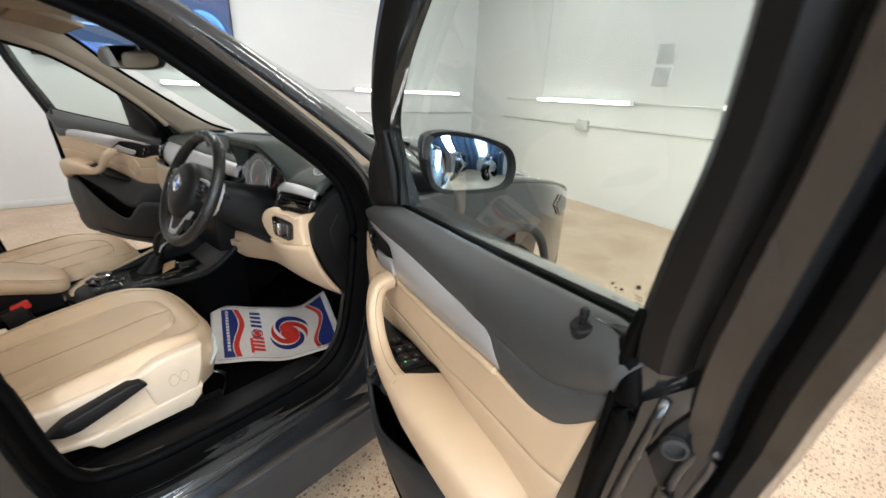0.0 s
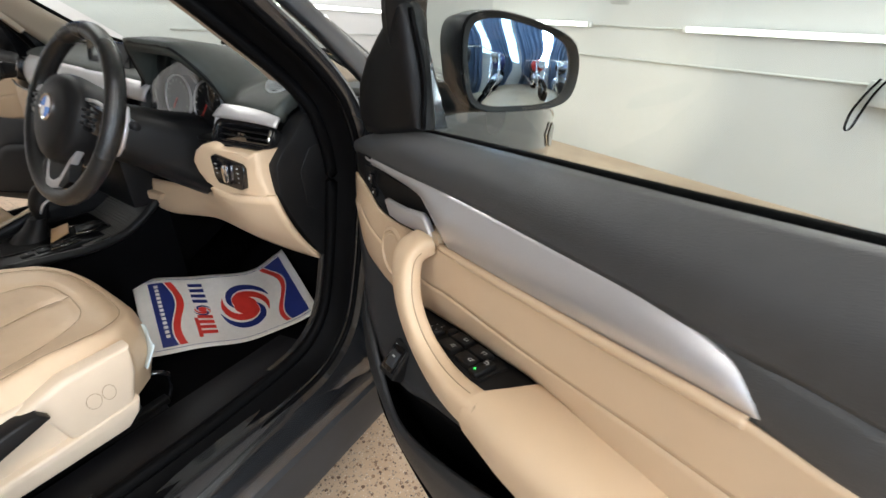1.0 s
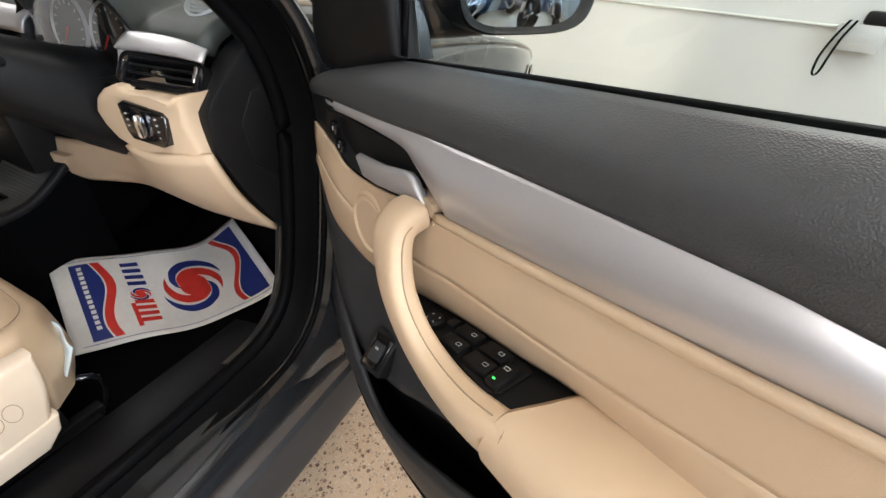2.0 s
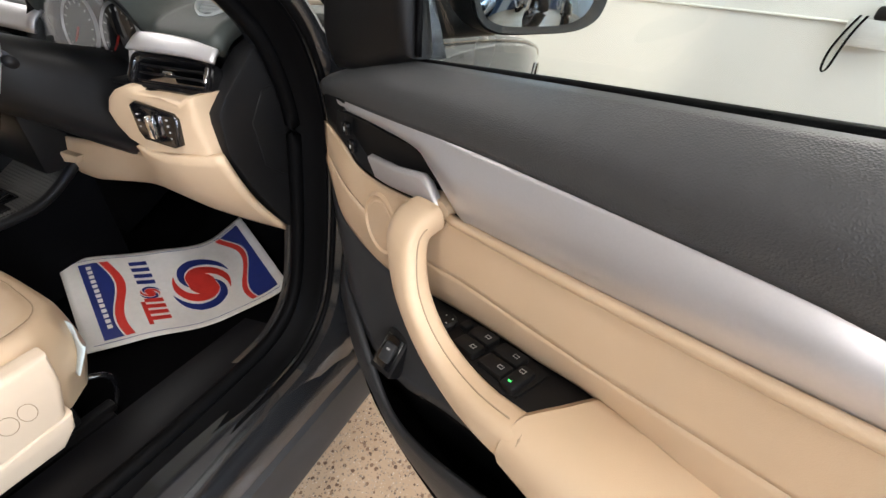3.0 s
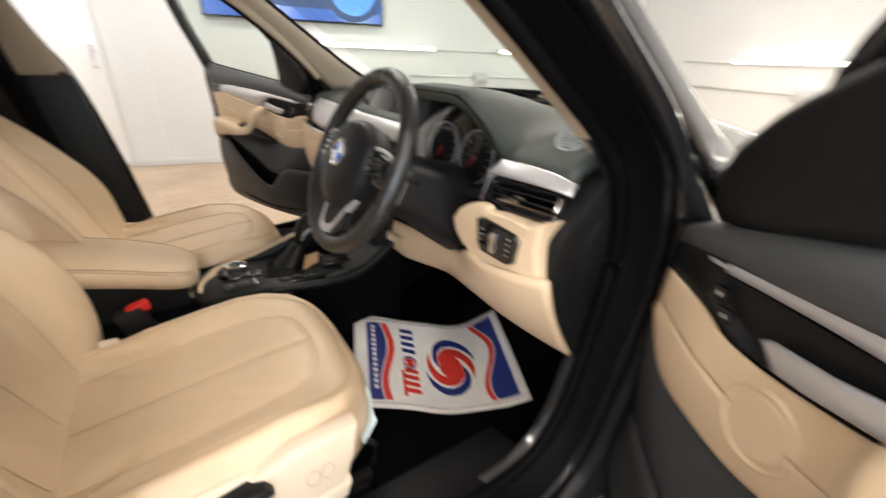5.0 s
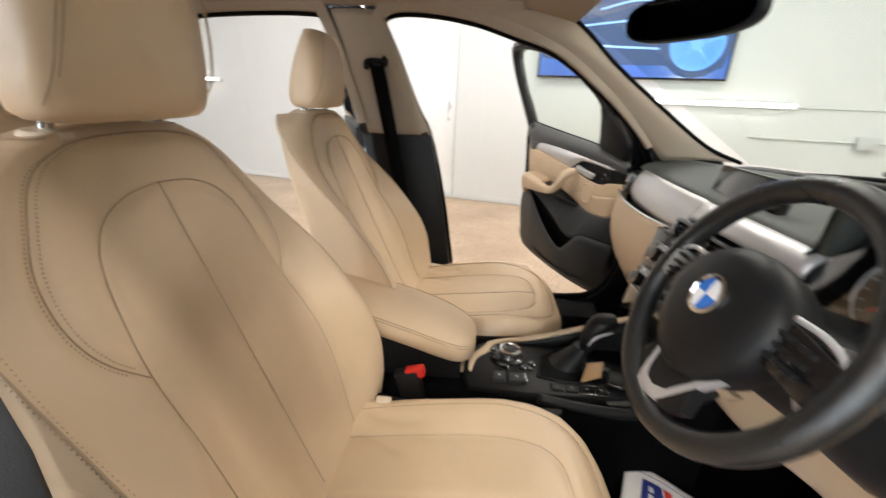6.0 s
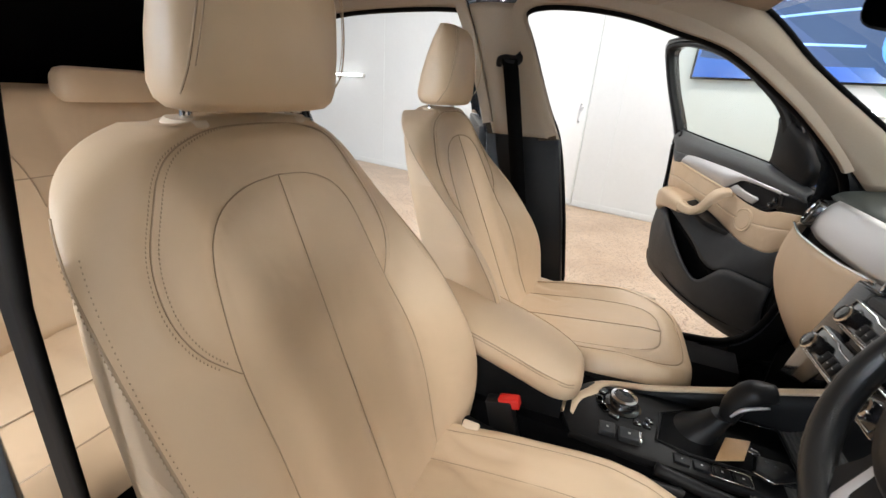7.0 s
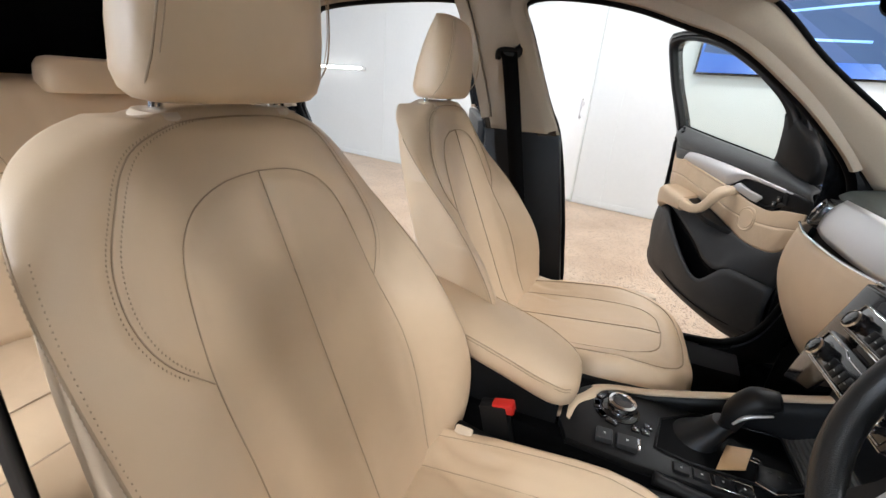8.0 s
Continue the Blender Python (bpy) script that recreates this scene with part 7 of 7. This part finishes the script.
for s in (1, -1):
    # front wing with its wheel arch
    top = [(0.44, 1.00), (0.70, 0.99), (1.00, 0.965), (1.30, 0.925), (1.55, 0.87), (1.70, 0.81)]
    tc = even(cr(top, 10), 61)

    def side(u, v, s=s):
        p = tc[min(60, round(u * 60))]
        d = (p[0] - WHEEL_Y) / 0.41
        low = 0.33 + 0.44 * math.sqrt(max(0.0, 1 - d * d)) if abs(d) < 1 else 0.33
        z = low + (p[1] - low) * v
        return (s * wing_x(p[0], z), p[0], z)

    wg = sheet("front_wing", side, 60, 14, PAINT, car, 0.008, "dark grey painted front wing", s < 0)
    arch = [(WHEEL_Y + 0.415 * math.cos(a), 0.33 + 0.445 * math.sin(a)) for a in np.linspace(0, math.pi, 25)]
    tube("arch_cladding", [(s * (wing_x(y, z) - 0.004), y, z) for y, z in arch], 0.022, GREY, wg, 8, k=1, label="dark plastic wheel arch cladding")
    # wheel and tyre
    c = Vector((s * 0.80, WHEEL_Y, WHEEL_R))
    for wy in (WHEEL_Y, WHEEL_Y - 2.67):
        c = Vector((s * 0.69, wy, WHEEL_R))
        ty = disc("wheel", c, (s, 0, 0), [(0.22, 0.0), (0.32, 0.0), (0.342, 0.02), (0.345, 0.06), (0.345, 0.16), (0.342, 0.19), (0.32, 0.205), (0.235, 0.20), (0.23, 0.19)], RUBBER, car, 40, "black tyre on a silver alloy rim")
        disc("rim", c, (s, 0, 0), [(0.232, 0.19), (0.225, 0.197), (0.20, 0.185), (0.19, 0.12), (0.0, 0.12)], SILVER, ty, 40, "silver alloy rim")
        for i in range(5):
            a = 2 * math.pi * i / 5
            tube("rim_spoke", [c + Vector((s * 0.17, 0.03 * math.cos(a), 0.03 * math.sin(a))), c + Vector((s * 0.185, 0.205 * math.cos(a), 0.205 * math.sin(a)))], [0.03, 0.022], SILVER, ty, 8, k=2)
    # headlamp
    hl = [(1.42, 0.80), (1.50, 0.735), (1.62, 0.70), (1.66, 0.735), (1.60, 0.80), (1.50, 0.84)]
    slab("headlamp", [(s * (wing_x(y, z) + 0.006), y, z) for y, z in hl], [(s * (wing_x(y, z) - 0.05), y, z) for y, z in hl], CHROME, car, 0.008, "clear headlamp with bright reflector")
    slab("headlamp_lens", [(s * (wing_x(y, z) + 0.012), y, z) for y, z in hl], [(s * (wing_x(y, z) + 0.008), y, z) for y, z in hl], CLEAR, car, 0).visible_shadow = False
    # scuttle between pillar, wing and bonnet
    sp = bpy.data.lights.new("headlamp_beam", "SPOT")
    sp.energy, sp.spot_size, sp.spot_blend, sp.shadow_soft_size, sp.color = 170, radians(46), 1.0, 0.03, (1.0, 0.88, 0.72)
    so = new("headlamp_beam", sp)
    so.matrix_world = look((s * 0.70, 1.84, 0.68), (0.74 if s > 0 else -0.70, 4.7, 0.60))

# bonnet and nose
def bonnet(u, v):
    x = (2 * u - 1)
    y0, y1 = 0.62 + 0.42 * (1 - x * x), 1.62 + 0.10 * (1 - x * x)
    y = y0 + (y1 - y0) * v
    half = wing_x(y, 0.97) - 0.075
    z = 1.035 - 0.03 * abs(x) ** 2 - 0.16 * v**2.2 + 0.02 * math.sin(math.pi * u) - 0.015 * abs(x) ** 6
    return (x * half, y, z)


sheet("bonnet", bonnet, 30, 20, PAINT, car, 0.01, "dark grey painted bonnet", True)
for s in (1, -1):
    strip("wing_top", [(s * wing_x(y, z), y, z) for y, z in ((0.44, 1.00), (0.70, 0.99), (1.00, 0.965), (1.30, 0.925), (1.55, 0.87), (1.68, 0.82))], [bonnet(1.0 if s > 0 else 0.0, v) for v in (0.0, 0.05, 0.35, 0.65, 0.9, 1.0)], PAINT, car, (0, 0, 0.012), 24, 5, 0.008, "dark grey wing top", s > 0)
nose = [[(x, y, z) for y, z in ((1.60, 0.86), (1.76, 0.80), (1.82, 0.62), (1.80, 0.40), (1.70, 0.24), (1.50, 0.24))] for x in (-0.62, -0.3, 0.0, 0.3, 0.62)]
loft("front_bumper", nose, PAINT, car, label="dark grey front bumper")
for s in (1, -1):
    box("grille", (s * 0.14, 1.815, 0.68), (0.22, 0.03, 0.17), GLOSS, car, 0.02, None, "dark grille opening in a bright frame")
# wiper
tube("wiper", [(-0.5, 0.92, 1.055), (-0.1, 1.02, 1.065), (0.35, 0.96, 1.06)], 0.008, RUBBER, car, 6, label="black windscreen wiper")
strip("scuttle", [(-0.70, 0.60, 1.03), (0.0, 1.00, 1.035), (0.70, 0.60, 1.03)], [(-0.70, 0.74, 1.03), (0.0, 1.10, 1.04), (0.70, 0.74, 1.03)], BLACK, car, (0, 0, 0.004), 20, 3, 0.01, "black scuttle panel")

# ---- rear doors, open ----
def rear_door(s, hinge, degrees):
    def D(u, w, z):
        return np.array((s * u, -w, z))

    lean = lambda z: 0.265 * max(0.0, z - 1.04)  # noqa: E731
    o = [(0.0, 1.08), (-0.02, 0.80), (0.0, 0.45), (0.10, 0.35), (0.45, 0.35), (0.56, 0.45), (0.66, 0.65), (0.82, 0.82), (0.88, 1.0), (0.88, 1.12)]
    door = slab("rear_door", [D(u, 0.09, z) for u, z in o], [D(u, -0.03, z) for u, z in o], PAINT, car, 0.01, "open rear door, dark grey outside, beige inside")
    door.matrix_basis = Matrix.Translation(hinge) @ Matrix.Rotation(radians(-degrees * s), 4, "Z")
    outer = [(0.0, 1.07), (0.03, 1.25), (0.09, 1.42), (0.14, 1.475), (0.45, 1.465), (0.68, 1.42), (0.82, 1.30), (0.88, 1.10)]
    inner = [(0.06, 1.10), (0.085, 1.25), (0.14, 1.39), (0.17, 1.43), (0.45, 1.42), (0.65, 1.375), (0.75, 1.27), (0.80, 1.12)]
    rings = []
    for a, b in zip(cr(outer, 4), cr(inner, 4)):
        rings.append([D(a[0], 0.02 + lean(a[1]), a[1]), D(a[0], 0.09 + lean(a[1]), a[1]), D(b[0], 0.09 + lean(b[1]), b[1]), D(b[0], 0.02 + lean(b[1]), b[1])])
    loft("window_frame", rings, PAINT, door, True, True, False, "dark grey painted window frame")
    pan = [(0.05, 1.08), (0.05, 0.62), (0.50, 0.60), (0.62, 0.75), (0.80, 0.90), (0.82, 1.09)]
    slab("door_trim", [D(u, 0.115, z) for u, z in pan], [D(u, 0.088, z) for u, z in pan], LEATHER, door, 0.008, "beige rear door trim")
    slab("upper_trim", [D(u, 0.118, z) for u, z in ((0.04, 1.0), (0.80, 1.02), (0.83, 1.10), (0.04, 1.09))], [D(u, 0.09, z) for u, z in ((0.04, 1.0), (0.80, 1.02), (0.83, 1.10), (0.04, 1.09))], SOFT, door, 0.006, "dark soft upper trim")
    slab("release_handle", [D(u, 0.135, z) for u, z in ((0.10, 0.93), (0.24, 0.945), (0.26, 0.975), (0.10, 0.97))], [D(u, 0.115, z) for u, z in ((0.10, 0.93), (0.24, 0.945), (0.26, 0.975), (0.10, 0.97))], SILVER, door, 0.005, "satin silver release handle")
    tube("arm_rest", [D(0.12, 0.15, 0.80), D(0.3, 0.16, 0.78), D(0.55, 0.14, 0.83)], 0.035, LEATHER, door, 12, label="beige arm rest")
    g = sheet("door_glass", lambda u, v: D(0.06 + 0.72 * u, 0.05 + lean(1.08 + 0.33 * v), 1.08 + 0.33 * v - 0.10 * v * max(0, u - 0.7) / 0.3), 8, 6, GLASS, door, 0, "tinted side window", s < 0)
    g.visible_shadow = False
    return door


rear_door(-1, (-0.905, -0.70, 0), 22)

# ---- loose things in the car ----
def mat_point(u, v):
    """The paper mat in the driver's footwell: u from the seat forward, v from the console to the door."""
    a, b, c, d = np.array((0.080, 0.107, 0.435)), np.array((0.270, 0.512, 0.425)), np.array((0.583, 0.390, 0.385)), np.array((0.357, -0.002, 0.365))
    p = a * (1 - u) * (1 - v) + b * u * (1 - v) + c * u * v + d * (1 - u) * v
    sag = math.sin(math.pi * u**1.7) * (0.85 + 0.15 * math.sin(math.pi * v))
    wave = 0.006 * math.sin(7 * u + 2 * v) + 0.004 * math.sin(15 * u - 3 * v)
    return p + np.array((0, 0, -0.045 * sag + wave * 0.7 + 0.010 * max(0, u - 0.8) * 5 * (1 - v)))


paper = sheet("paper_mat", mat_point, 40, 28, PAPER, None, 0.0015, "", True)
tagged(paper, "white printed paper floor mat in the dark footwell", "floor mat")


def mat_n(u, v):
    e = 0.01
    a, b = mat_point(u + e, v) - mat_point(u - e, v), mat_point(u, v + e) - mat_point(u, v - e)
    n = np.cross(b, a)
    n = n / np.linalg.norm(n)
    return n if n[2] > 0 else -n


def printed(name, f, nu, nv, mat, lift, label):
    return sheet(name, lambda s, t: (lambda q: mat_point(*q) + lift * mat_n(*q))(f(s, t)), nu, nv, mat, paper, 0, label)


wavy = lambda v: 0.028 * math.sin(2 * math.pi * v - 0.4)  # noqa: E731
printed("blue_band", lambda s, t: (0.085 + (0.095 + wavy(t)) * s, 0.09 + 0.84 * t), 8, 30, BLUE, 0.0022, "blue wavy band")
printed("red_band", lambda s, t: (0.188 + wavy(t) + 0.040 * s, 0.09 + 0.84 * t), 4, 30, REDPRINT, 0.0022, "red wavy band")
printed("blue_band", lambda s, t: (0.955 - (0.085 + 0.05 * math.sin(2 * math.pi * t + 2.4)) * s, 0.07 + 0.86 * t), 8, 30, BLUE, 0.0022, "blue wavy band")
printed("red_band", lambda s, t: (0.862 - 0.05 * math.sin(2 * math.pi * t + 2.4) - 0.030 * s, 0.07 + 0.86 * t), 4, 30, REDPRINT, 0.0022, "red wavy band")
for v in (0.045, 0.955):
    printed("print_line", lambda s, t, v=v: (0.04 + 0.92 * s, v + 0.005 * t), 30, 1, BLUE, 0.0022, "thin dark printed line")
# swirl: two red arms from a red heart, each followed by a blue arm
def swirl(cu, cv, su, sv, lift):
    for k in (1, -1):
        for a0, a1, rads, halves, mat, nm in ((-180, -12, (0.43, 0.62, 0.80, 0.90, 0.955, 0.985, 1.0), (0.02, 0.10, 0.135, 0.14, 0.125, 0.09, 0.01), BLUE, "blue_arc"), (-170, 34, (0.36, 0.42, 0.50, 0.56, 0.66, 0.78, 0.90), (0.05, 0.16, 0.18, 0.165, 0.145, 0.11, 0.01), REDPRINT, "red_swirl")):
            def arc(s, t, k=k, a0=a0, a1=a1, rads=rads, halves=halves):
                a = radians(a0 + (a1 - a0) * s)
                steps = np.linspace(0, 1, len(rads))
                r = float(np.interp(s, steps, rads)) + float(np.interp(s, steps, halves)) * (2 * t - 1)
                return (cu + k * su * r * math.cos(a), cv + k * sv * r * math.sin(a))
            printed(nm, arc, 36, 4, mat, lift, nm.replace("_", " "))
    printed("red_swirl", lambda s, t: (cu + su * 0.43 * t * math.cos(2 * math.pi * s), cv + sv * 0.43 * t * math.sin(2 * math.pi * s)), 24, 2, REDPRINT, lift + 0.0001, "red swirl heart")


swirl(0.61, 0.52, 0.170, 0.300, 0.0024)


# the printed name: plain upright bars
for i in range(4):
    printed("print_bar", lambda s, t, i=i: (0.305 + 0.085 * s, 0.125 + 0.078 * i + 0.046 * t), 4, 2, BLUE, 0.0024, "blue printed bar")
    printed("print_bar", lambda s, t, i=i: (0.305 + 0.085 * s, 0.585 + 0.070 * i + 0.044 * t), 4, 2, REDPRINT, 0.0024, "red printed bar")
swirl(0.345, 0.515, 0.050, 0.070, 0.0024)
printed("print_bar", lambda s, t: (0.285 + 0.02 * t, 0.62 + 0.26 * s), 6, 1, REDPRINT, 0.0024, "tiny red printed line")
for i in range(13):
    printed("print_bar", lambda s, t, i=i: (0.115 + 0.022 * t, 0.13 + 0.055 * i + 0.038 * s), 2, 1, PAPER, 0.0030, "small white printed mark")

# key fob and its tag in the console tray
fob = slab("key_fob", [(0.052, 0.040, 0.634), (0.066, 0.064, 0.637), (0.044, 0.108, 0.640), (0.018, 0.096, 0.640), (0.012, 0.050, 0.634)], [(0.052, 0.040, 0.618), (0.066, 0.064, 0.620), (0.044, 0.108, 0.624), (0.018, 0.096, 0.624), (0.012, 0.050, 0.618)], BLACK, None, 0.005)
tagged(fob, "black car key fob with chrome edge in the console", "key fob")
tube("chrome_edge", [(0.053, 0.038, 0.627), (0.068, 0.064, 0.629), (0.045, 0.110, 0.632)], 0.0018, CHROME, fob, 6, k=1, label="chrome edge")
for i in range(3):
    box("button", (0.030 + 0.006 * i, 0.062 + 0.012 * i, 0.638), (0.005, 0.005, 0.002), GREY, fob, 0.001)
tube("key_ring", [(0.008 + 0.010 * math.cos(a), 0.046 + 0.010 * math.sin(a), 0.634 + 0.004 * math.cos(a)) for a in np.linspace(0, 2 * math.pi, 14, endpoint=False)], 0.0012, CHROME, fob, 6, True, 2, "chrome key ring")
tag = slab("key_tag", [(0.048, -0.018, 0.622), (-0.010, 0.006, 0.634), (-0.012, 0.046, 0.640), (0.034, 0.028, 0.630)], [(0.048, -0.018, 0.619), (-0.010, 0.006, 0.631), (-0.012, 0.046, 0.637), (0.034, 0.028, 0.627)], TAN, None, 0.001)
tagged(tag, "tan leather key tag beside the fob", "key tag")
wrap = sheet("plastic_wrap", lambda u, v: (0.50 + 0.095 * u, -0.038 - 0.027 * v + 0.007 * math.sin(5 * u), 0.580 - 0.056 * v + 0.006 * math.sin(5 * u + 2 * v)), 10, 8, material("pale_wrap", (0.62, 0.72, 0.76), 0.3), None, 0.001)
tagged(wrap, "scrap of pale plastic wrap tucked under the seat", "plastic wrap")
